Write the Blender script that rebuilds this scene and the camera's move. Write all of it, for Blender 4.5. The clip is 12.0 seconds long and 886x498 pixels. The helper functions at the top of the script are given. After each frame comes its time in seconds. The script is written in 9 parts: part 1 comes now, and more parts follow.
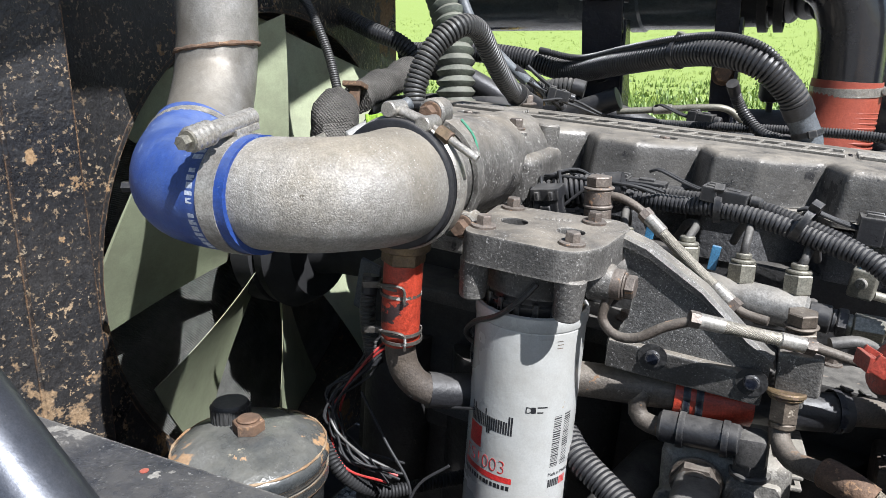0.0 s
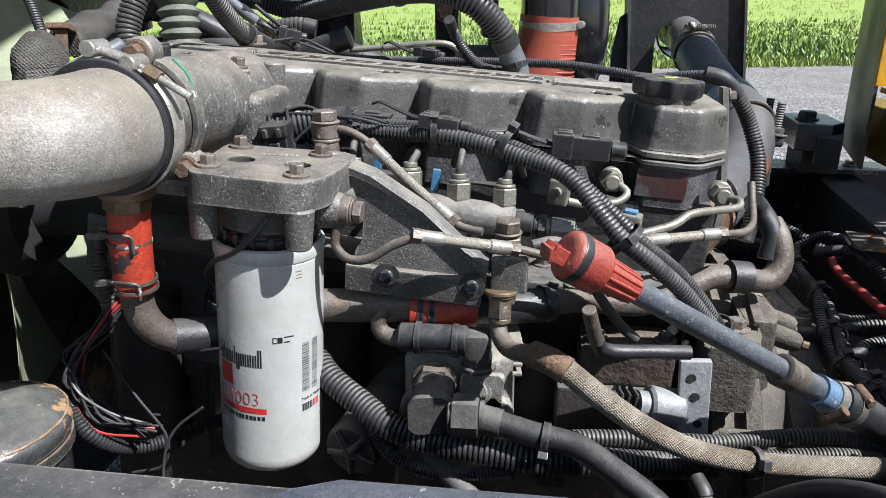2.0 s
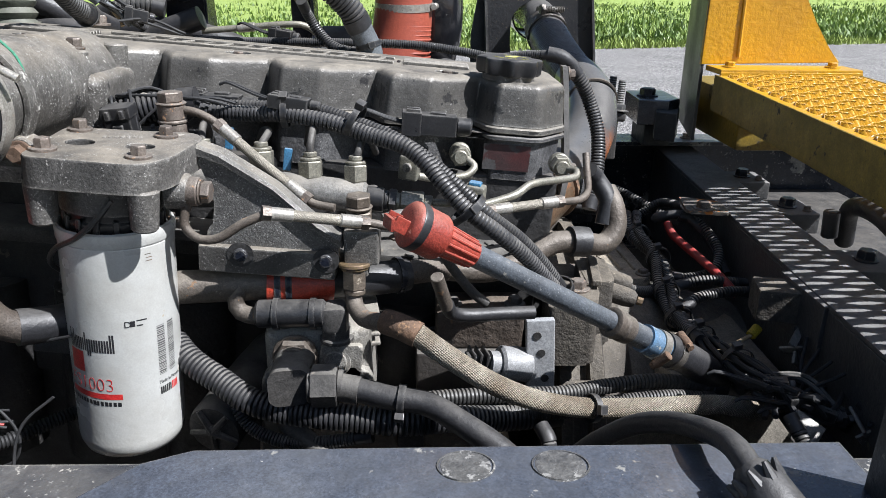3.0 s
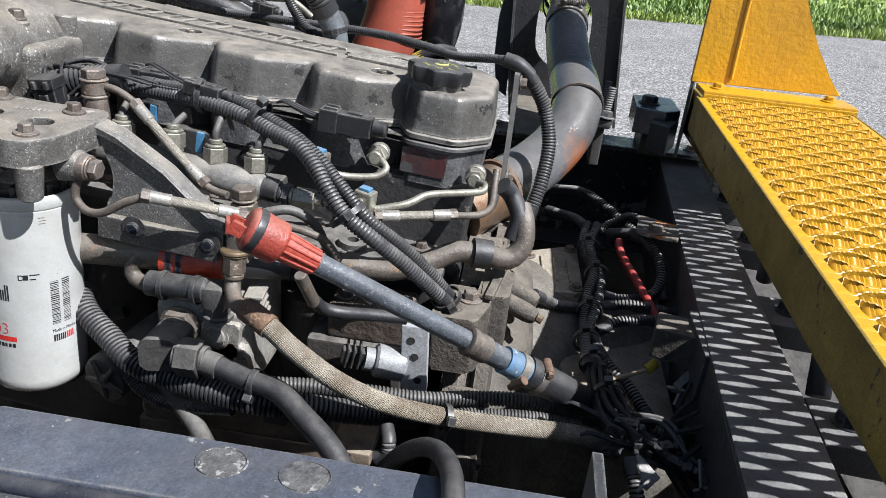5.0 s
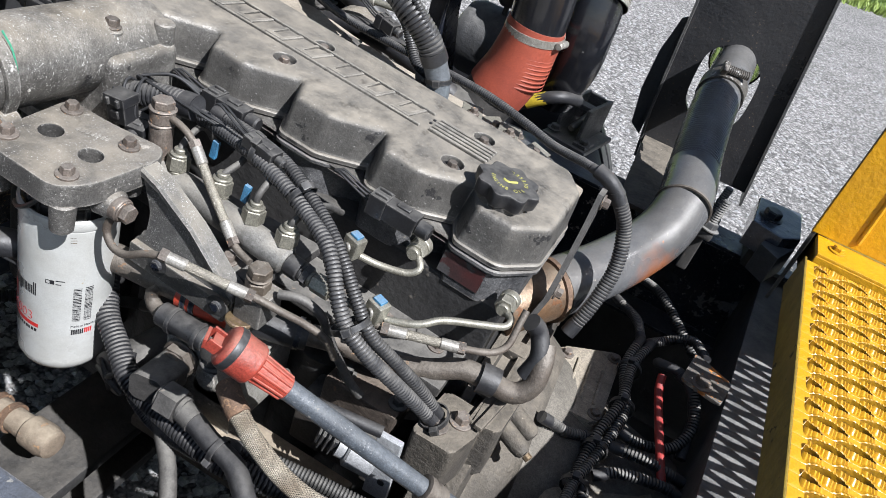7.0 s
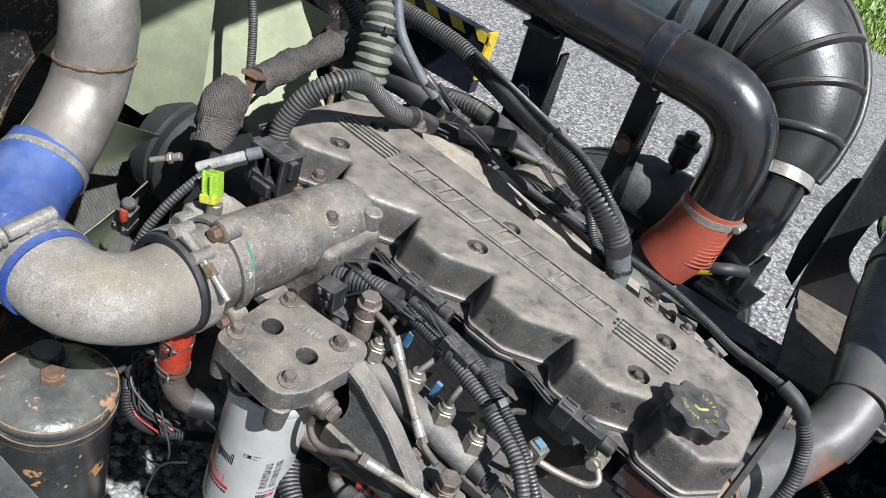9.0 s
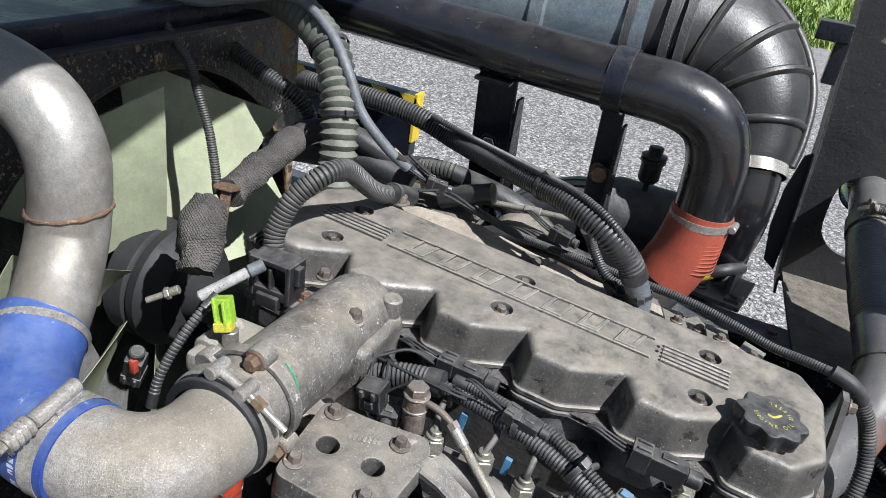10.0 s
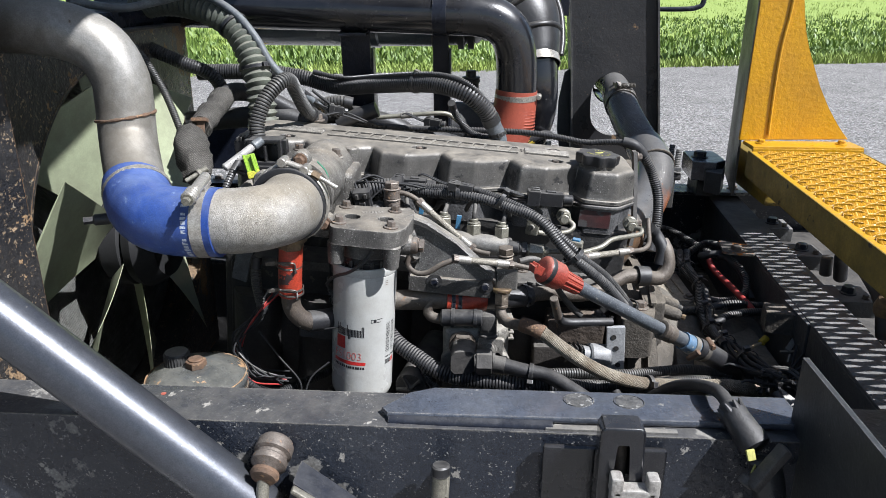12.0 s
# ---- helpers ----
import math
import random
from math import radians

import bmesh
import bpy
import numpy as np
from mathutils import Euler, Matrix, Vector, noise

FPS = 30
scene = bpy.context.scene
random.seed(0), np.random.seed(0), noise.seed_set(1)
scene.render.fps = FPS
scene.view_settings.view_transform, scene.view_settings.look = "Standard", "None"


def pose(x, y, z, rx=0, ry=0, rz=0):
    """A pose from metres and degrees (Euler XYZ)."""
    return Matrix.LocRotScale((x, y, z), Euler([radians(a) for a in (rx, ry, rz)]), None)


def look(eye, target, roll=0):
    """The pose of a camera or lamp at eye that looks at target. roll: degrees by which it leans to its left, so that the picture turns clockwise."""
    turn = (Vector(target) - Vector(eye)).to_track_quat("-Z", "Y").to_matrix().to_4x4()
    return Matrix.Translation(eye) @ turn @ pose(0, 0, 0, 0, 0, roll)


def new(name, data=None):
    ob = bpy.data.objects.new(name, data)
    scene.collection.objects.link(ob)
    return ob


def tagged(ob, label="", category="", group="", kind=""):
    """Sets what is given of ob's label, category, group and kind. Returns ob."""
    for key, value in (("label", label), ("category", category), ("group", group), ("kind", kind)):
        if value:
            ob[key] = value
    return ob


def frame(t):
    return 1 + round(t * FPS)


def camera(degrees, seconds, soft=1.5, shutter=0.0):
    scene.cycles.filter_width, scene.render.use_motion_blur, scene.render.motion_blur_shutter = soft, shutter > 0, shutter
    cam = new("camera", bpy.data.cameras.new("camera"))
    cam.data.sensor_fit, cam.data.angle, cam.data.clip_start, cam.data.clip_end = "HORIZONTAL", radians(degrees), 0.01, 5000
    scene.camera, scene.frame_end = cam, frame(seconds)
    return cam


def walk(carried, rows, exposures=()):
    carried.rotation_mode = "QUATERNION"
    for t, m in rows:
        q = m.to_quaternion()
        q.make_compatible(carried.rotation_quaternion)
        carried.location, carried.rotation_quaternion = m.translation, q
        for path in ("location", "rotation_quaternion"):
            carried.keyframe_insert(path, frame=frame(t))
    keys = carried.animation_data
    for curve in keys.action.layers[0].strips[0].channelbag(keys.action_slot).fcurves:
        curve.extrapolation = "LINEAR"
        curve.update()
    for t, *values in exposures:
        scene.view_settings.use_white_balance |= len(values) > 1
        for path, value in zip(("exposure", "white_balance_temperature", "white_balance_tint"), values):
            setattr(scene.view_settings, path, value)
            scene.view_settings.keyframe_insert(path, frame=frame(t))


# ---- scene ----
cam = camera(62.5, 12.0, soft=0.55)
PATH = [
    (0, (0.1570, -0.9493, 1.3047), (-0.4816, 0.3495, 0.9105), 0.20),
    (0.5, (0.1688, -0.9448, 1.3028), (-0.4022, 0.3688, 0.8573), -0.13),
    (1, (0.1764, -0.9454, 1.3041), (-0.2825, 0.4021, 0.8311), -0.07),
    (1.5, (0.1883, -0.9547, 1.3030), (-0.1366, 0.4264, 0.8161), 0.09),
    (2, (0.2060, -0.9698, 1.2980), (0.0133, 0.4327, 0.8021), -0.05),
    (2.5, (0.2229, -0.9828, 1.2974), (0.1603, 0.4259, 0.7860), 0.01),
    (3, (0.2429, -1.0010, 1.2987), (0.2859, 0.4028, 0.7719), 0.65),
    (3.5, (0.2768, -1.0208, 1.3065), (0.3600, 0.3773, 0.7693), 1.65),
    (3.7, (0.3012, -1.0276, 1.3103), (0.3799, 0.3694, 0.7698), 2.19),
    (5.3, (0.4940, -0.9736, 1.4020), (0.3249, 0.3657, 0.7482), 7.39),
    (5.5, (0.4973, -0.9507, 1.4167), (0.3062, 0.3740, 0.7396), 8.49),
    (6, (0.5177, -0.9107, 1.4626), (0.2874, 0.3744, 0.7241), 12.06),
    (6.5, (0.5311, -0.8594, 1.5367), (0.2682, 0.3802, 0.7340), 16.53),
    (6.7, (0.5280, -0.8400, 1.5692), (0.2506, 0.3840, 0.7476), 18.25),
    (8.3, (0.4051, -0.7957, 1.7321), (-0.0479, 0.3522, 0.8795), 24.32),
    (8.5, (0.3854, -0.8038, 1.7357), (-0.0881, 0.3411, 0.8900), 23.86),
    (9, (0.3160, -0.8194, 1.7432), (-0.1958, 0.3308, 0.9277), 20.71),
    (9.5, (0.2624, -0.8269, 1.7349), (-0.2539, 0.3567, 0.9717), 15.16),
    (10, (0.2031, -0.8364, 1.7181), (-0.2482, 0.4163, 1.0274), 9.37),
    (10.5, (0.1682, -0.8925, 1.6711), (-0.1695, 0.4259, 1.0404), 5.35),
    (11, (0.1636, -1.0146, 1.6091), (-0.0679, 0.3412, 1.0107), 3.04),
    (11.5, (0.1639, -1.2117, 1.5558), (0.0137, 0.1662, 0.9825), 1.67),
    (12, (0.1383, -1.4603, 1.5117), (0.0523, -0.0527, 1.0006), 0.16),
]
walk(cam, [(t, look(eye, target, roll)) for t, eye, target, roll in PATH], [(0.0, 1.11), (3.0, 1.10), (5.5, 1.12), (6.5, 1.11), (8.5, 0.90), (10.5, 0.90), (12.0, 1.02)])

# ---- light ----
world = bpy.data.worlds.new("sky")
scene.world = world
world.use_nodes = True
SUN = Vector((0.74, -0.36, 1.0)).normalized()
sky = world.node_tree.nodes.new("ShaderNodeTexSky")
sky.sky_type, sky.sun_disc = "NISHITA", False
sky.sun_elevation = math.asin(SUN.z)
sky.sun_rotation = math.atan2(SUN.x, SUN.y)
background = world.node_tree.nodes["Background"]
background.inputs["Strength"].default_value = 0.052
world.node_tree.links.new(sky.outputs[0], background.inputs["Color"])
lamp = bpy.data.lights.new("sun", "SUN")
lamp.energy, lamp.angle, lamp.color = 5.0, radians(0.55), (0.968, 0.985, 1.035)
sun = new("sun", lamp)
sun.matrix_world = look(SUN * 20, (0, 0, 0))

# the engine sits nose-up on the chassis
ENG = pose(0, 0, 1.2, 0, 4.6, 0)
FLAT = Matrix.Identity(4)


# ---- materials ----
def surface(name, col, col2=None, rough=0.5, metal=0.0, scale=8.0, mix=(0.35, 0.65), spots=None, dust=None, bump=(), rvar=0.12, coat=0.0, rand=0.0, grain=0.5, flecks=None, wear=None, grime=None):
    """A worn surface: two colours mixed by coarse noise, fine grain, spots of wear, dust that lies on what faces up, and relief.
    spots: (scale, threshold, colour, roughness), one or a list; flecks: (scale, threshold, colour) of tiny crust; dust: (colour, amount); bump: (scale, strength) pairs; wear: (colour, amount) rubbed off along edges; grime: (scale, colour, amount), soft oily stains."""
    m = bpy.data.materials.new(name)
    m.use_nodes = True
    nt = m.node_tree
    nodes, link = nt.nodes, nt.links.new
    bsdf = nodes["Principled BSDF"]
    bsdf.inputs["Metallic"].default_value = metal
    bsdf.inputs["Coat Weight"].default_value = coat
    bsdf.inputs["Coat Roughness"].default_value = 0.15
    coord = nodes.new("ShaderNodeTexCoord").outputs["Object"]

    def noise_at(s, detail=5.0, r=0.6):
        n = nodes.new("ShaderNodeTexNoise")
        n.inputs["Scale"].default_value, n.inputs["Detail"].default_value, n.inputs["Roughness"].default_value = s, detail, r
        link(coord, n.inputs["Vector"])
        return n.outputs["Fac"]

    def ramp(fac, a, b, lo=0.0, hi=1.0):
        r = nodes.new("ShaderNodeMapRange")
        link(fac, r.inputs["Value"])
        for k, v in zip(("From Min", "From Max", "To Min", "To Max"), (a, b, lo, hi)):
            r.inputs[k].default_value = v
        return r.outputs["Result"]

    def blend(fac, a, b, kind="MIX"):
        x = nodes.new("ShaderNodeMix")
        x.data_type, x.blend_type = "RGBA", kind
        for socket, v in ((x.inputs["Factor"], fac), (x.inputs["A"], a), (x.inputs["B"], b)):
            if isinstance(v, (tuple, list)):
                socket.default_value = (*v, 1.0)
            elif isinstance(v, (int, float)):
                socket.default_value = v
            else:
                link(v, socket)
        return x.outputs["Result"]

    def times(a, b, op="MULTIPLY"):
        x = nodes.new("ShaderNodeMath")
        x.operation = op
        for socket, v in zip(x.inputs, (a, b)):
            if isinstance(v, (int, float)):
                socket.default_value = v
            else:
                link(v, socket)
        return x.outputs[0]

    col2 = col2 or tuple(c * 0.7 for c in col)
    coarse = noise_at(scale)
    fine = noise_at(scale * 14, 3.0)
    colour = blend(ramp(coarse, *mix), col, col2)
    colour = blend(ramp(fine, 0.3, 0.7, 0.0, 0.70 * grain), colour, tuple(c * 0.55 for c in col2))
    for s, lo, hi in ((70.0, 0.76, 1.22), (190.0, 0.78, 1.20), (560.0, 0.42, 1.50)):
        colour = blend(grain, colour, blend(ramp(noise_at(s, 3.0, 0.7), 0.34, 0.66), (lo, lo, lo), (hi, hi, hi)), "MULTIPLY")
    rough_v = ramp(coarse, 0.3, 0.7, max(0.05, rough - rvar), min(1.0, rough + rvar))
    if grime:
        soft_stain = ramp(noise_at(grime[0], 8.0, 0.72), 0.42, 0.66, 0.0, grime[2])
        colour = blend(soft_stain, colour, grime[1])
    for spot in [spots] if isinstance(spots, tuple) else spots or []:
        n = ramp(noise_at(spot[0], 6.0, 0.65), spot[1], spot[1] + 0.02)
        shade = blend(grain, spot[2], blend(ramp(noise_at(240.0, 2.0, 0.7), 0.34, 0.66), tuple(c * 0.55 for c in spot[2]), tuple(c * 1.4 for c in spot[2])))
        colour = blend(n, colour, shade)
        r = nodes.new("ShaderNodeMix")
        link(n, r.inputs["Factor"]), link(rough_v, r.inputs["A"])
        r.inputs["B"].default_value = spot[3]
        rough_v = r.outputs["Result"]
        if metal > 0.3:
            link(ramp(n, 0, 1, metal, 0.0), bsdf.inputs["Metallic"])
    if dust:
        geo = nodes.new("ShaderNodeNewGeometry")
        split = nodes.new("ShaderNodeSeparateXYZ")
        link(geo.outputs["Normal"], split.inputs[0])
        lies = times(ramp(split.outputs["Z"], 0.3, 0.97), times(ramp(noise_at(scale * 2.2, 6.0, 0.7), 0.35, 0.65, 0.22, 1.1), dust[1]))
        colour = blend(lies, colour, dust[0])
        rough_v = times(rough_v, times(lies, 0.6), "ADD")
    if wear:
        round_edge = nodes.new("ShaderNodeBevel")
        round_edge.samples = 3
        round_edge.inputs["Radius"].default_value = 0.0035
        face = nodes.new("ShaderNodeNewGeometry")
        bend = nodes.new("ShaderNodeVectorMath")
        bend.operation = "DOT_PRODUCT"
        link(round_edge.outputs[0], bend.inputs[0]), link(face.outputs["Normal"], bend.inputs[1])
        rubbed = times(ramp(bend.outputs["Value"], 0.995, 0.90), times(ramp(noise_at(55.0, 4.0, 0.7), 0.36, 0.60), wear[1]))
        colour = blend(rubbed, colour, wear[0])
    if flecks:
        patchy = times(ramp(noise_at(flecks[0] * 0.12, 3.0), 0.40, 0.62), ramp(noise_at(flecks[0], 3.0, 0.7), flecks[1], flecks[1] + 0.06))
        colour = blend(patchy, colour, flecks[2])
    if rand:
        info = nodes.new("ShaderNodeObjectInfo")
        hsv = nodes.new("ShaderNodeHueSaturation")
        link(ramp(info.outputs["Random"], 0, 1, 1 - rand, 1 + rand), hsv.inputs["Value"])
        link(colour, hsv.inputs["Color"])
        colour = hsv.outputs["Color"]
    link(colour, bsdf.inputs["Base Color"])
    link(rough_v, bsdf.inputs["Roughness"])
    last = None
    for s, strength in bump:
        b = nodes.new("ShaderNodeBump")
        b.inputs["Strength"].default_value, b.inputs["Distance"].default_value = strength, 0.6 / s
        link(noise_at(s, 4.0), b.inputs["Height"])
        if last:
            link(last, b.inputs["Normal"])
        last = b.outputs["Normal"]
    if last:
        link(last, bsdf.inputs["Normal"])
    return m


def woven(name, col, col2, scale, strength, rough=0.8, metal=0.0):
    """Braid or cloth: crossing waves give colour and relief."""
    m = surface(name, col, col2, rough, metal, 20, dust=None)
    nodes, link = m.node_tree.nodes, m.node_tree.links.new
    bsdf = nodes["Principled BSDF"]
    coord = nodes.new("ShaderNodeTexCoord").outputs["Object"]
    waves = []
    for k, direction in enumerate(((1, 1, 1), (-1, 1, 1))):
        mapping = nodes.new("ShaderNodeMapping")
        mapping.inputs["Scale"].default_value = direction
        link(coord, mapping.inputs["Vector"])
        w = nodes.new("ShaderNodeTexWave")
        w.wave_type, w.bands_direction = "BANDS", "DIAGONAL"
        w.inputs["Scale"].default_value, w.inputs["Distortion"].default_value, w.inputs["Detail"].default_value = scale, 2.6, 1.5
        w.inputs["Detail Scale"].default_value = 3.0
        link(mapping.outputs[0], w.inputs["Vector"])
        waves.append(w.outputs["Fac"])
    x = nodes.new("ShaderNodeMath")
    x.operation = "MULTIPLY"
    link(waves[0], x.inputs[0]), link(waves[1], x.inputs[1])
    bump = nodes.new("ShaderNodeBump")
    bump.inputs["Strength"].default_value, bump.inputs["Distance"].default_value = strength, 0.15 / scale
    link(x.outputs[0], bump.inputs["Height"]), link(bump.outputs[0], bsdf.inputs["Normal"])
    old = bsdf.inputs["Base Color"].links[0].from_socket
    mixer = nodes.new("ShaderNodeMix")
    mixer.data_type, mixer.blend_type = "RGBA", "MULTIPLY"
    mixer.inputs["Factor"].default_value = 0.55
    link(old, mixer.inputs["A"]), link(x.outputs[0], mixer.inputs["B"])
    link(mixer.outputs["Result"], bsdf.inputs["Base Color"])
    return m


def stain(m, centre, near, far, colour):
    """An uneven patch of another colour round one place on the thing."""
    nodes, link = m.node_tree.nodes, m.node_tree.links.new
    base = nodes["Principled BSDF"].inputs["Base Color"]
    coord = nodes.new("ShaderNodeTexCoord").outputs["Object"]
    away = nodes.new("ShaderNodeVectorMath")
    away.operation = "DISTANCE"
    away.inputs[1].default_value = centre
    link(coord, away.inputs[0])
    rough_edge = nodes.new("ShaderNodeTexNoise")
    rough_edge.inputs["Scale"].default_value, rough_edge.inputs["Detail"].default_value = 45.0, 6.0
    link(coord, rough_edge.inputs["Vector"])
    mixed = nodes.new("ShaderNodeMath")
    mixed.operation = "MULTIPLY_ADD"
    mixed.inputs[1].default_value = far - near
    link(rough_edge.outputs["Fac"], mixed.inputs[0]), link(away.outputs["Value"], mixed.inputs[2])
    fade = nodes.new("ShaderNodeMapRange")
    for k, v in zip(("From Min", "From Max", "To Min", "To Max"), (far + 0.3 * (far - near), near + 0.3 * (far - near), 0.0, 0.9)):
        fade.inputs[k].default_value = v
    link(mixed.outputs[0], fade.inputs["Value"])
    tint = nodes.new("ShaderNodeMix")
    tint.data_type = "RGBA"
    tint.inputs["B"].default_value = (*colour, 1.0)
    link(fade.outputs[0], tint.inputs["Factor"]), link(base.links[0].from_socket, tint.inputs["A"])
    link(tint.outputs["Result"], base)
    return m


DUST = (0.25, 0.236, 0.21)
ALU = surface("cast_aluminium", (0.32, 0.308, 0.285), (0.205, 0.182, 0.145), 0.55, 0.18, 8, mix=(0.40, 0.60), spots=[(9, 0.655, (0.175, 0.148, 0.112), 0.75), (70, 0.715, (0.10, 0.085, 0.065), 0.8)], dust=((0.295, 0.258, 0.20), 0.5), bump=((620, 0.9), (90, 0.10)), flecks=(520, 0.615, (0.50, 0.485, 0.45)), grain=0.5, grime=(5, (0.115, 0.102, 0.082), 0.6))
PIPE = surface("aluminium_tube", (0.32, 0.306, 0.28), (0.20, 0.186, 0.16), 0.42, 0.45, 6, mix=(0.4, 0.6), spots=[(26, 0.67, (0.17, 0.135, 0.10), 0.7), (90, 0.715, (0.14, 0.10, 0.07), 0.7)], dust=((0.30, 0.27, 0.22), 0.4), bump=((700, 0.3), (60, 0.06)), grain=0.3, grime=(6, (0.12, 0.104, 0.084), 0.65))
COVER = surface("valve_cover_metal", (0.165, 0.156, 0.142), (0.085, 0.081, 0.075), 0.40, 0.3, 9, mix=(0.42, 0.58), spots=[(24, 0.60, (0.034, 0.033, 0.033), 0.36), (60, 0.70, (0.36, 0.345, 0.32), 0.7)], dust=((0.305, 0.272, 0.222), 0.72), bump=((420, 0.32), (40, 0.12)), flecks=(300, 0.635, (0.40, 0.385, 0.36)), grain=0.45, wear=((0.40, 0.375, 0.33), 0.75), grime=(5, (0.060, 0.056, 0.051), 0.7))
IRON = surface("cast_iron_painted", (0.105, 0.104, 0.105), (0.045, 0.045, 0.047), 0.5, 0.1, 14, mix=(0.42, 0.58), spots=[(30, 0.64, (0.02, 0.02, 0.022), 0.5), (24, 0.68, (0.22, 0.20, 0.17), 0.8)], dust=((0.24, 0.215, 0.18), 0.5), bump=((240, 0.3), (30, 0.15)), flecks=(600, 0.63, (0.34, 0.33, 0.315)), grain=0.7, wear=((0.26, 0.245, 0.22), 0.6))
HEADCAST = surface("filter_head_casting", (0.155, 0.147, 0.135), (0.066, 0.063, 0.059), 0.44, 0.2, 9, mix=(0.42, 0.58), spots=[(14, 0.63, (0.045, 0.042, 0.04), 0.35), (44, 0.67, (0.34, 0.32, 0.29), 0.8)], dust=((0.28, 0.245, 0.195), 0.6), bump=((420, 0.5), (45, 0.15)), flecks=(380, 0.60, (0.44, 0.425, 0.40)), grain=0.65, wear=((0.34, 0.32, 0.285), 0.8), grime=(8, (0.042, 0.039, 0.036), 0.65))
# grime on black, its base lightened to stand for haze over the dark parts
BLOCK = surface("haze_lifted_block_grime", (0.036, 0.035, 0.034), (0.020, 0.019, 0.019), 0.6, 0.0, 12, spots=[(40, 0.66, (0.09, 0.08, 0.068), 0.8)], dust=((0.12, 0.108, 0.092), 0.5), bump=((120, 0.2), (20, 0.2)))
GRIME = surface("grimy_steel", (0.085, 0.080, 0.075), (0.040, 0.038, 0.036), 0.58, 0.2, 18, spots=(50, 0.66, (0.15, 0.122, 0.095), 0.85), dust=((0.24, 0.226, 0.20), 0.5), bump=((150, 0.18),))
RUST = surface("rusty_steel", (0.17, 0.098, 0.058), (0.10, 0.066, 0.046), 0.8, 0.1, 40, spots=(90, 0.6, (0.25, 0.15, 0.085), 0.9), bump=((220, 0.5),))
RUSTPIPE = surface("rust_tinged_pipe", (0.145, 0.125, 0.105), (0.085, 0.066, 0.052), 0.55, 0.3, 22, spots=[(40, 0.64, (0.20, 0.12, 0.07), 0.85), (70, 0.68, (0.28, 0.25, 0.21), 0.8)], dust=((0.25, 0.222, 0.185), 0.5), bump=((200, 0.35),), grime=(14, (0.04, 0.034, 0.028), 0.5))
BOLT = surface("weathered_bolt_steel", (0.20, 0.17, 0.145), (0.12, 0.095, 0.08), 0.5, 0.5, 60, spots=(120, 0.62, (0.24, 0.14, 0.08), 0.85), dust=(DUST, 0.35), bump=((250, 0.3),), rand=0.25)
ZINC = surface("zinc_plated_steel", (0.36, 0.345, 0.285), (0.22, 0.205, 0.165), 0.42, 0.55, 30, spots=(70, 0.68, (0.16, 0.125, 0.085), 0.8), dust=(DUST, 0.3), bump=((300, 0.2),), rand=0.15)
STEEL = surface("bright_clamp_steel", (0.50, 0.475, 0.425), (0.33, 0.31, 0.275), 0.33, 0.5, 25, spots=(60, 0.68, (0.26, 0.20, 0.14), 0.7), bump=((300, 0.1),), grime=(40, (0.14, 0.12, 0.10), 0.5))
BRASS = surface("tarnished_brass", (0.25, 0.175, 0.09), (0.14, 0.10, 0.065), 0.52, 0.5, 40, spots=(90, 0.58, (0.13, 0.085, 0.06), 0.75), bump=((250, 0.3),))
PLASTIC = surface("black_plastic", (0.022, 0.022, 0.024), (0.013, 0.013, 0.014), 0.36, 0.0, 25, dust=((0.19, 0.18, 0.164), 0.36), bump=((220, 0.12),), wear=((0.15, 0.143, 0.132), 0.6))
LOOM = surface("loom_plastic", (0.036, 0.036, 0.038), (0.022, 0.022, 0.024), 0.36, 0.0, 18, dust=((0.25, 0.236, 0.212), 0.48), bump=((260, 0.1),), rand=0.2)
LOOMGREY = surface("dusty_loom_plastic", (0.050, 0.049, 0.048), (0.028, 0.028, 0.027), 0.45, 0.0, 14, dust=((0.25, 0.232, 0.20), 0.4), bump=((260, 0.15),))
LOOMDUST = surface("dust_ringed_loom_plastic", (0.034, 0.034, 0.035), (0.022, 0.022, 0.022), 0.42, 0.0, 14, dust=((0.38, 0.355, 0.31), 0.62), bump=((260, 0.15),))
RUBBER = surface("black_rubber", (0.024, 0.024, 0.026), (0.014, 0.014, 0.016), 0.46, 0.0, 16, dust=((0.16, 0.15, 0.135), 0.34), bump=((180, 0.2),))
GREYHOSE = surface("greyed_rubber_tube", (0.078, 0.088, 0.100), (0.044, 0.050, 0.058), 0.42, 0.0, 16, spots=(50, 0.65, (0.17, 0.163, 0.147), 0.8), dust=((0.18, 0.187, 0.19), 0.4), bump=((240, 0.3),), flecks=(320, 0.60, (0.20, 0.205, 0.21)))
TAPE = surface("grey_shrink_sleeve", (0.12, 0.135, 0.145), (0.075, 0.082, 0.09), 0.5, 0.0, 30, dust=(DUST, 0.3), bump=((200, 0.25),))
BLUE = surface("blue_silicone", (0.016, 0.058, 0.27), (0.010, 0.036, 0.17), 0.40, 0.0, 10, spots=[(13, 0.63, (0.085, 0.135, 0.30), 0.7), (70, 0.655, (0.12, 0.18, 0.34), 0.75)], dust=((0.17, 0.215, 0.31), 0.35), bump=((300, 0.2),), grain=0.4, grime=(9, (0.075, 0.125, 0.29), 0.55))
BLUEDULL = surface("dull_blue_sleeve", (0.07, 0.17, 0.30), (0.10, 0.15, 0.20), 0.6, 0.0, 30, spots=(60, 0.6, (0.25, 0.25, 0.23), 0.8), bump=((250, 0.2),))
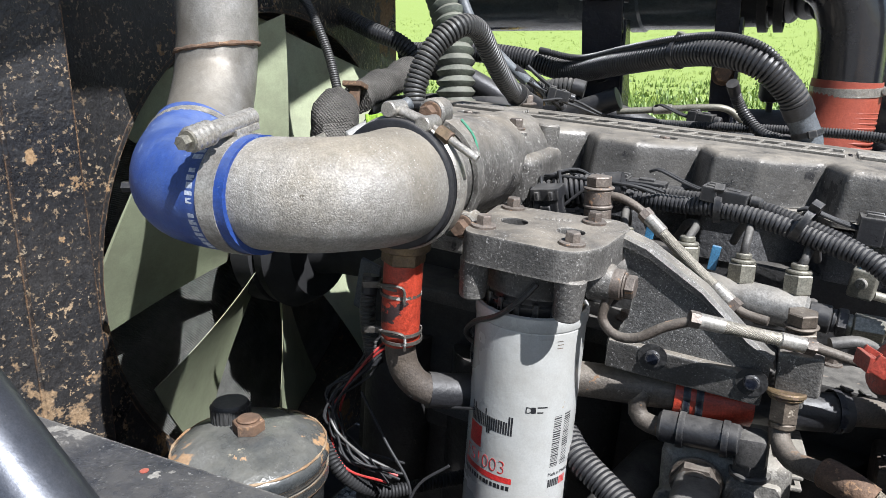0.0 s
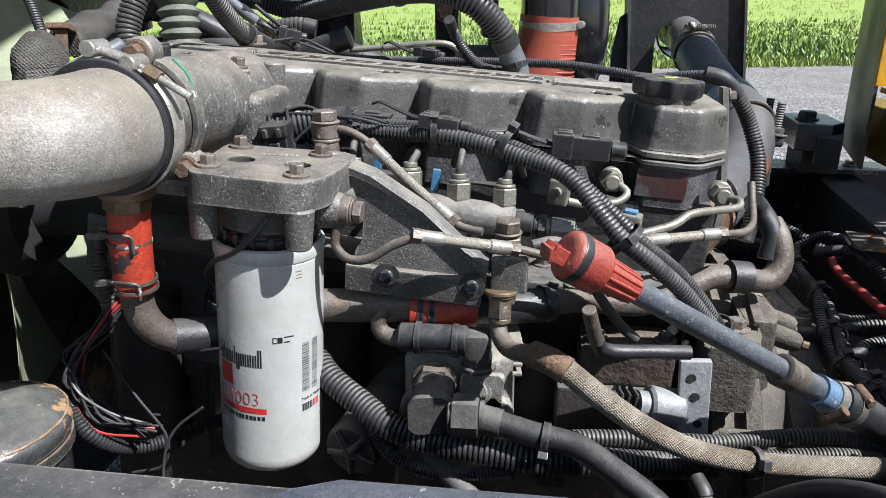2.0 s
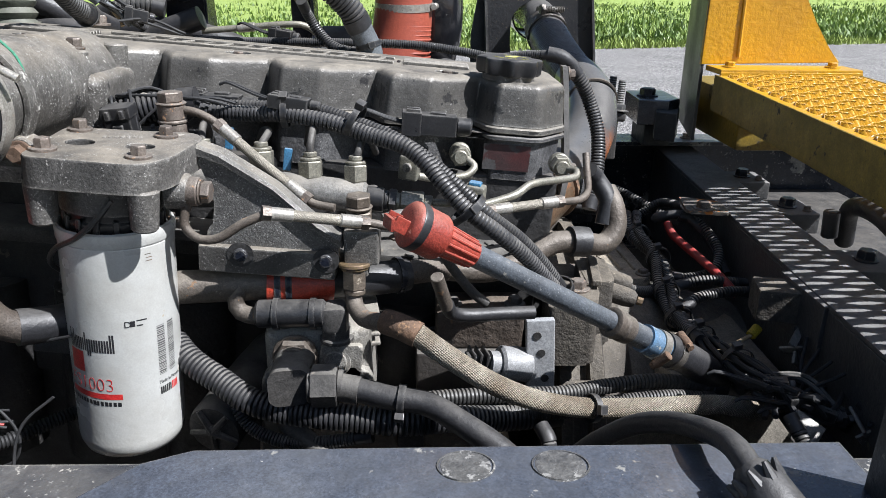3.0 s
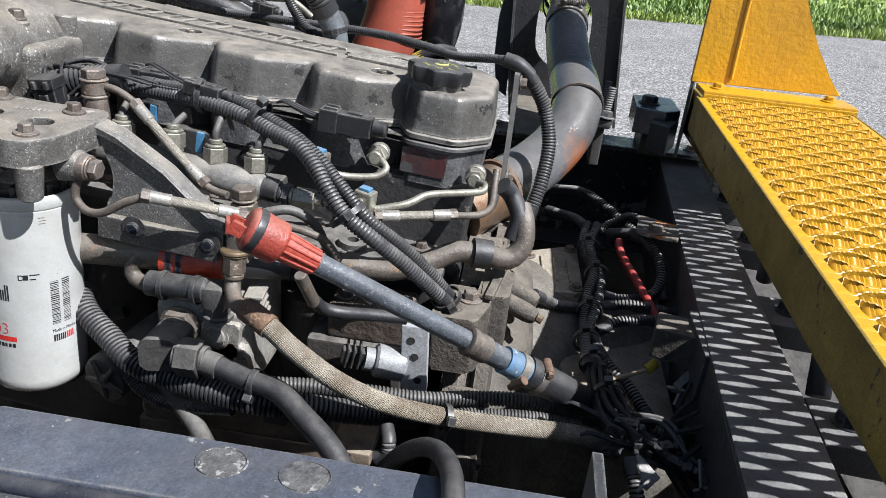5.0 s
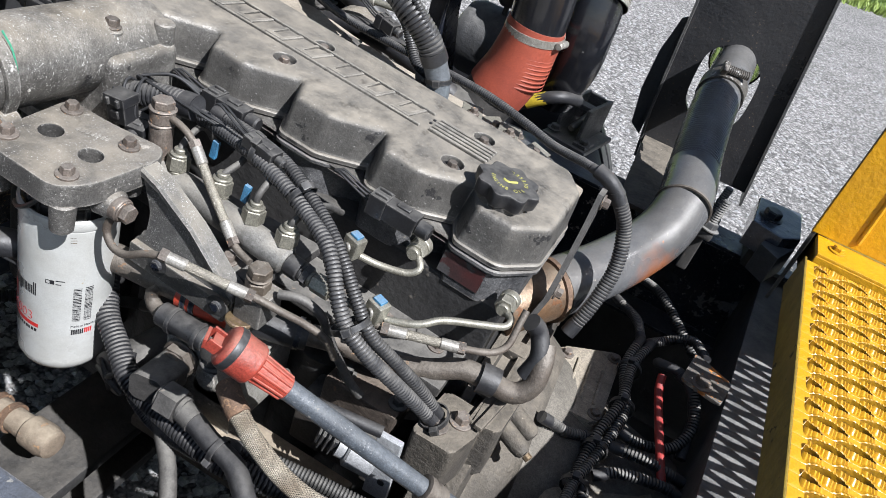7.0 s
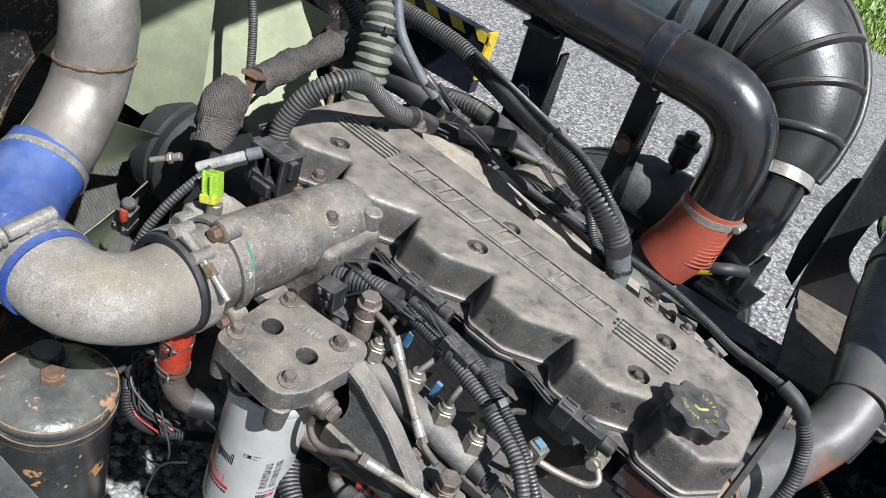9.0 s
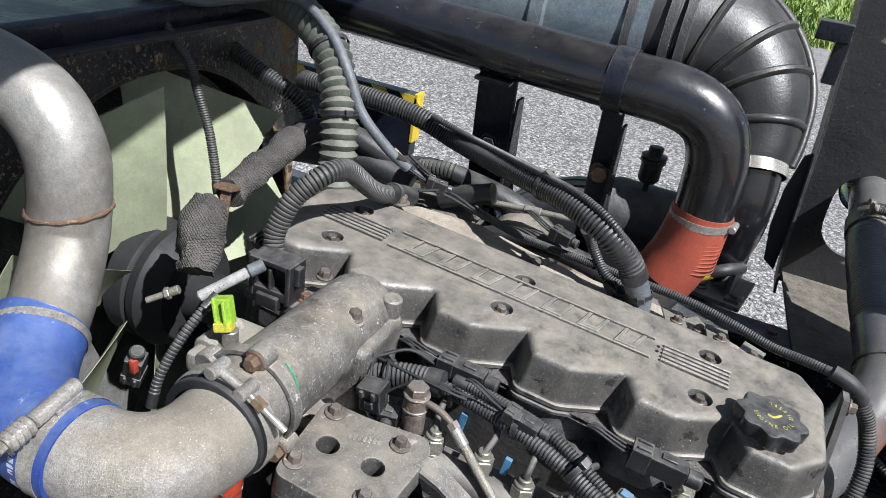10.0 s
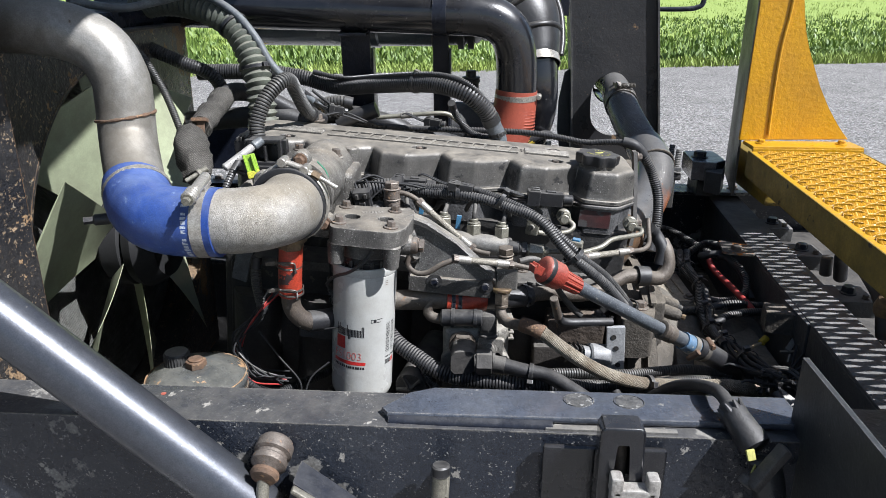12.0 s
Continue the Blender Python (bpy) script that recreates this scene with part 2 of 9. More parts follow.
RED = surface("red_silicone", (0.42, 0.052, 0.026), (0.30, 0.034, 0.018), 0.42, 0.0, 22, spots=[(26, 0.60, (0.030, 0.018, 0.018), 0.5), (120, 0.70, (0.5, 0.28, 0.22), 0.8)], bump=((280, 0.2),))
ORANGE = surface("orange_silicone", (0.33, 0.072, 0.042), (0.24, 0.050, 0.031), 0.5, 0.0, 14, dust=((0.36, 0.22, 0.16), 0.25), bump=((240, 0.15),), grain=0.25)
REDCAP = surface("red_plastic", (0.31, 0.046, 0.028), (0.22, 0.034, 0.023), 0.36, 0.0, 14, spots=[(24, 0.66, (0.045, 0.024, 0.022), 0.5), (80, 0.68, (0.40, 0.16, 0.12), 0.7)], dust=((0.36, 0.19, 0.14), 0.45), bump=((260, 0.3), (60, 0.1)))
REDPAINT = surface("worn_red_paint", (0.062, 0.018, 0.018), (0.035, 0.016, 0.016), 0.5, 0.0, 30, spots=(24, 0.48, (0.050, 0.047, 0.047), 0.6), bump=((200, 0.15),))
WHITE = surface("white_enamel", (0.44, 0.445, 0.43), (0.375, 0.375, 0.355), 0.3, 0.0, 6, spots=[(15, 0.68, (0.34, 0.295, 0.225), 0.5), (120, 0.735, (0.12, 0.10, 0.08), 0.6)], bump=((160, 0.05), (25, 0.04)), coat=0.15, grain=0.10, grime=(9, (0.30, 0.285, 0.25), 0.5))
INLETCAST = surface("corroded_inlet_casting", (0.215, 0.204, 0.186), (0.085, 0.080, 0.073), 0.48, 0.25, 8, mix=(0.42, 0.58), spots=[(14, 0.60, (0.038, 0.036, 0.035), 0.40), (46, 0.665, (0.40, 0.385, 0.355), 0.8)], dust=((0.285, 0.245, 0.188), 0.60), bump=((420, 0.55), (45, 0.2)), flecks=(420, 0.585, (0.48, 0.47, 0.44)), grain=0.6, wear=((0.40, 0.38, 0.345), 0.6), grime=(7, (0.055, 0.050, 0.044), 0.5))
HEATTINT = surface("heat_tinted_steel", (0.17, 0.145, 0.115), (0.20, 0.105, 0.05), 0.36, 0.5, 9, spots=[(22, 0.62, (0.15, 0.065, 0.028), 0.7), (90, 0.69, (0.10, 0.07, 0.05), 0.7)], dust=((0.30, 0.26, 0.20), 0.4), bump=((200, 0.2),), grime=(8, (0.06, 0.05, 0.04), 0.6))
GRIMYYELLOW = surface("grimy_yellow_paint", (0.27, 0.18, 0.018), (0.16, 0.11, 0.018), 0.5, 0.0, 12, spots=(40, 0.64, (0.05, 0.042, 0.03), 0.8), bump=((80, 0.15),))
BLACKPAINT = surface("black_chassis_paint", (0.008, 0.010, 0.017), (0.016, 0.019, 0.028), 0.24, 0.0, 6, spots=[(22, 0.715, (0.12, 0.118, 0.112), 0.8), (90, 0.745, (0.18, 0.172, 0.16), 0.8)], dust=((0.18, 0.177, 0.17), 0.30), bump=((260, 0.2), (25, 0.12)), flecks=(260, 0.675, (0.16, 0.158, 0.152)), wear=((0.18, 0.168, 0.146), 0.5))
BLACKPAINT.node_tree.nodes["Principled BSDF"].inputs["Specular IOR Level"].default_value = 0.3
RAILPAINT = surface("scuffed_rail_paint", (0.014, 0.018, 0.027), (0.026, 0.030, 0.039), 0.22, 0.0, 5, spots=[(11, 0.585, (0.150, 0.145, 0.135), 0.8), (34, 0.63, (0.24, 0.228, 0.205), 0.85), (120, 0.69, (0.28, 0.27, 0.25), 0.8)], dust=((0.27, 0.25, 0.215), 0.30), bump=((260, 0.25), (25, 0.15)), flecks=(240, 0.61, (0.27, 0.265, 0.25)), grain=0.6, wear=((0.28, 0.26, 0.22), 0.7))
DARKSTEEL = surface("dusty_black_steel", (0.040, 0.041, 0.044), (0.065, 0.064, 0.062), 0.5, 0.0, 8, spots=[(70, 0.665, (0.15, 0.138, 0.12), 0.85), (16, 0.69, (0.16, 0.145, 0.12), 0.85)], dust=((0.235, 0.228, 0.215), 0.75), bump=((260, 0.4), (22, 0.12)), wear=((0.24, 0.22, 0.19), 0.5), grime=(9, (0.03, 0.03, 0.031), 0.5))
PANEL = surface("rust_flecked_black_panel", (0.016, 0.017, 0.020), (0.032, 0.030, 0.029), 0.34, 0.0, 4, spots=[(7, 0.60, (0.21, 0.14, 0.08), 0.9), (24, 0.635, (0.23, 0.145, 0.075), 0.9), (80, 0.645, (0.20, 0.165, 0.12), 0.8)], dust=((0.15, 0.14, 0.12), 0.4), bump=((200, 0.4), (40, 0.25)), flecks=(150, 0.575, (0.30, 0.22, 0.14)), grain=0.6, wear=((0.26, 0.145, 0.07), 0.8))
GLOSSBLACK = surface("glossy_black_tube", (0.008, 0.009, 0.012), (0.014, 0.014, 0.016), 0.22, 0.0, 9, spots=[(45, 0.68, (0.11, 0.104, 0.092), 0.6), (120, 0.71, (0.18, 0.165, 0.145), 0.7)], dust=((0.17, 0.155, 0.13), 0.16), bump=((200, 0.08), (30, 0.04)), coat=0.6)
PLATEBLACK = surface("rust_speckled_black_plate", (0.020, 0.021, 0.024), (0.034, 0.033, 0.034), 0.34, 0.0, 5, spots=[(14, 0.66, (0.20, 0.125, 0.07), 0.9), (60, 0.67, (0.12, 0.105, 0.085), 0.8)], dust=((0.20, 0.19, 0.17), 0.5), bump=((160, 0.2), (30, 0.1)), flecks=(190, 0.63, (0.24, 0.17, 0.11)))
WIREBLACK = surface("dull_black_wire_and_shaded_hub", (0.022, 0.022, 0.023), (0.015, 0.015, 0.016), 0.7, 0.0, 20, rand=0.3)
STRUT = surface("strut_enamel", (0.085, 0.092, 0.108), (0.06, 0.065, 0.078), 0.34, 0.65, 9, spots=[(110, 0.70, (0.3, 0.29, 0.27), 0.6), (40, 0.72, (0.05, 0.045, 0.04), 0.6)], dust=((0.2, 0.19, 0.17), 0.15), bump=((160, 0.06),), coat=0.35, grain=0.25)
EXHAUST = surface("dark_exhaust_steel", (0.205, 0.208, 0.214), (0.125, 0.122, 0.12), 0.24, 0.35, 5, mix=(0.40, 0.60), spots=[(13, 0.685, (0.32, 0.12, 0.045), 0.5), (120, 0.68, (0.32, 0.28, 0.23), 0.7)], dust=((0.25, 0.228, 0.19), 0.35), bump=((220, 0.10),), grain=0.35, grime=(7, (0.055, 0.057, 0.062), 0.6))
TINTED = stain(surface("heat_stained_exhaust_steel", (0.205, 0.208, 0.214), (0.125, 0.122, 0.12), 0.24, 0.35, 5, mix=(0.40, 0.60), spots=[(13, 0.685, (0.32, 0.12, 0.045), 0.5), (120, 0.68, (0.32, 0.28, 0.23), 0.7)], dust=((0.25, 0.228, 0.19), 0.35), bump=((220, 0.10),), grain=0.35, grime=(7, (0.055, 0.057, 0.062), 0.6)), (0.575, 0.305, 0.972), 0.035, 0.085, (0.40, 0.125, 0.038))
YELLOW = surface("yellow_machine_paint", (0.58, 0.298, 0.006), (0.49, 0.245, 0.006), 0.33, 0.0, 9, spots=[(55, 0.715, (0.22, 0.12, 0.05), 0.8), (30, 0.73, (0.30, 0.16, 0.03), 0.6)], bump=((85, 0.28), (300, 0.10)), coat=0.25, grain=0.18, grime=(7, (0.35, 0.175, 0.012), 0.5), wear=((0.20, 0.11, 0.03), 0.5))
FAN = surface("pale_green_nylon", (0.34, 0.375, 0.245), (0.27, 0.295, 0.195), 0.42, 0.0, 6, dust=((0.36, 0.35, 0.26), 0.3), bump=((90, 0.06),), grain=0.15, grime=(10, (0.17, 0.165, 0.12), 0.5))
FINS = surface("radiator_fin_metal", (0.26, 0.26, 0.24), (0.18, 0.18, 0.165), 0.5, 0.4, 30)
TANK = surface("rust_blotched_enamel", (0.024, 0.026, 0.028), (0.055, 0.056, 0.053), 0.2, 0.0, 16, spots=[(15, 0.60, (0.34, 0.17, 0.065), 0.88), (40, 0.66, (0.34, 0.28, 0.20), 0.8)], dust=((0.30, 0.278, 0.232), 0.65), bump=((180, 0.25),), coat=0.6, wear=((0.36, 0.21, 0.10), 0.7))
DUCT = surface("grey_green_flexible_duct", (0.115, 0.128, 0.10), (0.065, 0.075, 0.06), 0.55, 0.0, 14, dust=((0.26, 0.245, 0.20), 0.6), bump=((200, 0.2),), grime=(20, (0.03, 0.03, 0.027), 0.6))
GREEN = surface("lime_green_plastic", (0.27, 0.45, 0.045), (0.22, 0.37, 0.04), 0.4, 0.0, 30)
RUSTTAB = surface("grey_plate_with_orange_rust", (0.15, 0.135, 0.115), (0.09, 0.08, 0.07), 0.6, 0.1, 18, spots=[(17, 0.54, (0.48, 0.17, 0.035), 0.85), (60, 0.64, (0.20, 0.10, 0.05), 0.85)], bump=((200, 0.3),), wear=((0.32, 0.29, 0.25), 0.5))
RAILSTEEL = surface("dusty_pale_rail_steel", (0.27, 0.265, 0.25), (0.16, 0.155, 0.145), 0.45, 0.3, 14, spots=[(40, 0.66, (0.10, 0.085, 0.07), 0.7), (70, 0.69, (0.40, 0.38, 0.34), 0.8)], dust=((0.33, 0.30, 0.25), 0.5), bump=((220, 0.25),), grime=(16, (0.06, 0.055, 0.048), 0.6))
BRASSY = surface("brown_tarnished_fitting", (0.185, 0.150, 0.115), (0.11, 0.088, 0.07), 0.5, 0.5, 40, spots=(90, 0.62, (0.26, 0.22, 0.17), 0.75), dust=(DUST, 0.4), bump=((250, 0.3),))
LABELWHITE = surface("creased_white_label", (0.38, 0.37, 0.35), (0.27, 0.26, 0.245), 0.45, 0.0, 40, spots=(60, 0.68, (0.25, 0.23, 0.2), 0.7), bump=((160, 0.3),))
TANROD = surface("tan_dusted_rod", (0.21, 0.165, 0.12), (0.13, 0.10, 0.075), 0.7, 0.1, 20, spots=[(40, 0.64, (0.25, 0.145, 0.075), 0.85)], dust=((0.33, 0.28, 0.21), 0.7), bump=((180, 0.4),))
# worn dark paint, its base raised blue-grey to hold the sky's sheen
PLATEGLOSS = surface("worn_black_plate_with_sky_sheen", (0.066, 0.076, 0.098), (0.040, 0.047, 0.062), 0.20, 0.0, 6, spots=[(7, 0.67, (0.25, 0.22, 0.175), 0.8), (34, 0.66, (0.20, 0.195, 0.18), 0.8), (140, 0.70, (0.30, 0.29, 0.27), 0.7)], dust=((0.17, 0.165, 0.155), 0.22), bump=((260, 0.2), (25, 0.15)), coat=0.5, grain=0.5, wear=((0.30, 0.28, 0.25), 0.7))
GEARDUST = surface("pale_gearbox_dust", (0.38, 0.335, 0.265), (0.25, 0.215, 0.165), 0.8, 0.0, 14, spots=[(40, 0.65, (0.10, 0.085, 0.068), 0.8)], bump=((160, 0.4),), grime=(16, (0.12, 0.10, 0.08), 0.5))
LABELRED = surface("label_red_ink", (0.55, 0.035, 0.03), (0.5, 0.03, 0.03), 0.35, 0.0, 20)
LABELBLACK = surface("label_black_ink", (0.02, 0.02, 0.022), (0.016, 0.016, 0.018), 0.4, 0.0, 20)
INKYELLOW = surface("faded_yellow_ink", (0.42, 0.40, 0.10), (0.30, 0.29, 0.08), 0.6, 0.0, 40)
INKWHITE = surface("worn_white_ink", (0.50, 0.53, 0.58), (0.30, 0.34, 0.42), 0.5, 0.0, 60)
WIRERED = surface("red_wire_sheath", (0.38, 0.030, 0.028), (0.27, 0.022, 0.020), 0.38, 0.0, 20, dust=((0.30, 0.12, 0.10), 0.3))
# pale sheath darkened in colour for the shade over the front wires
WIREWHITE = surface("shade_dimmed_wire_sheath", (0.12, 0.117, 0.11), (0.08, 0.077, 0.072), 0.45, 0.0, 20)
WIRETAN = surface("tan_wire_sheath", (0.42, 0.33, 0.2), (0.3, 0.22, 0.13), 0.5, 0.0, 20)
HAZARD = surface("hazard_yellow_paint", (0.62, 0.45, 0.03), (0.5, 0.36, 0.03), 0.5, 0.0, 14)
BLUEPLASTIC = surface("blue_plastic", (0.05, 0.20, 0.36), (0.05, 0.15, 0.26), 0.4, 0.0, 30, dust=(DUST, 0.4))
CLEAR = surface("dusty_smoked_plastic", (0.085, 0.115, 0.135), (0.13, 0.15, 0.16), 0.2, 0.0, 9, dust=((0.3, 0.28, 0.25), 0.4), coat=0.4)
PUMPCAST = surface("pump_casting", (0.285, 0.270, 0.240), (0.175, 0.164, 0.144), 0.55, 0.12, 14, spots=[(30, 0.65, (0.08, 0.073, 0.064), 0.6), (60, 0.69, (0.38, 0.36, 0.32), 0.8)], dust=((0.33, 0.305, 0.255), 0.7), bump=((360, 0.4), (45, 0.15)), grain=0.5, wear=((0.40, 0.37, 0.32), 0.6), grime=(14, (0.085, 0.077, 0.067), 0.6))
WEBCAST = surface("bracket_web_casting", (0.155, 0.152, 0.145), (0.085, 0.083, 0.080), 0.5, 0.15, 12, spots=[(40, 0.69, (0.30, 0.29, 0.27), 0.8), (50, 0.70, (0.05, 0.048, 0.046), 0.4)], dust=((0.29, 0.26, 0.21), 0.6), bump=((520, 0.7), (40, 0.10)), flecks=(620, 0.585, (0.44, 0.43, 0.41)), grain=0.6, wear=((0.34, 0.325, 0.29), 0.6), grime=(10, (0.05, 0.047, 0.043), 0.5))
HOUSING = surface("dusty_housing_casting", (0.105, 0.091, 0.073), (0.052, 0.046, 0.038), 0.7, 0.05, 14, spots=[(26, 0.62, (0.040, 0.035, 0.031), 0.6), (60, 0.68, (0.24, 0.205, 0.16), 0.8)], dust=((0.215, 0.185, 0.145), 0.6), bump=((220, 0.6), (45, 0.3)), grain=0.6, wear=((0.25, 0.215, 0.17), 0.5), grime=(10, (0.032, 0.028, 0.025), 0.65))
BROWNBOX = surface("brown_grimed_casting", (0.075, 0.057, 0.044), (0.040, 0.031, 0.025), 0.6, 0.0, 16, spots=[(30, 0.64, (0.12, 0.08, 0.052), 0.8), (18, 0.62, (0.022, 0.019, 0.017), 0.6)], dust=((0.19, 0.15, 0.115), 0.6), bump=((160, 0.4), (30, 0.3)))
LID = surface("rusting_black_lid", (0.030, 0.034, 0.037), (0.085, 0.088, 0.085), 0.2, 0.0, 7, spots=[(9, 0.60, (0.30, 0.165, 0.07), 0.88), (12, 0.64, (0.40, 0.33, 0.22), 0.85), (60, 0.67, (0.30, 0.16, 0.07), 0.8)], dust=((0.26, 0.25, 0.21), 0.38), bump=((150, 0.25), (40, 0.1)), coat=0.7)
DUSTYRUBBER = surface("dusty_black_rubber", (0.016, 0.016, 0.017), (0.030, 0.029, 0.028), 0.36, 0.0, 7, spots=[(11, 0.66, (0.10, 0.094, 0.086), 0.7), (130, 0.70, (0.17, 0.155, 0.13), 0.7)], dust=((0.17, 0.157, 0.137), 0.38), bump=((200, 0.15),), grain=0.3, wear=((0.22, 0.185, 0.14), 0.5))
WELDMARK = surface("ground_weld_mark", (0.060, 0.059, 0.057), (0.024, 0.025, 0.028), 0.4, 0.0, 45, mix=(0.46, 0.54), spots=[(70, 0.60, (0.21, 0.205, 0.195), 0.7)], dust=((0.17, 0.165, 0.155), 0.4), bump=((120, 0.5),))
BRAID = woven("stainless_braid", (0.62, 0.57, 0.47), (0.42, 0.38, 0.31), 330, 0.9, 0.42, 0.4)
CANVAS = woven("tan_fabric_braid", (0.72, 0.64, 0.50), (0.34, 0.27, 0.19), 190, 2.0, 0.9)
WRAP = woven("grey_heat_wrap", (0.215, 0.20, 0.175), (0.11, 0.10, 0.088), 105, 1.8, 0.9)


# ---- mesh tools ----
def bmnew():
    return bmesh.new()


def finish(name, bm, material, smooth=38):
    bmesh.ops.recalc_face_normals(bm, faces=bm.faces)
    me = bpy.data.meshes.new(name)
    bm.to_mesh(me)
    bm.free()
    me.materials.append(material)
    if smooth:
        me.polygons.foreach_set("use_smooth", [True] * len(me.polygons))
        me.set_sharp_from_angle(angle=radians(smooth))
    return me


def part(name, bm, material, parent, label="", smooth=38):
    """Links a bmesh as one mesh object under a thing or a part."""
    ob = new(name, finish(name, bm, material, smooth))
    ob.parent = parent
    if smooth and len(ob.data.polygons) < 3000:
        # flat faces stay flat between their rounded edges
        ob.modifiers.new("weighted_normals", "WEIGHTED_NORMAL").keep_sharp = True
    return tagged(ob, label)


def thing(name, label, category, m=FLAT, group="", kind=""):
    ob = new(name)
    ob.matrix_basis = m
    return tagged(ob, label, category, group, kind)


def solid(name, bm, material, label, category, m=FLAT, group="", kind="", smooth=38):
    ob = new(name, finish(name, bm, material, smooth))
    ob.matrix_basis = m
    return tagged(ob, label, category, group, kind)


def basis(axis):
    w = Vector(axis).normalized()
    u = w.cross(Vector((0, 0, 1)) if abs(w.z) < 0.9 else Vector((1, 0, 0))).normalized()
    return u, w.cross(u).normalized(), w


def rings(bm, loops, closed=True, caps=True):
    """Skins a row of vertex loops."""
    made = [[bm.verts.new(p) for p in loop] for loop in loops]
    n = len(made[0])
    for a, b in zip(made, made[1:]):
        for i in range(n if closed else n - 1):
            j = (i + 1) % n
            bm.faces.new((a[i], a[j], b[j], b[i]))
    if caps:
        bm.faces.new(made[0])
        bm.faces.new(made[-1])
    return made


def lathe(bm, p, axis, profile, seg=24, caps=True, turn=0.0):
    """Turns (height, radius) pairs round an axis through p."""
    u, v, w = basis(axis)
    p = Vector(p)
    ang = [turn + 2 * math.pi * k / seg for k in range(seg)]
    rings(bm, [[p + w * h + (u * math.cos(a) + v * math.sin(a)) * max(r, 1e-5) for a in ang] for h, r in profile], caps=caps)
    return bm


def rod(bm, p0, p1, r, r1=None, seg=20, edge=0.0):
    p0, p1 = Vector(p0), Vector(p1)
    n = (p1 - p0).length
    r1 = r if r1 is None else r1
    e = min(edge, n * 0.4, min(r, r1) * 0.6)
    prof = [(0, r - e), (e, r), (n - e, r1), (n, r1 - e)] if e else [(0, r), (n, r1)]
    return lathe(bm, p0, p1 - p0, prof, seg)


def block(bm, c, s, bev=0.0, m=None, seg=2):
    mat = Matrix.Translation(c) @ (m or Matrix.Identity(4)) @ Matrix.Diagonal((*s, 1))
    got = bmesh.ops.create_cube(bm, size=1.0, matrix=mat)
    if bev:
        edges = list({e for v in got["verts"] for e in v.link_edges})
        bmesh.ops.bevel(bm, geom=edges, offset=min(bev, min(s) * 0.45), segments=seg, affect="EDGES", profile=0.5)
    return bm


def spin(rx=0, ry=0, rz=0):
    return pose(0, 0, 0, rx, ry, rz)


def prism(bm, outline, o, u, v, depth, bev=0.0, seg=2):
    """A flat outline (a, b) in the plane o + a u + b v, given depth along u x v, its rims rounded."""
    u, v, o = Vector(u), Vector(v), Vector(o)
    w = u.cross(v).normalized()
    a = [bm.verts.new(o + u * x + v * y) for x, y in outline]
    b = [bm.verts.new(o + u * x + v * y + w * depth) for x, y in outline]
    n = len(a)
    fa, fb = bm.faces.new(a), bm.faces.new(b)
    for i in range(n):
        bm.faces.new((a[i], a[(i + 1) % n], b[(i + 1) % n], b[i]))
    if bev:
        bmesh.ops.bevel(bm, geom=list(set(fa.edges) | set(fb.edges)), offset=bev, segments=seg, affect="EDGES", profile=0.5)
    return bm


def rounded(pts, r, n=4):
    """Rounds a plan's corners."""
    out = []
    for i, p in enumerate(pts):
        a, b, c = Vector(pts[i - 1]), Vector(p), Vector(pts[(i + 1) % len(pts)])
        d0, d1 = (a - b).normalized(), (c - b).normalized()
        rr = min(r, (a - b).length * 0.45, (c - b).length * 0.45)
        for k in range(n + 1):
            t = k / n
            q = (b + d0 * rr).lerp(b, t).lerp(b.lerp(b + d1 * rr, t), t)
            out.append((q.x, q.y))
    return out


def spline(pts, step=0.01):
    """Points a step apart along a smooth curve through pts."""
    P = [Vector(p) for p in pts]
    if len(P) == 2:
        n = max(2, int((P[1] - P[0]).length / step))
        return [P[0].lerp(P[1], k / n) for k in range(n + 1)]
    P = [P[0] * 2 - P[1], *P, P[-1] * 2 - P[-2]]
    dense = []
    for a, b, c, d in zip(P, P[1:], P[2:], P[3:]):
        for k in range(24):
            t = k / 24
            dense.append(0.5 * (2 * b + (c - a) * t + (2 * a - 5 * b + 4 * c - d) * t * t + (3 * b - a - 3 * c + d) * t ** 3))
    dense.append(P[-2])
    out, run = [dense[0]], 0.0
    for a, b in zip(dense, dense[1:]):
        length = (b - a).length
        if length < 1e-9:
            continue
        at = step - run
        while at <= length:
            out.append(a.lerp(b, at / length))
            at += step
        run = (run + length) % step
    if (out[-1] - dense[-1]).length > step * 0.3:
        out.append(dense[-1])
    return out


def sweep(bm, pts, radius, seg=14, caps=True):
    """A tube round a row of points; radius is a number, or a function of the point's number."""
    n = len(pts)
    tangents = [(pts[min(i + 1, n - 1)] - pts[max(i - 1, 0)]).normalized() for i in range(n)]
    u, _, _ = basis(tangents[0])
    loops = []
    for i, (p, t) in enumerate(zip(pts, tangents)):
        u = (u - t * u.dot(t)).normalized()
        v = t.cross(u)
        r = radius(i) if callable(radius) else radius
        loops.append([p + (u * math.cos(2 * math.pi * k / seg) + v * math.sin(2 * math.pi * k / seg)) * r for k in range(seg)])
    rings(bm, loops, caps=caps)
    return bm


def hose(bm, pts, r, seg=14, step=0.008):
    return sweep(bm, spline(pts, step), r, seg)


def conduit(bm, pts, r, pitch=0.0042, seg=14, depth=0.20):
    """Corrugated tube: rounded ribs a pitch apart."""
    shape = (0.985, 1.0, 0.985, 1 - depth)
    return sweep(bm, spline(pts, pitch / 4), lambda i: r * shape[i % 4], seg)


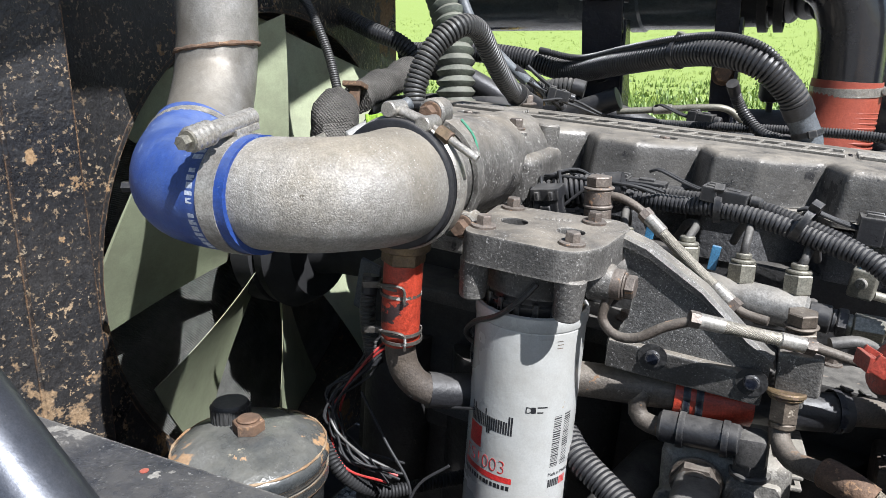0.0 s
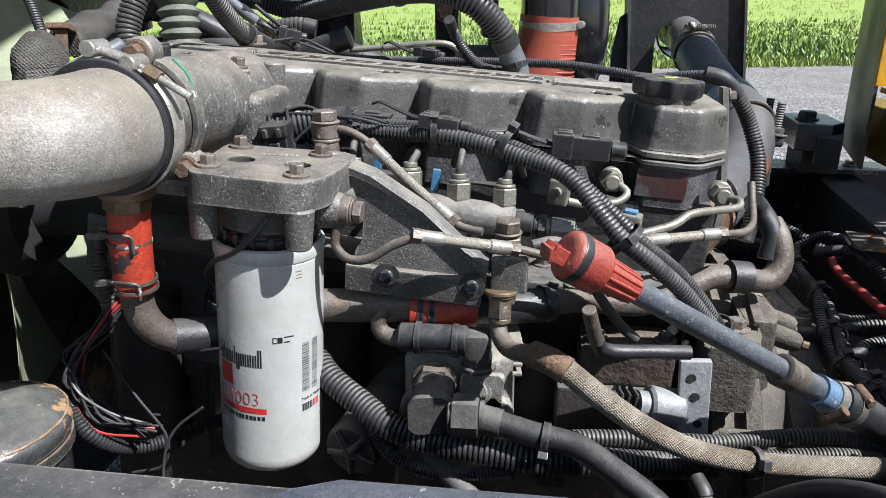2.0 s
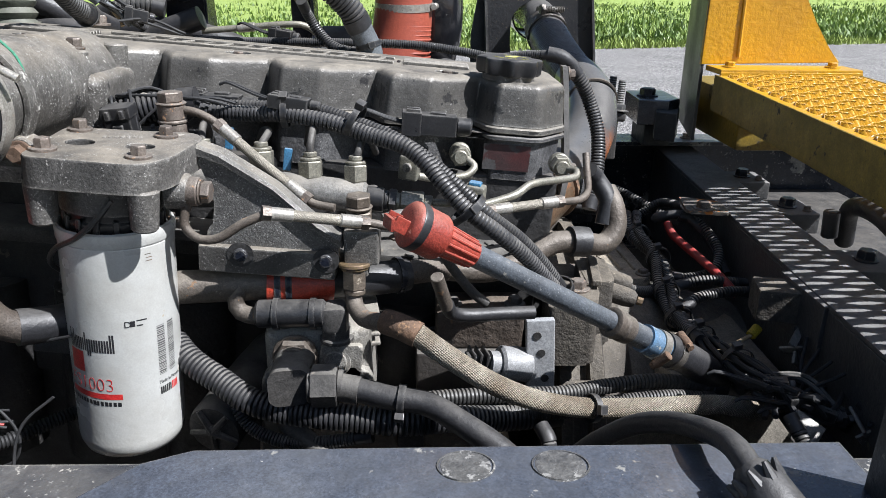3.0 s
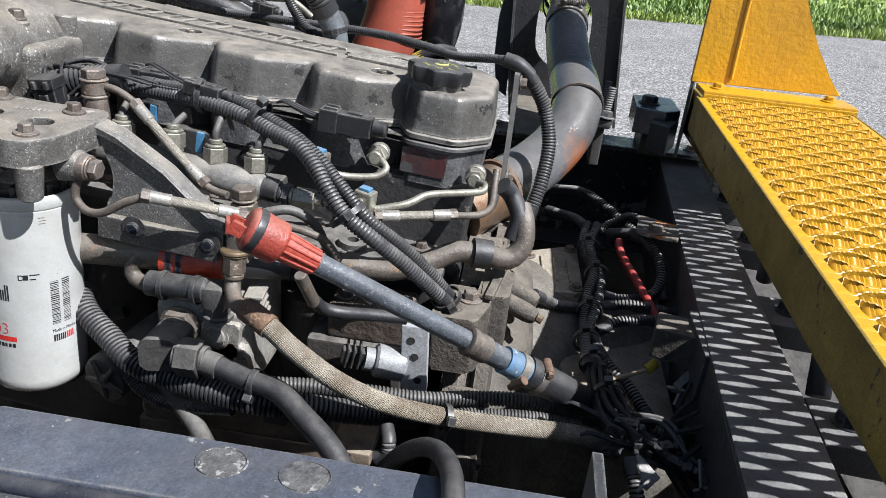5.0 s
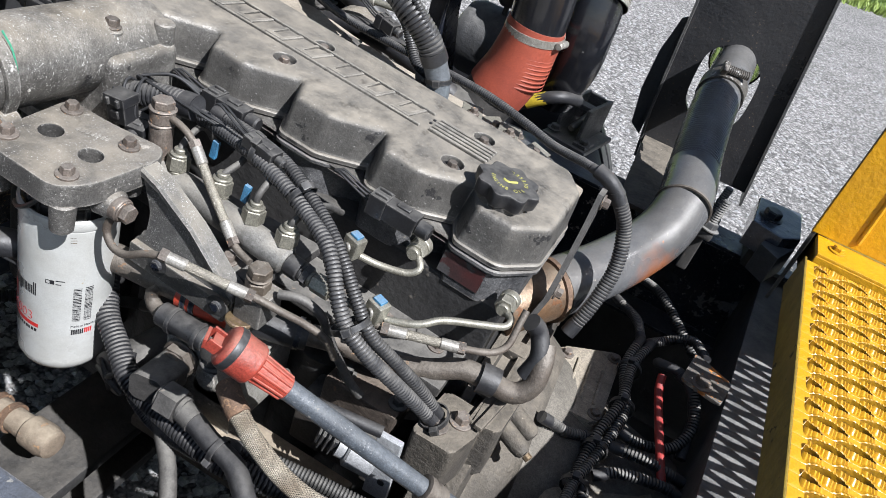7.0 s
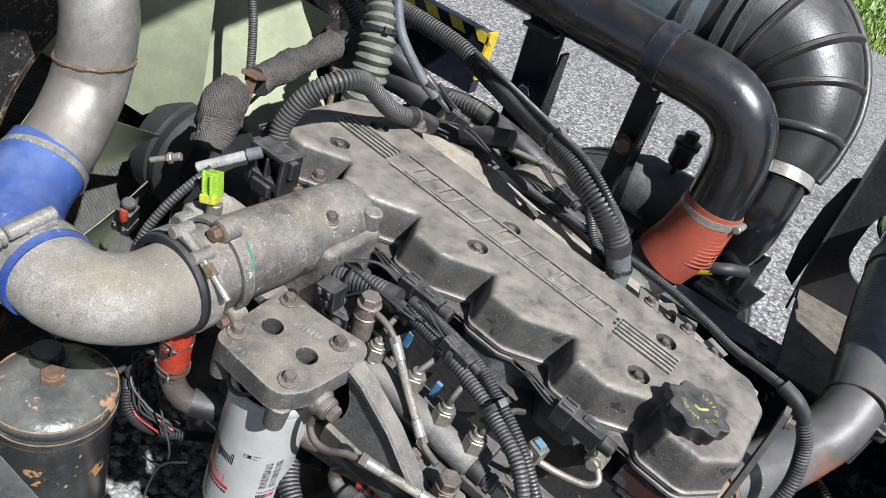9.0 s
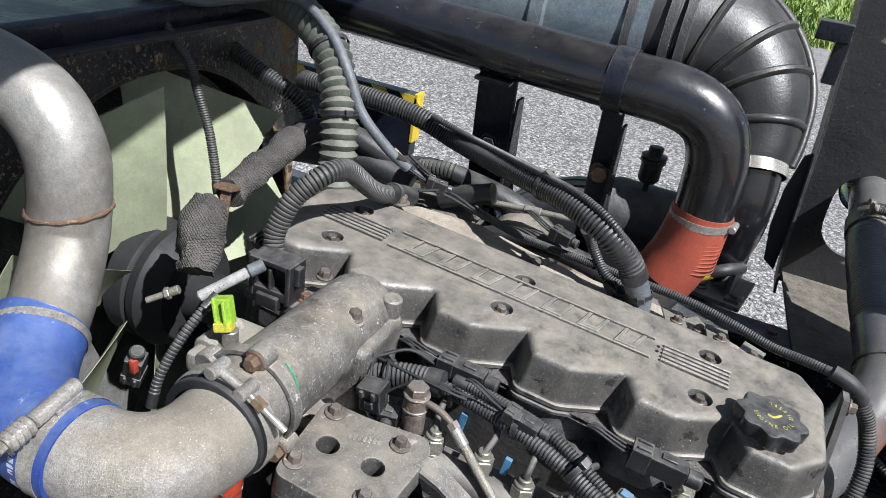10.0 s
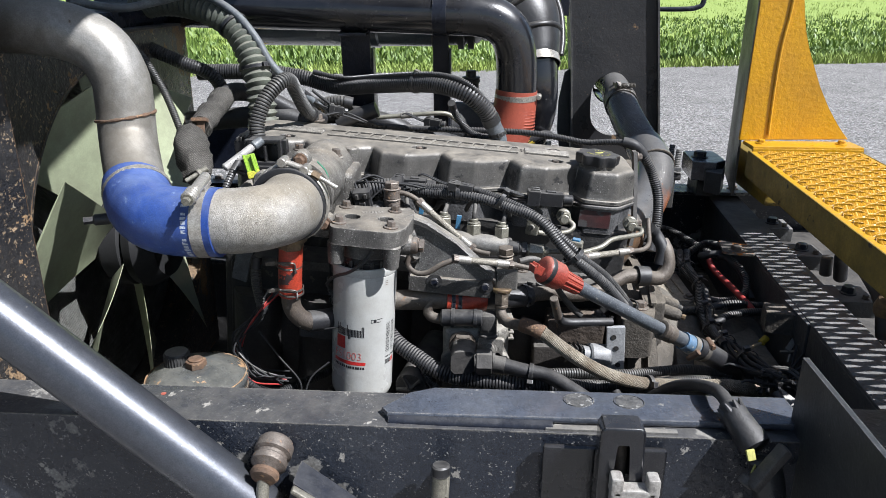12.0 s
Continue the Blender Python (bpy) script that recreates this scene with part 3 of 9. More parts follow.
def bolt(bm, p, axis, r=0.008, h=0.006, washer=1.5, turn=0.3):
    """Flanged hexagon bolt head standing on p."""
    p, w = Vector(p), Vector(axis).normalized()
    lathe(bm, p, w, [(0, r * washer), (0.0022, r * washer), (0.0030, r * washer * 0.9)], 18)
    lathe(bm, p + w * 0.003, w, [(0, r), (h * 0.8, r), (h, r * 0.85)], 6, turn=turn)
    return bm


def band(bm, p, axis, r, wide, thick=0.0012, seg=40):
    p, w = Vector(p), Vector(axis).normalized()
    lathe(bm, p - w * wide / 2, w, [(0, r), (0, r + thick), (wide, r + thick), (wide, r)], seg, caps=False)


def writing(text, size, m, material, parent, name="lettering", depth=0.0004, align="CENTER", stretch=1.0, thin=0.0):
    """Flat letters in the built-in font, as a mesh, at the pose m (x along the line, y up the letters)."""
    cu = bpy.data.curves.new(name, "FONT")
    cu.body, cu.size, cu.extrude, cu.align_x, cu.offset = text, size, depth, align, -thin
    ob = bpy.data.objects.new("lettering_source", cu)
    scene.collection.objects.link(ob)
    me = bpy.data.meshes.new_from_object(ob.evaluated_get(bpy.context.evaluated_depsgraph_get()))
    bpy.data.objects.remove(ob)
    me.transform(m @ Matrix.Diagonal((stretch, 1, 1, 1)))
    me.materials.clear()
    me.materials.append(material)
    out = new(name, me)
    out.parent = parent
    return out


# ---- ground and distance ----
def ground_material():
    """Crushed stone at two sizes with dark gaps, paler and darker drifts, turf beyond the verge."""
    m = surface("gravel_and_turf", (0.475, 0.455, 0.435), (0.37, 0.355, 0.34), 0.95, 0.0, 1.2, grain=0.3)
    nodes, link = m.node_tree.nodes, m.node_tree.links.new
    bsdf = nodes["Principled BSDF"]
    coord = nodes.new("ShaderNodeTexCoord").outputs["Object"]
    old = bsdf.inputs["Base Color"].links[0].from_socket
    last = None
    for size, low, high, deep in ((38.0, 0.72, 1.20, 0.010), (95.0, 0.80, 1.14, 0.004)):
        cells = nodes.new("ShaderNodeTexVoronoi")
        cells.inputs["Scale"].default_value = size
        link(coord, cells.inputs["Vector"])
        grey = nodes.new("ShaderNodeRGBToBW")
        link(cells.outputs["Color"], grey.inputs[0])
        tone = nodes.new("ShaderNodeMapRange")
        tone.inputs["From Min"].default_value, tone.inputs["From Max"].default_value = 0.2, 0.8
        tone.inputs["To Min"].default_value, tone.inputs["To Max"].default_value = low, high
        link(grey.outputs[0], tone.inputs["Value"])
        gap = nodes.new("ShaderNodeMapRange")
        gap.inputs["From Min"].default_value, gap.inputs["From Max"].default_value = 0.62, 0.36
        gap.inputs["To Min"].default_value, gap.inputs["To Max"].default_value = 0.45, 1.0
        link(cells.outputs["Distance"], gap.inputs["Value"])
        for factor in (tone.outputs[0], gap.outputs[0]):
            mixed = nodes.new("ShaderNodeMix")
            mixed.data_type, mixed.blend_type = "RGBA", "MULTIPLY"
            mixed.inputs["Factor"].default_value = 1.0
            link(old, mixed.inputs["A"]), link(factor, mixed.inputs["B"])
            old = mixed.outputs["Result"]
        bump = nodes.new("ShaderNodeBump")
        bump.inputs["Strength"].default_value, bump.inputs["Distance"].default_value, bump.invert = 0.8, deep, True
        link(cells.outputs["Distance"], bump.inputs["Height"])
        if last:
            link(last, bump.inputs["Normal"])
        last = bump.outputs[0]
    link(last, bsdf.inputs["Normal"])
    stones = mixed
    # turf beyond the verge, whose edge wanders
    split = nodes.new("ShaderNodeSeparateXYZ")
    link(coord, split.inputs[0])
    edge = nodes.new("ShaderNodeMath")
    edge.operation = "MULTIPLY_ADD"
    edge.inputs[1].default_value = -0.27
    link(split.outputs["X"], edge.inputs[0]), link(split.outputs["Y"], edge.inputs[2])
    wander = nodes.new("ShaderNodeTexNoise")
    wander.inputs["Scale"].default_value, wander.inputs["Detail"].default_value = 0.8, 6.0
    link(coord, wander.inputs["Vector"])
    total = nodes.new("ShaderNodeMath")
    total.operation = "MULTIPLY_ADD"
    total.inputs[1].default_value = 2.0
    link(wander.outputs["Fac"], total.inputs[0]), link(edge.outputs[0], total.inputs[2])
    step = nodes.new("ShaderNodeMapRange")
    step.inputs["From Min"].default_value, step.inputs["From Max"].default_value = 13.7, 14.3
    link(total.outputs[0], step.inputs["Value"])
    turf = nodes.new("ShaderNodeMix")
    turf.data_type = "RGBA"
    turf.inputs["B"].default_value = (0.215, 0.285, 0.066, 1)
    link(step.outputs[0], turf.inputs["Factor"]), link(stones.outputs["Result"], turf.inputs["A"])
    link(turf.outputs["Result"], bsdf.inputs["Base Color"])
    return m


def rise(x, y):
    """The field climbs gently beyond the yard."""
    d = max(0.0, y - 0.27 * x - 22.0)
    return 0.11 * d * d / (d + 25.0)


bm = bmnew()
bmesh.ops.create_grid(bm, x_segments=180, y_segments=180, size=900)
for v in bm.verts:
    v.co.z = rise(v.co.x, v.co.y)
solid("ground", bm, ground_material(), "crushed grey gravel yard running into green turf", "ground", kind="structure", smooth=0)

rng = random.Random(4)
GRAVEL = surface("loose_gravel_stone", (0.38, 0.378, 0.375), (0.24, 0.238, 0.235), 0.85, 0.0, 30, bump=((90, 0.3),))
GRASS = surface("meadow_green", (0.302, 0.378, 0.084), (0.176, 0.252, 0.046), 0.6, 0.0, 0.7)
WEEDS = surface("leafy_weed_green", (0.181, 0.267, 0.060), (0.086, 0.146, 0.030), 0.55, 0.0, 1.1)


def scattered(name, material, label, category, polys):
    """One mesh out of (points, faces) pieces."""
    verts, faces = [], []
    for pts, fs in polys:
        k = len(verts)
        verts.extend(pts)
        faces.extend(tuple(k + i for i in f) for f in fs)
    me = bpy.data.meshes.new(name)
    me.from_pydata(verts, [], faces)
    me.materials.append(material)
    return tagged(new(name, me), label, category, kind="stuff")


def stones():
    for k in range(20000):
        y = 0.9 + 8.0 * rng.random() ** 1.6
        x = rng.uniform(-3.5, 4.0) * (0.5 + y / 5)
        if k < 4000:
            x, y = rng.uniform(-1.0, 0.3), rng.uniform(-0.9, 0.7)
        s = rng.uniform(0.007, 0.019)
        a, b = rng.uniform(0, 6.28), rng.uniform(0.6, 1.2)
        ring = [(x + s * math.cos(a + i * 1.2566) * rng.uniform(0.8, 1.2), y + s * b * math.sin(a + i * 1.2566) * rng.uniform(0.8, 1.2), s * rng.uniform(0.05, 0.3)) for i in range(5)]
        top = (x + s * 0.2, y, s * rng.uniform(0.6, 0.95))
        yield [*ring, top], [(i, (i + 1) % 5, 5) for i in range(5)]


scattered("gravel", GRAVEL, "loose crushed grey stones on the yard", "gravel", stones())


def blades(n, near, far, tall, wide, bush):
    for _ in range(n):
        d = near + (far - near) * rng.random() ** 2.2
        x = rng.uniform(-1.0, 1.0) * (14 + d * 1.1) + 2.0
        y = 13.0 + 0.27 * x + d
        clump = 0.55 + 0.45 * noise.noise((x * 0.9, y * 0.9, 0.0))
        for _ in range(bush):
            h = tall * rng.uniform(0.4, 1.15) * max(0.25, clump)
            a = rng.uniform(0, 6.28)
            w = wide * rng.uniform(0.5, 1.2)
            px, py = x + rng.gauss(0, 0.09), y + rng.gauss(0, 0.09)
            lean = rng.uniform(0.1, 0.6) * h
            ca, sa = math.cos(a), math.sin(a)
            z = rise(px, py) - 0.02 + (rng.uniform(0, 0.4) * h if wide > 0.02 else 0.0)
            yield [(px - sa * w, py + ca * w, z), (px + sa * w, py - ca * w, z), (px + ca * lean * 0.5 + sa * w * 0.8, py + sa * lean * 0.5 - ca * w * 0.8, z + h * 0.6), (px + ca * lean, py + sa * lean, z + h * 0.9)], [(0, 1, 2, 3)]


scattered("grass", GRASS, "tall bright green meadow grass beyond the gravel", "grass", blades(15000, -0.5, 70.0, 0.36, 0.014, 6))
scattered("weeds", WEEDS, "broad-leaved green weeds along the edge of the gravel", "weeds", blades(8000, 0.2, 16.0, 0.32, 0.04, 6))

# ---- chassis ----
# outer faces of the two frame rails: an open channel each
for side, y0, y1, label in (("near", -0.622, -0.535, "black painted steel chassis rail with scuffed dusty top"), ("far", 0.71, 0.62, "black painted steel chassis rail beyond the engine")):
    rail = thing("chassis_rail", label, "chassis rail", group="chassis rails")
    bm = bmnew()
    s = 1 if y1 > y0 else -1
    prof = [(y0, 0.95), (y1, 0.95), (y1, 0.941), (y0 + 0.009 * s, 0.941), (y0 + 0.009 * s, 0.70), (y1, 0.70), (y1, 0.691), (y0, 0.691)]
    prism(bm, prof, (-1.6, 0, 0), (0, 1, 0), (0, 0, 1), 4.2, 0.003)
    part("channel", bm, RAILPAINT, rail)
    if side == "far":
        for k in range(9):
            b = bmnew()
            bolt(b, (-0.9 + 0.22 * k, 0.665, 0.95), (0, 0, 1), 0.011, 0.009)
            part("bolt", b, BOLT, rail)
    if side == "near":
        plate = bmnew()
        prism(plate, [(0.0, -0.590), (0.035, -0.548), (0.07, -0.532), (0.57, -0.527), (0.57, -0.598), (0.01, -0.604)], (0, 0, 0.9505), (1, 0, 0), (0, 1, 0), 0.011, 0.004)
        part("cover_plate", plate, PLATEGLOSS, rail, "raised black plate with two ground weld marks")
        lip = bmnew()
        hose(lip, [(0.012, -0.604, 0.949), (0.10, -0.606, 0.949), (0.235, -0.606, 0.949)], 0.009, 12)
        part("lip", lip, BLACKPAINT, rail)
        ledge = bmnew()
        prism(ledge, [(0.225, -0.6065), (0.300, -0.6065), (0.400, -0.6065), (0.400, -0.6165), (0.225, -0.6165)], (0, 0, 0.9475), (1, 0, 0), (0, 1, 0), 0.006, 0.001)
        part("ledge", ledge, RAILSTEEL, rail, "pale dusty ledge")
        for k, x in enumerate((0.275, 0.345)):
            ring = bmnew()
            u = [(x + 0.021 * math.cos(a * 0.2618), -0.556 + 0.017 * math.sin(a * 0.2618), 0.9618) for a in range(25)]
            hose(ring, u, 0.0009, 6, 0.004)
            lathe(ring, (x, -0.556, 0.9614), (0, 0, 1), [(0, 0.019), (0.0006, 0.018)], 24)
            part("weld_ring", ring, WELDMARK, rail, "ground-off round weld mark")

dot = thing("paint_dot", "small dot of bright red paint on the rail", "paint mark")
bm = bmnew()
rod(bm, (-0.324, -0.559, 0.9502), (-0.324, -0.559, 0.9506), 0.004, seg=12)
part("dot", bm, REDCAP, dot)

# cross member behind the gearbox, under the step grating
cross = thing("cross_member", "dusty black steel cross member under the step", "cross member")
bm = bmnew()
prism(bm, [(0.718, -0.615), (0.816, -0.615), (0.884, 0.700), (0.795, 0.700)], (0, 0, 0.917), (1, 0, 0), (0, 1, 0), 0.008, 0.003)
part("top_flange", bm, DARKSTEEL, cross, "dusty worn top flange")
# webs take the lighter dusty steel, which stands in for haze over black
for name, x0, x1, deep in (("front_web", 0.7185, 0.7955, 0.20), ("rear_web", 0.807, 0.875, 0.14)):
    bm = bmnew()
    prism(bm, [(x0, -0.612), (x0 + 0.008, -0.612), (x1 + 0.008, 0.697), (x1, 0.697)], (0, 0, 0.917 - deep), (1, 0, 0), (0, 1, 0), deep, 0.001)
    part(name, bm, DARKSTEEL, cross)
tab = bmnew()
prism(tab, rounded([(0.690, 0.165), (0.757, 0.150), (0.768, 0.215), (0.703, 0.248)], 0.008), (0, 0, 0.9255), (1, 0, 0), (0, 1, 0), 0.006, 0.001)
part("tab", tab, RUSTTAB, cross, "rust-stained mounting tab")
b = bmnew()
bolt(b, (0.722, 0.175, 0.931), (0, 0, 1), 0.012, 0.010)
part("bolt", b, BOLT, cross)

rear = thing("rear_mount", "dirty black cab mount casting with bolts", "mount")
bm = bmnew()
# beam widened into an added deck that keeps the space below the step dark
block(bm, (1.08, 0.045, 0.77), (0.34, 1.30, 0.10), 0.008)
part("beam", bm, BLOCK, rear)
for x, y in ((0.895, 0.42), (0.890, 0.215), (0.882, -0.045), (0.872, -0.30)):
    f = bmnew()
    block(f, (x, y, 0.905), (0.075, 0.088, 0.036), 0.004, spin(0, 0, -3))
    part("pad", f, DARKSTEEL, rear)
    b = bmnew()
    bolt(b, (x - 0.004, y, 0.923), (0, 0, 1), 0.0135, 0.013, 1.2)
    part("bolt", b, BLACKPAINT, rear)
    b = bmnew()
    bolt(b, (x + 0.018, y - 0.028, 0.923), (0, 0, 1), 0.006, 0.006, 1.2)
    part("small_bolt", b, BOLT, rear)
vent_pipe = thing("bent_pipe", "dusty grey bent rubber pipe behind the cross member", "pipe")
bm = bmnew()
hose(bm, [(0.93, 0.10, 0.90), (0.905, 0.06, 0.965), (0.895, 0.0, 0.985), (0.892, -0.07, 0.978), (0.888, -0.15, 0.950), (0.88, -0.20, 0.89)], 0.0145, 18)
part("tube", bm, RUBBER, vent_pipe)
valve = thing("drain_valve", "brass and steel valve with a knurled black cap", "valve")
bm = bmnew()
rod(bm, (0.865, 0.035, 0.93), (0.862, 0.035, 0.972), 0.012, seg=16, edge=0.002)
part("cap", bm, PLASTIC, valve)
bm = bmnew()
lathe(bm, (0.885, -0.165, 0.93), (0.3, -0.3, 0.9), [(0, 0.018), (0.01, 0.024), (0.03, 0.026), (0.04, 0.016), (0.05, 0.010)], 20)
part("body", bm, BRASS, valve)

# plain plates added to keep light out of the underside: skirts below the rails, pans, nose
for name, c, s3 in (("skirt_plate", (0.5, -0.608, 0.46), (4.2, 0.008, 0.46)), ("belly_pan", (1.20, 0.05, 0.40), (1.9, 1.25, 0.006)), ("belly_pan", (-1.08, 0.05, 0.24), (0.60, 1.25, 0.006)), ("skirt_plate", (0.5, 0.705, 0.46), (4.2, 0.008, 0.46)), ("nose_plate", (-1.42, 0.05, 0.55), (0.008, 1.3, 0.75))):
    bm = bmnew()
    block(bm, c, s3, 0.002)
    solid(name, bm, BLOCK, "plain dark plate added to keep light out of the underside of the truck", "panel", kind="structure")

# the hood stands open above the front end
bm = bmnew()
block(bm, (-0.25, -0.1, 2.22), (0.60, 2.4, 0.03), 0.006, spin(0, 4, 0))
solid("raised_hood", bm, DARKSTEEL, "plain dark underside of the hood raised over the front end", "hood", kind="structure")

# engine bay floor pieces below, in the dark
deep = thing("axle_beam", "dark grimy axle beam deep under the engine", "axle")
bm = bmnew()
for dz, wide, high in ((0.055, 0.15, 0.03), (0.0, 0.05, 0.10), (-0.055, 0.15, 0.03)):
    block(bm, (-0.15, 0.05, 0.42 + dz), (wide, 1.3, high), 0.008)
part("beam", bm, BLOCK, deep)
link_rod = thing("drag_link", "tan dusty steering rod with a knuckle end under the rail", "rod")
bm = bmnew()
rod(bm, (-0.26, -0.315, 0.616), (-0.09, -0.322, 0.630), 0.019, seg=24, edge=0.003)
part("rod", bm, TANROD, link_rod)
bm = bmnew()
lathe(bm, (-0.115, -0.321, 0.628), (1, -0.04, 0.09), [(0, 0.020), (0.004, 0.024), (0.035, 0.025), (0.050, 0.021), (0.056, 0.012)], 28)
part("knuckle", bm, TANROD, link_rod)
bm = bmnew()
for k in range(2):
    band(bm, (-0.15 - 0.03 * k, -0.3195, 0.625), (1, -0.04, 0.09), 0.0195, 0.010, 0.004)
part("clamp", bm, RUST, link_rod)

tyre = thing("front_wheel", "black truck tyre with ribbed tread on the gravel", "wheel")
bm = bmnew()
lathe(bm, (-0.04, 1.15, 0.47), (0, 1, 0), [(0.0, 0.30), (0.01, 0.42), (0.03, 0.45), (0.06, 0.465), (0.085, 0.47), (0.09, 0.46), (0.10, 0.46), (0.105, 0.471), (0.145, 0.472), (0.15, 0.46), (0.16, 0.46), (0.165, 0.471), (0.205, 0.468), (0.235, 0.45), (0.25, 0.42), (0.255, 0.30)], 64)
part("tyre", bm, RUBBER, tyre)
bm = bmnew()
lathe(bm, (-0.04, 1.17, 0.47), (0, 1, 0), [(0, 0.30), (0.02, 0.28), (0.03, 0.12), (0.2, 0.12), (0.21, 0.28), (0.22, 0.30)], 32)
part("rim", bm, DARKSTEEL, tyre)

# ---- radiator, shroud and fan ----
RC = Vector((-0.65, 0.056, 0.979))
shroud = thing("fan_shroud", "black steel fan shroud with a round rust-edged opening", "shroud")


def ringed_panel(bm, c, r, y0, y1, z0, z1, x, thick, seg=72):
    """A flat panel facing +x with a round opening."""
    def edge(a):
        dy, dz = math.cos(a), math.sin(a)
        t = min(((y1 if dy > 0 else y0) - c.y) / dy if abs(dy) > 1e-6 else 9, ((z1 if dz > 0 else z0) - c.z) / dz if abs(dz) > 1e-6 else 9)
        return c.y + dy * t, c.z + dz * t
    corners = [math.atan2(z - c.z, y - c.y) % (2 * math.pi) for y in (y0, y1) for z in (z0, z1)]
    angles = sorted([2 * math.pi * k / seg for k in range(seg)] + corners)
    inner_f = [(x, c.y + r * math.cos(a), c.z + r * math.sin(a)) for a in angles]
    outer_f = [(x, *edge(a)) for a in angles]
    inner_b = [(p[0] - thick, p[1], p[2]) for p in inner_f]
    outer_b = [(p[0] - thick, p[1], p[2]) for p in outer_f]
    rings(bm, [inner_b, inner_f, outer_f, outer_b, inner_b], caps=False)
    bmesh.ops.remove_doubles(bm, verts=bm.verts, dist=1e-5)


bm = bmnew()
ringed_panel(bm, RC, 0.384, -0.365, 0.452, 0.52, 1.412, -0.645, 0.006)
part("face_panel", bm, PANEL, shroud, "black panel with orange rust flecks")
bm = bmnew()
lathe(bm, RC + Vector((0.006, 0, 0)), (-1, 0, 0), [(0.0, 0.386), (0.0, 0.392), (0.09, 0.392), (0.09, 0.386)], 72, caps=False)
part("rim", bm, PANEL, shroud)
bm = bmnew()
block(bm, (-0.72, -0.368, 0.97), (0.15, 0.006, 0.90))
part("side_panel", bm, PANEL, shroud)
upright = thing("radiator_support", "rust-flecked black radiator frame upright with a bolt", "support")
bm = bmnew()
prism(bm, [(-0.60, -0.372), (-0.60, -0.378), (-0.632, -0.47), (-0.632, -0.56), (-0.70, -0.56), (-0.70, -0.372)], (0, 0, 0.55), (1, 0, 0), (0, 1, 0), 1.0, 0.003)
part("post", bm, PANEL, upright)
bm = bmnew()
block(bm, (-0.628, -0.445, 1.05), (0.012, 0.008, 0.9), 0.003)
part("flange", bm, PANEL, upright)
for z in (1.035, 1.27):
    b = bmnew()
    bolt(b, (-0.632, -0.50, z), (1, 0, 0), 0.009, 0.008)
    part("bolt", b, RUST, upright)
radiator = thing("radiator", "truck radiator with fine horizontal metal fins", "radiator")
bm = bmnew()
for k in range(300):
    z = 0.54 + k * 0.0029
    block(bm, (-0.79, 0.05, z), (0.03, 0.80, 0.0011))
part("fin_pack", bm, FINS, radiator)["kind"] = "stuff"
bm = bmnew()
block(bm, (-0.84, 0.05, 0.97), (0.06, 0.84, 0.94), 0.004)
part("core", bm, BLOCK, radiator)
bm = bmnew()
block(bm, (-0.82, 0.04, 1.435), (0.30, 0.82, 0.045), 0.012)
part("top_tank", bm, BLACKPAINT, radiator, "black top tank with dusty upper face")
bm = bmnew()
block(bm, (-0.66, 0.04, 1.416), (0.04, 0.82, 0.006))
part("seal_strip", bm, PLASTIC, radiator)

fan = thing("cooling_fan", "pale green nylon cooling fan at rest in the shroud", "fan")


def blade(angle):
    """Broad twisted blade with a cupped face and thickness."""
    bm = bmnew()
    u = Vector((0, math.cos(angle), math.sin(angle)))
    v = Vector((0, -math.sin(angle), math.cos(angle)))
    loops = []
    for i in range(9):
        t = i / 8
        r = 0.10 + 0.258 * t
        chord = 0.86 * r + 0.012 * (1 - t)
        twist = radians(-38 + 13 * t)
        loop = []
        for side in (1, -1):
            for k in range(7) if side == 1 else range(6, -1, -1):
                s = k / 6 - 0.5
                cup = 0.008 * (1 - 4 * s * s)
                thick = (0.0025 * (1.1 - abs(s) * 1.6)) * side
                loop.append(Vector((-0.662, RC.y, RC.z)) + u * r + v * (s * chord * math.cos(twist) * 1.1 + 0.02 * t) + Vector((1, 0, 0)) * (s * chord * math.sin(twist) - cup + thick))
        loops.append(loop)
    rings(bm, loops)
    return bm


for k in range(7):
    part("blade", blade(radians(167.7 + 360 / 7 * k)), FAN, fan)
# hub and clutch: the shade behind the blades is put into their black colour
bm = bmnew()
lathe(bm, (-0.69, RC.y, RC.z), (1, 0, 0), [(0, 0.10), (0.012, 0.112), (0.05, 0.112), (0.06, 0.10), (0.062, 0.05)], 40)
part("hub", bm, WIREBLACK, fan, "fan hub coloured black for the shade it sits in")
bm = bmnew()
lathe(bm, (-0.63, RC.y, RC.z), (1, 0, 0), [(0, 0.11), (0.02, 0.115), (0.04, 0.105), (0.06, 0.09), (0.065, 0.05), (0.10, 0.045), (0.23, 0.045)], 40)
part("clutch", bm, WIREBLACK, fan, "viscous fan clutch coloured black for the shade it sits in")

# ---- yellow step behind the engine ----
step = thing("step_grating", "yellow painted serrated metal step grating with worn edges", "step", pose(0, 0.3, 1.136) @ pose(0, 0, 0, 2.0) @ pose(0, -0.3, -1.136))
GX0, GX1, GZ, GY0, GY1 = 0.766, 1.033, 1.136, -1.05, 0.318
for x, name in ((GX0, "side_channel"), (GX1 - 0.004, "side_channel")):
    bm = bmnew()
    block(bm, (x + 0.002, (GY0 + GY1) / 2, GZ - 0.030), (0.004, GY1 - GY0, 0.062), 0.0015)
    block(bm, (x + (0.010 if x == GX0 else -0.006), (GY0 + GY1) / 2, GZ - 0.060), (0.02, GY1 - GY0, 0.004), 0.001)
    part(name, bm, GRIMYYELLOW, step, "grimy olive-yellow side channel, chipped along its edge")


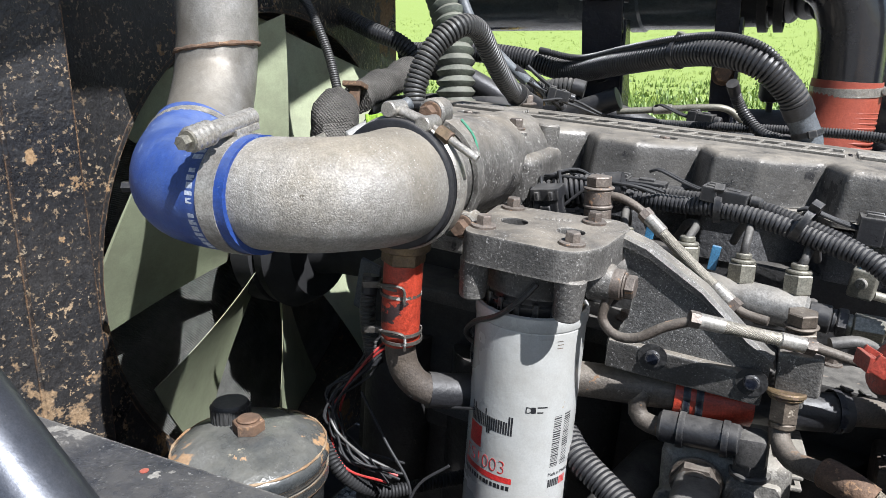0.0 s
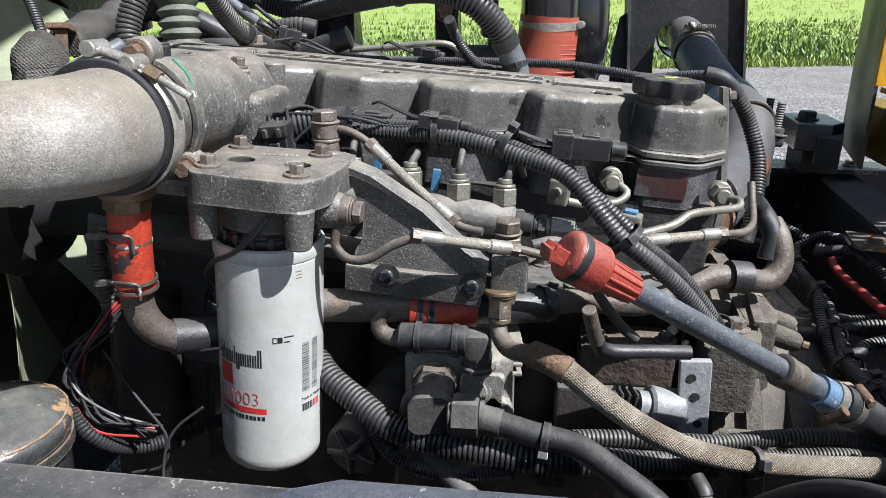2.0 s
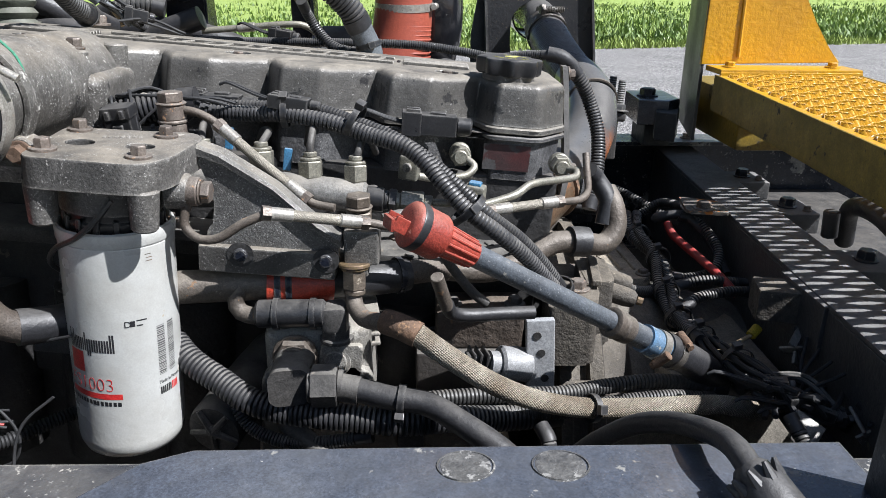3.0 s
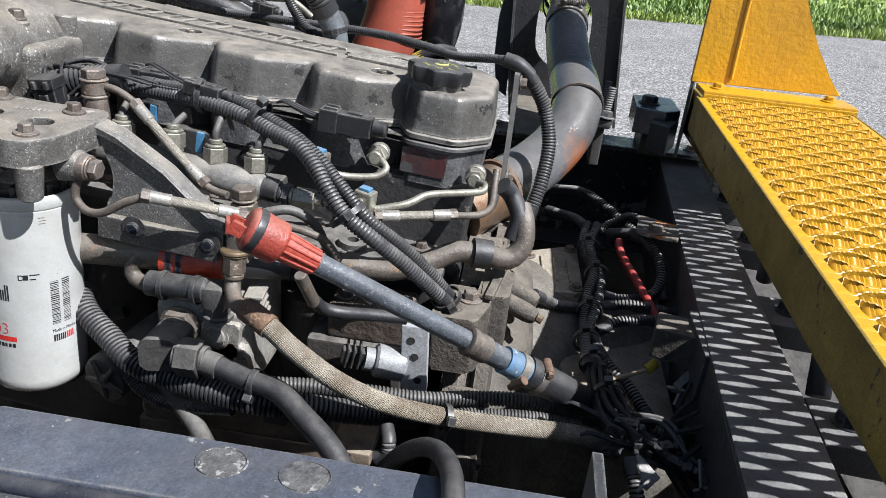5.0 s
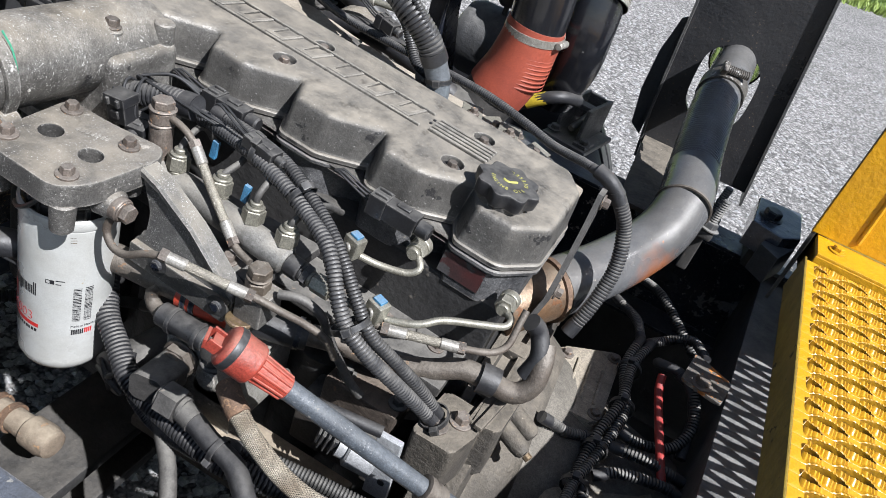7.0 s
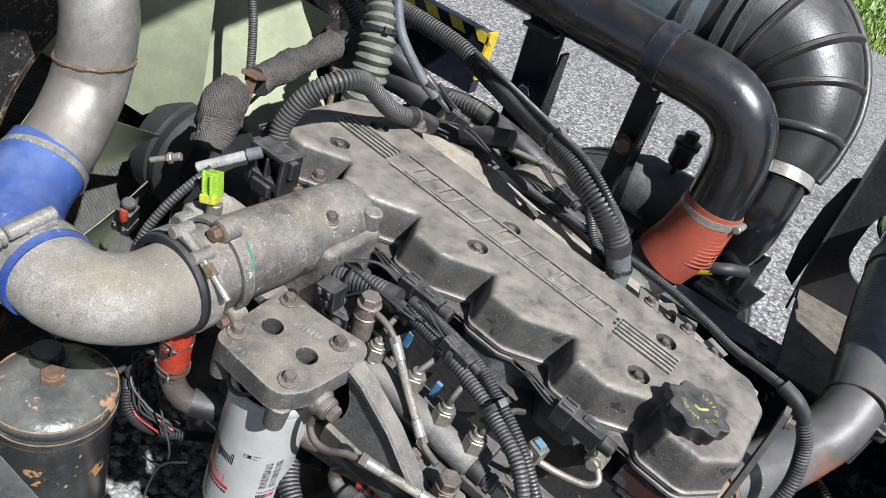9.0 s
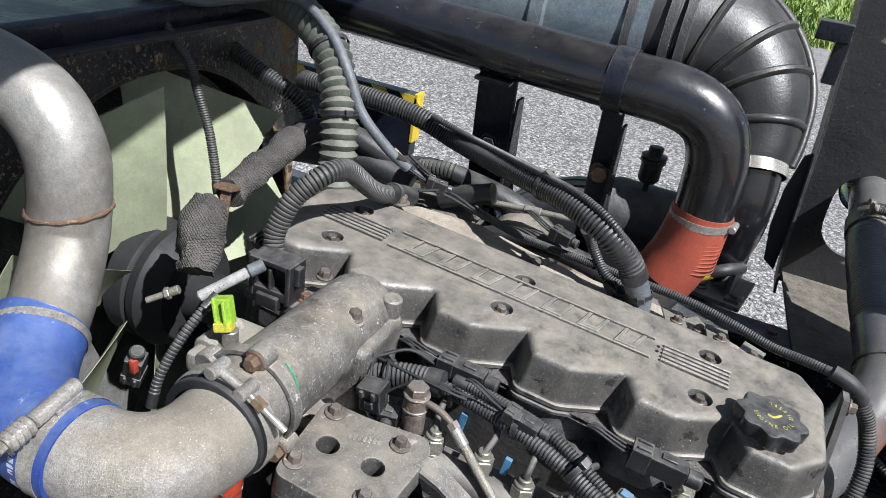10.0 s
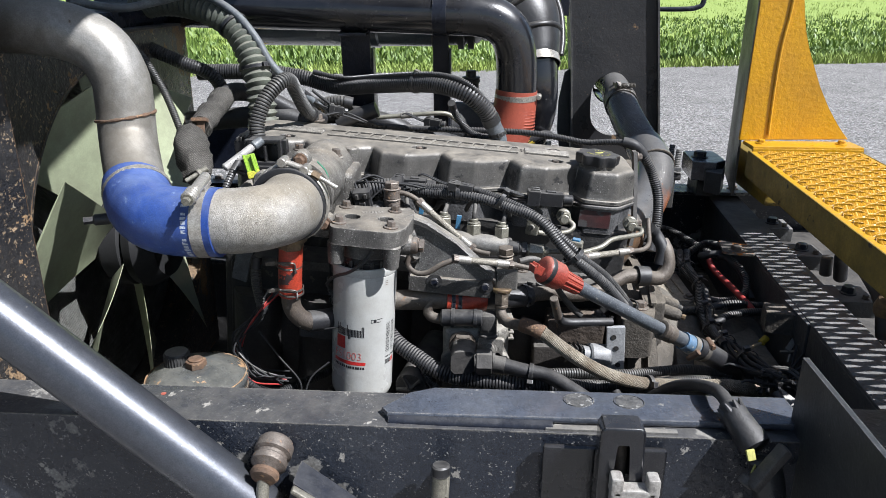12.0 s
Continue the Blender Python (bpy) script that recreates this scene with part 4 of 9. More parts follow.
def strand(shift):
    """Strip of slit and stretched plate: its far edge stands up toothed over one opening, its near edge dips at the next."""
    bm = bmnew()
    n, period, half = 130, 0.0605, 0.0103
    loops = []
    for i in range(n + 1):
        x = GX0 + 0.004 + (GX1 - GX0 - 0.008) * i / n

        def gape(offset):
            u = ((x - GX0 - 0.045 + offset) / period + 0.5) % 1.0 - 0.5
            inside = GX0 + 0.016 < x < GX1 - 0.014
            return max(0.0, 1 - (u / 0.41) ** 2) ** 0.8 if inside and abs(u) < 0.41 else 0.0

        far, near = gape(shift), gape(shift + period / 2)
        tooth = (0, 1, -0.8, 0.5, -1, 0.3, 0.8)[i % 7] * 0.0012
        y1, z1 = half - 0.0057 * far - tooth * 0.5 * min(1, 3 * far), GZ + 0.0036 * far + tooth * min(1, 3 * far)
        y0, z0 = -half + 0.0057 * near, GZ + 0.0044 * near + tooth * 0.6 * min(1, 3 * near)
        ym, zm = (y0 + y1) / 2, (z0 + z1) / 2 - 0.0030 * max(far, near)
        loops.append([(x, y1, z1), (x, ym, zm), (x, y0 + 0.0012, z0), (x, y0, z0 - 0.0010), (x, y0 + 0.0010, z0 - 0.0030 - 0.0085 * near), (x, y0 + 0.0030, z0 - 0.0030 - 0.0085 * near), (x, ym, zm - 0.0024), (x, y1, z1 - 0.0024)])
    rings(bm, loops)
    return finish("strand", bm, YELLOW, 40)


strands = (strand(0.0), strand(0.0605 / 2))
k, y = 0, GY1 - 0.018
while y > GY0:
    ob = new("strand", strands[k % 2])
    ob.location = (0, y, 0)
    ob.parent = step
    k, y = k + 1, y - 0.0205
GREYPAINT = surface("dull_grey_paint", (0.045, 0.047, 0.047), (0.033, 0.034, 0.034), 0.42, 0.0, 8, spots=(60, 0.69, (0.15, 0.14, 0.12), 0.8), bump=((200, 0.2),), wear=((0.26, 0.25, 0.23), 0.6))
post = thing("step_post", "yellow painted steel step post with a curved gusset", "post")
outline = [(0.770, 1.146), (1.035, 1.151), (1.002, 1.185), (0.974, 1.228), (0.945, 1.278), (0.924, 1.323), (0.903, 1.37), (0.888, 1.414), (0.874, 1.478), (0.868, 1.60), (0.866, 1.95), (0.778, 1.95)]
bm = bmnew()
prism(bm, [(x, z) for x, z in outline], (0, 0.400, 0), (1, 0, 0), (0, 0, 1), 0.012, 0.002)
bmesh.ops.translate(bm, verts=bm.verts, vec=(0, 0.012, 0))
part("gusset", bm, YELLOW, post)
bm = bmnew()
prism(bm, [(0.770, 0.402), (0.776, 0.402), (0.834, 0.66), (0.828, 0.66)], (0, 0, 1.0), (1, 0, 0), (0, 1, 0), 0.95, 0.001)
part("side_plate", bm, GREYPAINT, post, "dull grey side plate")
bm = bmnew()
hose(bm, [(0.838, 0.399, 1.16), (0.836, 0.399, 1.28), (0.838, 0.399, 1.375), (0.848, 0.399, 1.48), (0.85, 0.399, 1.7)], 0.004, 8, 0.006)
part("weld_seam", bm, YELLOW, post)
bm = bmnew()
block(bm, (0.912, 0.368, 1.140), (0.262, 0.075, 0.010), 0.002)
block(bm, (0.912, 0.332, 1.110), (0.262, 0.006, 0.060), 0.002)
part("foot_flange", bm, YELLOW, post)
for x in (0.812, 1.005):
    b = bmnew()
    bolt(b, (x, 0.368, 1.145), (0, 0, 1), 0.009, 0.007)
    part("bolt", b, YELLOW, post)
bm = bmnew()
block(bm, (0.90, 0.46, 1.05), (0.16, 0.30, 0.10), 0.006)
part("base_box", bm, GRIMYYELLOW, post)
anchor = thing("cab_anchor", "dusty black steel anchor block with a large hexagon bolt", "bracket")
bm = bmnew()
prism(bm, [(0.706, 0.560), (0.765, 0.540), (0.800, 0.575), (0.800, 0.700), (0.712, 0.690)], (0, 0, 1.000), (1, 0, 0), (0, 1, 0), 0.055, 0.004)
part("body", bm, PLATEGLOSS, anchor)
bm = bmnew()
block(bm, (0.762, 0.635, 0.975), (0.06, 0.10, 0.055), 0.004)
part("pedestal", bm, BLOCK, anchor)
bm = bmnew()
prism(bm, [(0.735, 0.525), (0.770, 0.495), (0.800, 0.570), (0.765, 0.540), (0.740, 0.546)], (0, 0, 0.975), (1, 0, 0), (0, 1, 0), 0.060, 0.003)
part("lug", bm, DARKSTEEL, anchor, "worn sloping lug")
b = bmnew()
bolt(b, (0.738, 0.609, 1.055), (0, 0, 1), 0.017, 0.014, 1.35)
part("bolt", b, BLACKPAINT, anchor)
studs = thing("pipe_clamp", "grimy exhaust clamp with two threaded studs", "clamp")
bm = bmnew()
block(bm, (0.634, 0.480, 1.038), (0.032, 0.09, 0.018), 0.005, spin(0, 0, -4))
block(bm, (0.628, 0.480, 0.990), (0.020, 0.05, 0.085), 0.004)
part("saddle", bm, GRIME, studs)
for x, y in ((0.631, 0.511), (0.634, 0.450)):
    b = bmnew()
    for k in range(14):
        lathe(b, (x + 0.0004 * k, y + 0.0006 * k, 1.046 + 0.0044 * k), (0.09, 0.13, 1), [(0, 0.0066), (0.0022, 0.0082), (0.0044, 0.0066)], 12)
    bolt(b, (x, y, 1.048), (0.09, 0.13, 1), 0.0135, 0.012)
    part("stud", b, DARKSTEEL, studs)

# ---- upright slotted plate at the far side ----
slotted = thing("slotted_bracket", "black rust-stained upright steel plate with an oval hole", "bracket")
bm = bmnew()
left = [(0.352, 1.78), (0.384, 1.50), (0.405, 1.292), (0.420, 1.02), (0.436, 0.93)]
right = [(0.716, 0.93), (0.700, 1.10), (0.682, 1.28), (0.663, 1.47), (0.648, 1.78)]
hole = [(0.546 + 0.071 * math.cos(a) - 0.06 * (0.095 * math.sin(a)), 1.137 + 0.030 * (1 if math.sin(a) > 0 else -1) * min(1, abs(math.sin(a)) * 4) + 0.070 * math.sin(a)) for a in [2 * math.pi * k / 36 for k in range(36)]]
outer = left + right
vo = [bm.verts.new((x, 1.0, z)) for x, z in outer]
vh = [bm.verts.new((x, 1.0, z)) for x, z in hole]
for ring in (vo, vh):
    for a, b in zip(ring, ring[1:] + ring[:1]):
        bm.edges.new((a, b))
bmesh.ops.triangle_fill(bm, use_beauty=True, use_dissolve=False, edges=bm.edges)
for f in [f for f in bm.faces if ((f.calc_center_median().x - 0.546) / 0.068) ** 2 + ((f.calc_center_median().z - 1.137) / 0.095) ** 2 < 0.9]:
    bm.faces.remove(f)
got = bmesh.ops.extrude_face_region(bm, geom=list(bm.faces))
bmesh.ops.translate(bm, verts=[v for v in got["geom"] if isinstance(v, bmesh.types.BMVert)], vec=(0, 0.012, 0))
part("plate", bm, PLATEBLACK, slotted, smooth=20)
for pts, name in (([(0.352, 1.78), (0.384, 1.50), (0.405, 1.292), (0.420, 1.02), (0.436, 0.90)], "flange"), ([(0.648, 1.78), (0.663, 1.47), (0.682, 1.28), (0.700, 1.10), (0.720, 0.90)], "flange")):
    bm = bmnew()
    rings(bm, [[(x - 0.003, 0.985, z), (x + 0.003, 0.985, z), (x + 0.003, 1.09, z), (x - 0.003, 1.09, z)] for x, z in pts])
    part(name, bm, DARKSTEEL, slotted)
bm = bmnew()
block(bm, (0.37, 0.98, 1.47), (0.03, 0.03, 0.10), 0.003)
block(bm, (0.345, 0.965, 1.53), (0.07, 0.05, 0.04), 0.004)
part("side_bracket", bm, BLACKPAINT, slotted)
bm = bmnew()
prism(bm, [(0.0, 0.16), (0.03, 0.14), (0.045, 0.05), (0.045, -0.05), (0.03, -0.14), (0.0, -0.16)], (0.418, 1.03, 1.10), (-1, 0, 0), (0, 0, 1), 0.008, 0.001)
part("ear", bm, DARKSTEEL, slotted)
bm = bmnew()
prism(bm, [(0.462, 0.60), (0.640, 0.60), (0.640, 1.10), (0.428, 1.10)], (0, 0, 0.944), (1, 0, 0), (0, 1, 0), 0.012, 0.003)
part("shelf", bm, HOUSING, slotted, "dusty tan shelf below the plate")
bm = bmnew()
hose(bm, [(0.64, 1.02, 1.44), (0.74, 1.02, 1.44), (0.79, 1.02, 1.445), (0.81, 1.02, 1.47), (0.81, 1.02, 1.60)], 0.008, 10)
part("handle", bm, BLACKPAINT, slotted, "thin black bent handle")

# striped corner of the front bumper beyond the far side
bumper = thing("bumper_corner", "yellow and black hazard-striped steel bumper corner", "bumper")
bm = bmnew()
block(bm, (-1.10, 1.38, 0.92), (0.66, 0.05, 0.22), 0.004)
block(bm, (-1.10, 1.05, 0.88), (0.10, 0.70, 0.10), 0.006)
part("bar", bm, BLACKPAINT, bumper)
for k in range(6):
    bm = bmnew()
    prism(bm, [(-0.775 - 0.11 * k, 1.029), (-0.83 - 0.11 * k, 1.029), (-0.80 - 0.11 * k, 0.995), (-0.745 - 0.11 * k, 0.995)], (0, 1.354, 0), (1, 0, 0), (0, 0, 1), 0.002)
    part("stripe", bm, HAZARD, bumper)
bm = bmnew()
block(bm, (-0.768, 1.38, 0.95), (0.012, 0.056, 0.17), 0.002)
part("edge", bm, HAZARD, bumper)


# ---- engine: block, head, valve cover ----
engine = thing("engine", "grimy six-cylinder diesel engine with a dusty grey valve cover", "engine", ENG)
bm = bmnew()
block(bm, (0.03, 0.06, -0.44), (0.82, 0.30, 0.44), 0.02)
part("cylinder_block", bm, BLOCK, engine, "dark grimy cylinder block")
bm = bmnew()
block(bm, (0.03, -0.075, -0.34), (0.78, 0.06, 0.20), 0.012)
part("side_cover", bm, BLOCK, engine)
for k in range(6):
    bm = bmnew()
    rod(bm, (-0.30 + 0.135 * k, -0.10, -0.55), (-0.30 + 0.135 * k, -0.10, -0.30), 0.05, seg=16)
    part("cylinder_barrel", bm, BLOCK, engine)
bm = bmnew()
block(bm, (0.02, 0.05, -0.72), (0.80, 0.24, 0.16), 0.03)
part("oil_pan", bm, BLOCK, engine)
bm = bmnew()
block(bm, (0.035, 0.055, -0.175), (0.80, 0.24, 0.11), 0.006)
part("cylinder_head", bm, BLOCK, engine, "dark grimy cylinder head")
bm = bmnew()
block(bm, (0.06, -0.10, -0.222), (0.72, 0.10, 0.02), 0.004)
part("head_ledge", bm, GRIME, engine)
for k in range(9):
    b = bmnew()
    bolt(b, (-0.22 + 0.075 * k, -0.086 - 0.012 * (k % 2), -0.212), (0, 0, 1), 0.0085, 0.008)
    part("head_bolt", b, BOLT, engine)
for k in range(8):
    bm = bmnew()
    block(bm, (0.30 + 0.017 * (k % 4) - (0.055 if k > 3 else 0), -0.118 + (0.012 * (k % 4) if k < 4 else -0.03), -0.211), (0.009, 0.012, 0.003), 0.001, spin(0, 0, 25), seg=1)
    part("cast_mark", bm, GRIME, engine)
bm = bmnew()
lathe(bm, (0.292, -0.124, -0.215), (0, 0, 1), [(0, 0.020), (0.012, 0.019), (0.013, 0.008), (0.004, 0.008)], 24)
part("threaded_boss", bm, GRIME, engine)


def scallops(grow, front=-0.365, rear=0.437, far=0.158):
    """Plan of the valve cover: six lobes along the near side, straight along the far side."""
    p = [(front + 0.03 - grow, far + grow), (front - grow, far - 0.04), (front - grow, -0.02)]
    for k in range(6):
        x = -0.3655 + 0.1375 * k
        p += [(x - 0.002 - grow, -0.024 - grow), (x + 0.0175 - grow, -0.064 - grow), (x + 0.022 - grow * 0.5, -0.068 - grow), (x + 0.071, -0.068 - grow), (x + 0.080 + grow * 0.6, -0.062 - grow), (x + 0.131 + grow, -0.028 - grow)]
    p = [q for q in p if q[0] < rear - 0.006]
    p += [(rear + grow, -0.020), (rear + grow, far - 0.05), (rear - 0.03 + grow, far + grow)]
    return rounded(p, 0.0065, 2)


def skin(bm, plan_at, holes=(), deep=0.010):
    """Skins plan outlines at rising heights and closes top and bottom; holes (x, y, radius) are sunk into the top."""
    made = rings(bm, [[(x, y, z) for x, y in plan] for plan, z in plan_at], caps=False)
    for ring in (made[0], made[-1]):
        edges = [bm.edges.get((a, b)) for a, b in zip(ring, ring[1:] + ring[:1])]
        for x, y, r in holes if ring is made[-1] else ():
            z = plan_at[-1][1]
            loops = rings(bm, [[(x + q * math.cos(2 * math.pi * k / 24), y + q * math.sin(2 * math.pi * k / 24), z - d) for k in range(24)] for q, d in ((r, 0.0), (r * 0.93, 0.0016), (r * 0.86, deep))], caps=False)
            bm.faces.new(loops[-1])
            edges += [bm.edges.get((a, b)) for a, b in zip(loops[0], loops[0][1:] + loops[0][:1])]
        before = set(bm.faces)
        bmesh.ops.triangle_fill(bm, use_beauty=True, edges=edges)
        for f in [f for f in bm.faces if f not in before]:
            c = f.calc_center_median()
            if any(all((v.co.x - x) ** 2 + (v.co.y - y) ** 2 < (r * 1.02) ** 2 for v in f.verts) and (c.x - x) ** 2 + (c.y - y) ** 2 < r * r for x, y, r in holes):
                bm.faces.remove(f)


bm = bmnew()
COVERBOLTS = ((-0.269, -0.006), (-0.277, 0.100), (0.0, 0.0), (0.003, 0.093), (0.277, -0.006), (0.279, 0.099))
skin(bm, [(scallops(0.004), -0.054), (scallops(0.0025), -0.048), (scallops(0.0), -0.018), (scallops(-0.0012), -0.0085), (scallops(-0.0032), -0.0040), (scallops(-0.0060), -0.0014), (scallops(-0.0095), -0.0003), (scallops(-0.014), 0.0)], [(x, y, 0.0165) for x, y in COVERBOLTS])
cover = part("valve_cover", bm, COVER, engine, "dusty grey scalloped aluminium valve cover", 36)
bm = bmnew()
skin(bm, [(scallops(0.004), -0.064), (scallops(0.006), -0.0625), (scallops(0.006), -0.0570), (scallops(0.004), -0.0550), (scallops(0.001), -0.054)])
part("cover_flange", bm, COVER, engine)
bm = bmnew()
skin(bm, [(scallops(0.0), -0.125), (scallops(0.0), -0.066)])
skin(bm, [(scallops(0.005), -0.073), (scallops(0.007), -0.0715), (scallops(0.007), -0.0675), (scallops(0.005), -0.0660)])
part("rocker_housing", bm, IRON, engine, "dark rocker housing with flaking red paint")
bm = bmnew()
prism(bm, [(0.331, -0.112), (0.392, -0.112), (0.392, -0.078), (0.331, -0.078)], (0, -0.0685, 0), (1, 0, 0), (0, 0, 1), 0.0012)
part("paint_patch", bm, REDPAINT, engine, "worn patch of red paint")

# raised ribs, plain lozenges where the maker's letters stand, two small dots
for x0, x1 in ((-0.318, -0.208), (0.217, 0.309)):
    for k in range(5):
        bm = bmnew()
        block(bm, ((x0 + x1) / 2, 0.036 + 0.0095 * k, 0.0010), (x1 - x0, 0.0046, 0.0080), 0.0012, seg=1)
        part("rib", bm, COVER, cover)
for k in range(7):
    x = -0.172 + 0.054 * k
    bm = bmnew()
    prism(bm, [(x, 0.037), (x + 0.030, 0.037), (x + 0.040, 0.078), (x + 0.034, 0.078), (x + 0.027, 0.044), (x + 0.008, 0.044), (x + 0.015, 0.078), (x + 0.009, 0.078)], (0, 0, -0.0005), (1, 0, 0), (0, 1, 0), 0.0036, 0.0010, 1)
    part("raised_shape", bm, COVER, cover)
for y in (0.031, 0.0815):
    bm = bmnew()
    block(bm, (0.004, y, 0.0008), (0.40, 0.0034, 0.0064), 0.0008, seg=1)
    part("rib", bm, COVER, cover)
for y in (0.055, 0.068):
    bm = bmnew()
    rod(bm, (0.2105, y, -0.0005), (0.2105, y, 0.0012), 0.0024, seg=10)
    part("dot", bm, LABELBLACK, cover)
for x, y in COVERBOLTS:
    bm = bmnew()
    lathe(bm, (x, y, -0.0095), (0, 0, 1), [(0, 0.0138), (0.0022, 0.0132), (0.0030, 0.0105)], 24)
    part("seal", bm, RUBBER, cover)
    bm = bmnew()
    bolt(bm, (x, y, -0.0075), (0, 0, 1), 0.0072, 0.0060, 1.30)
    part("bolt", bm, BOLT, cover)

# filler cap: eight rounded lobes, worn yellow marking
bm = bmnew()
plan = [(0.0405 + 0.0038 * math.cos(8 * a)) for a in [2 * math.pi * k / 96 for k in range(96)]]
loops = []
for h, s in ((0.0, 0.90), (0.003, 0.97), (0.016, 1.0), (0.0205, 0.97), (0.022, 0.90)):
    loops.append([(0.357 + r * s * math.cos(2 * math.pi * k / 96), -0.021 + r * s * math.sin(2 * math.pi * k / 96), 0.006 + h) for k, r in enumerate(plan)])
rings(bm, loops)
cap = part("oil_filler_cap", bm, PLASTIC, engine, "black lobed oil filler cap with worn yellow lettering")
bm = bmnew()
lathe(bm, (0.357, -0.021, -0.001), (0, 0, 1), [(0, 0.034), (0.008, 0.034)], 32)
part("neck", bm, COVER, cap)
for text, start in (("ENGINE OIL", 200), ("DIESEL", 20)):
    for k, ch in enumerate(text):
        a = radians(start + k * 16)
        m = Matrix.Translation((0.357 + 0.0245 * math.cos(a), -0.021 + 0.0245 * math.sin(a), 0.0281)) @ spin(0, 0, math.degrees(a) + 90)
        if ch != " ":
            writing(ch, 0.0078, m, INKYELLOW, cap, "lettering", 0.0002)
bm = bmnew()
hose(bm, [(0.350, -0.026, 0.0285), (0.357, -0.027, 0.0285), (0.362, -0.022, 0.0285), (0.366, -0.017, 0.0285)], 0.0016, 6, 0.003)
part("oil_can_sign", bm, INKYELLOW, cap)

# exhaust side of the head, tan with heat and dust
side = thing("exhaust_manifold", "dusty tan exhaust manifold and heat shield along the head", "manifold", ENG)
bm = bmnew()
prism(bm, [(-0.34, 0.162), (0.43, 0.162), (0.43, 0.21), (0.36, 0.228), (0.30, 0.232), (0.24, 0.262), (0.18, 0.250), (0.12, 0.262), (0.05, 0.245), (-0.02, 0.268), (-0.08, 0.262), (-0.14, 0.29), (-0.2, 0.262), (-0.34, 0.25)], (0, 0, -0.070), (1, 0, 0), (0, 1, 0), 0.03, 0.008)
part("shield", bm, surface("tan_heat_dust", (0.43, 0.385, 0.315), (0.30, 0.26, 0.205), 0.8, 0.1, 10, spots=[(30, 0.66, (0.16, 0.13, 0.10), 0.8)], bump=((120, 0.3),), grime=(12, (0.15, 0.125, 0.10), 0.5)), side)
bm = bmnew()
hose(bm, [(-0.33, 0.25, -0.14), (0.0, 0.26, -0.13), (0.2, 0.26, -0.13), (0.4, 0.25, -0.14)], 0.042, 18, 0.02)
for k in range(6):
    rod(bm, (-0.30 + 0.135 * k, 0.16, -0.14), (-0.30 + 0.135 * k, 0.26, -0.135), 0.03, seg=16)
part("log", bm, RUSTPIPE, side)
turbo = thing("turbocharger", "dark cast turbocharger body under the orange hose", "turbocharger", ENG)
bm = bmnew()
lathe(bm, (0.10, 0.40, -0.15), (1, 0.1, 0), [(0, 0.03), (0.01, 0.06), (0.05, 0.075), (0.09, 0.065), (0.11, 0.04)], 28)
part("compressor", bm, GRIME, turbo)
bm = bmnew()
lathe(bm, (0.0, 0.39, -0.16), (1, 0.1, 0), [(0, 0.05), (0.03, 0.075), (0.07, 0.07), (0.10, 0.04)], 28)
part("turbine", bm, RUSTPIPE, turbo)

# ---- charge air pipe from the front, hose, elbow, manifold inlet ----
AX = [(-0.72, -0.285, 1.452), (-0.62, -0.283, 1.450), (-0.545, -0.28, 1.440), (-0.490, -0.278, 1.415), (-0.464, -0.278, 1.37), (-0.460, -0.281, 1.33), (-0.459, -0.285, 1.305), (-0.455, -0.296, 1.270), (-0.440, -0.325, 1.235), (-0.425, -0.352, 1.215), (-0.405, -0.390, 1.198)]
charge = thing("charge_air_pipe", "bare aluminium charge air pipe with a rusty weld ring", "pipe")
bm = bmnew()
hose(bm, AX, 0.0455, 36, 0.008)
part("tube", bm, PIPE, charge)
bm = bmnew()
u = [(-0.4592 + 0.0465 * math.cos(2 * math.pi * k / 40), -0.285 + 0.0465 * math.sin(2 * math.pi * k / 40), 1.306 + 0.006 * math.cos(2 * math.pi * k / 40)) for k in range(41)]
sweep(bm, [Vector(p) for p in u], lambda i: 0.0026 + 0.0008 * math.sin(i * 1.9), 8)
part("weld_ring", bm, RUST, charge, "brown rusty weld bead")

BX = [(-0.417, -0.367, 1.2085), (-0.412, -0.378, 1.2035), (-0.385, -0.420, 1.190), (-0.345, -0.455, 1.185), (-0.30, -0.470, 1.185), (-0.243, -0.472, 1.186)]
coupler = thing("blue_coupling_hose", "blue silicone elbow hose with steel band clamps", "hose")
bm = bmnew()
hose(bm, BX, 0.0508, 36, 0.006)
part("hose", bm, BLUE, coupler)


def t_clamp(parent, p, axis, r, at, wide=0.018, screw=True):
    """Constant-tension clamp: band, bridge and a spring-loaded screw standing off at the direction at."""
    p, w, at = Vector(p), Vector(axis).normalized(), Vector(at).normalized()
    bm = bmnew()
    band(bm, p, w, r, wide)
    part("clamp_band", bm, STEEL, parent, "bright steel clamp band")
    if not screw:
        return
    t = at.cross(w).normalized()
    o = p + at * (r + 0.010) - t * 0.004
    bm = bmnew()
    rod(bm, o - t * 0.022, o + t * 0.030, 0.0080, seg=18, edge=0.002)
    block(bm, o - at * 0.007 + t * 0.012, (0.03, 0.016, 0.006), 0.001, Matrix((t, w, at)).transposed().to_4x4())
    part("screw_housing", bm, STEEL, parent)
    bm = bmnew()
    for k in range(4):
        if k:
            bm = bmnew()
        lathe(bm, o - t * (0.024 + 0.0062 * k), -t, [(0, 0.0088), (0.0018, 0.0104), (0.0042, 0.0104), (0.006, 0.0088)], 20)
        part("spring_washer", bm, STEEL, parent)
    bm = bmnew()
    rod(bm, o - t * 0.050, o - t * 0.058, 0.0058, seg=6)
    rod(bm, o - t * 0.044, o - t * 0.051, 0.0085, seg=18)
    part("screw_head", bm, ZINC, parent)


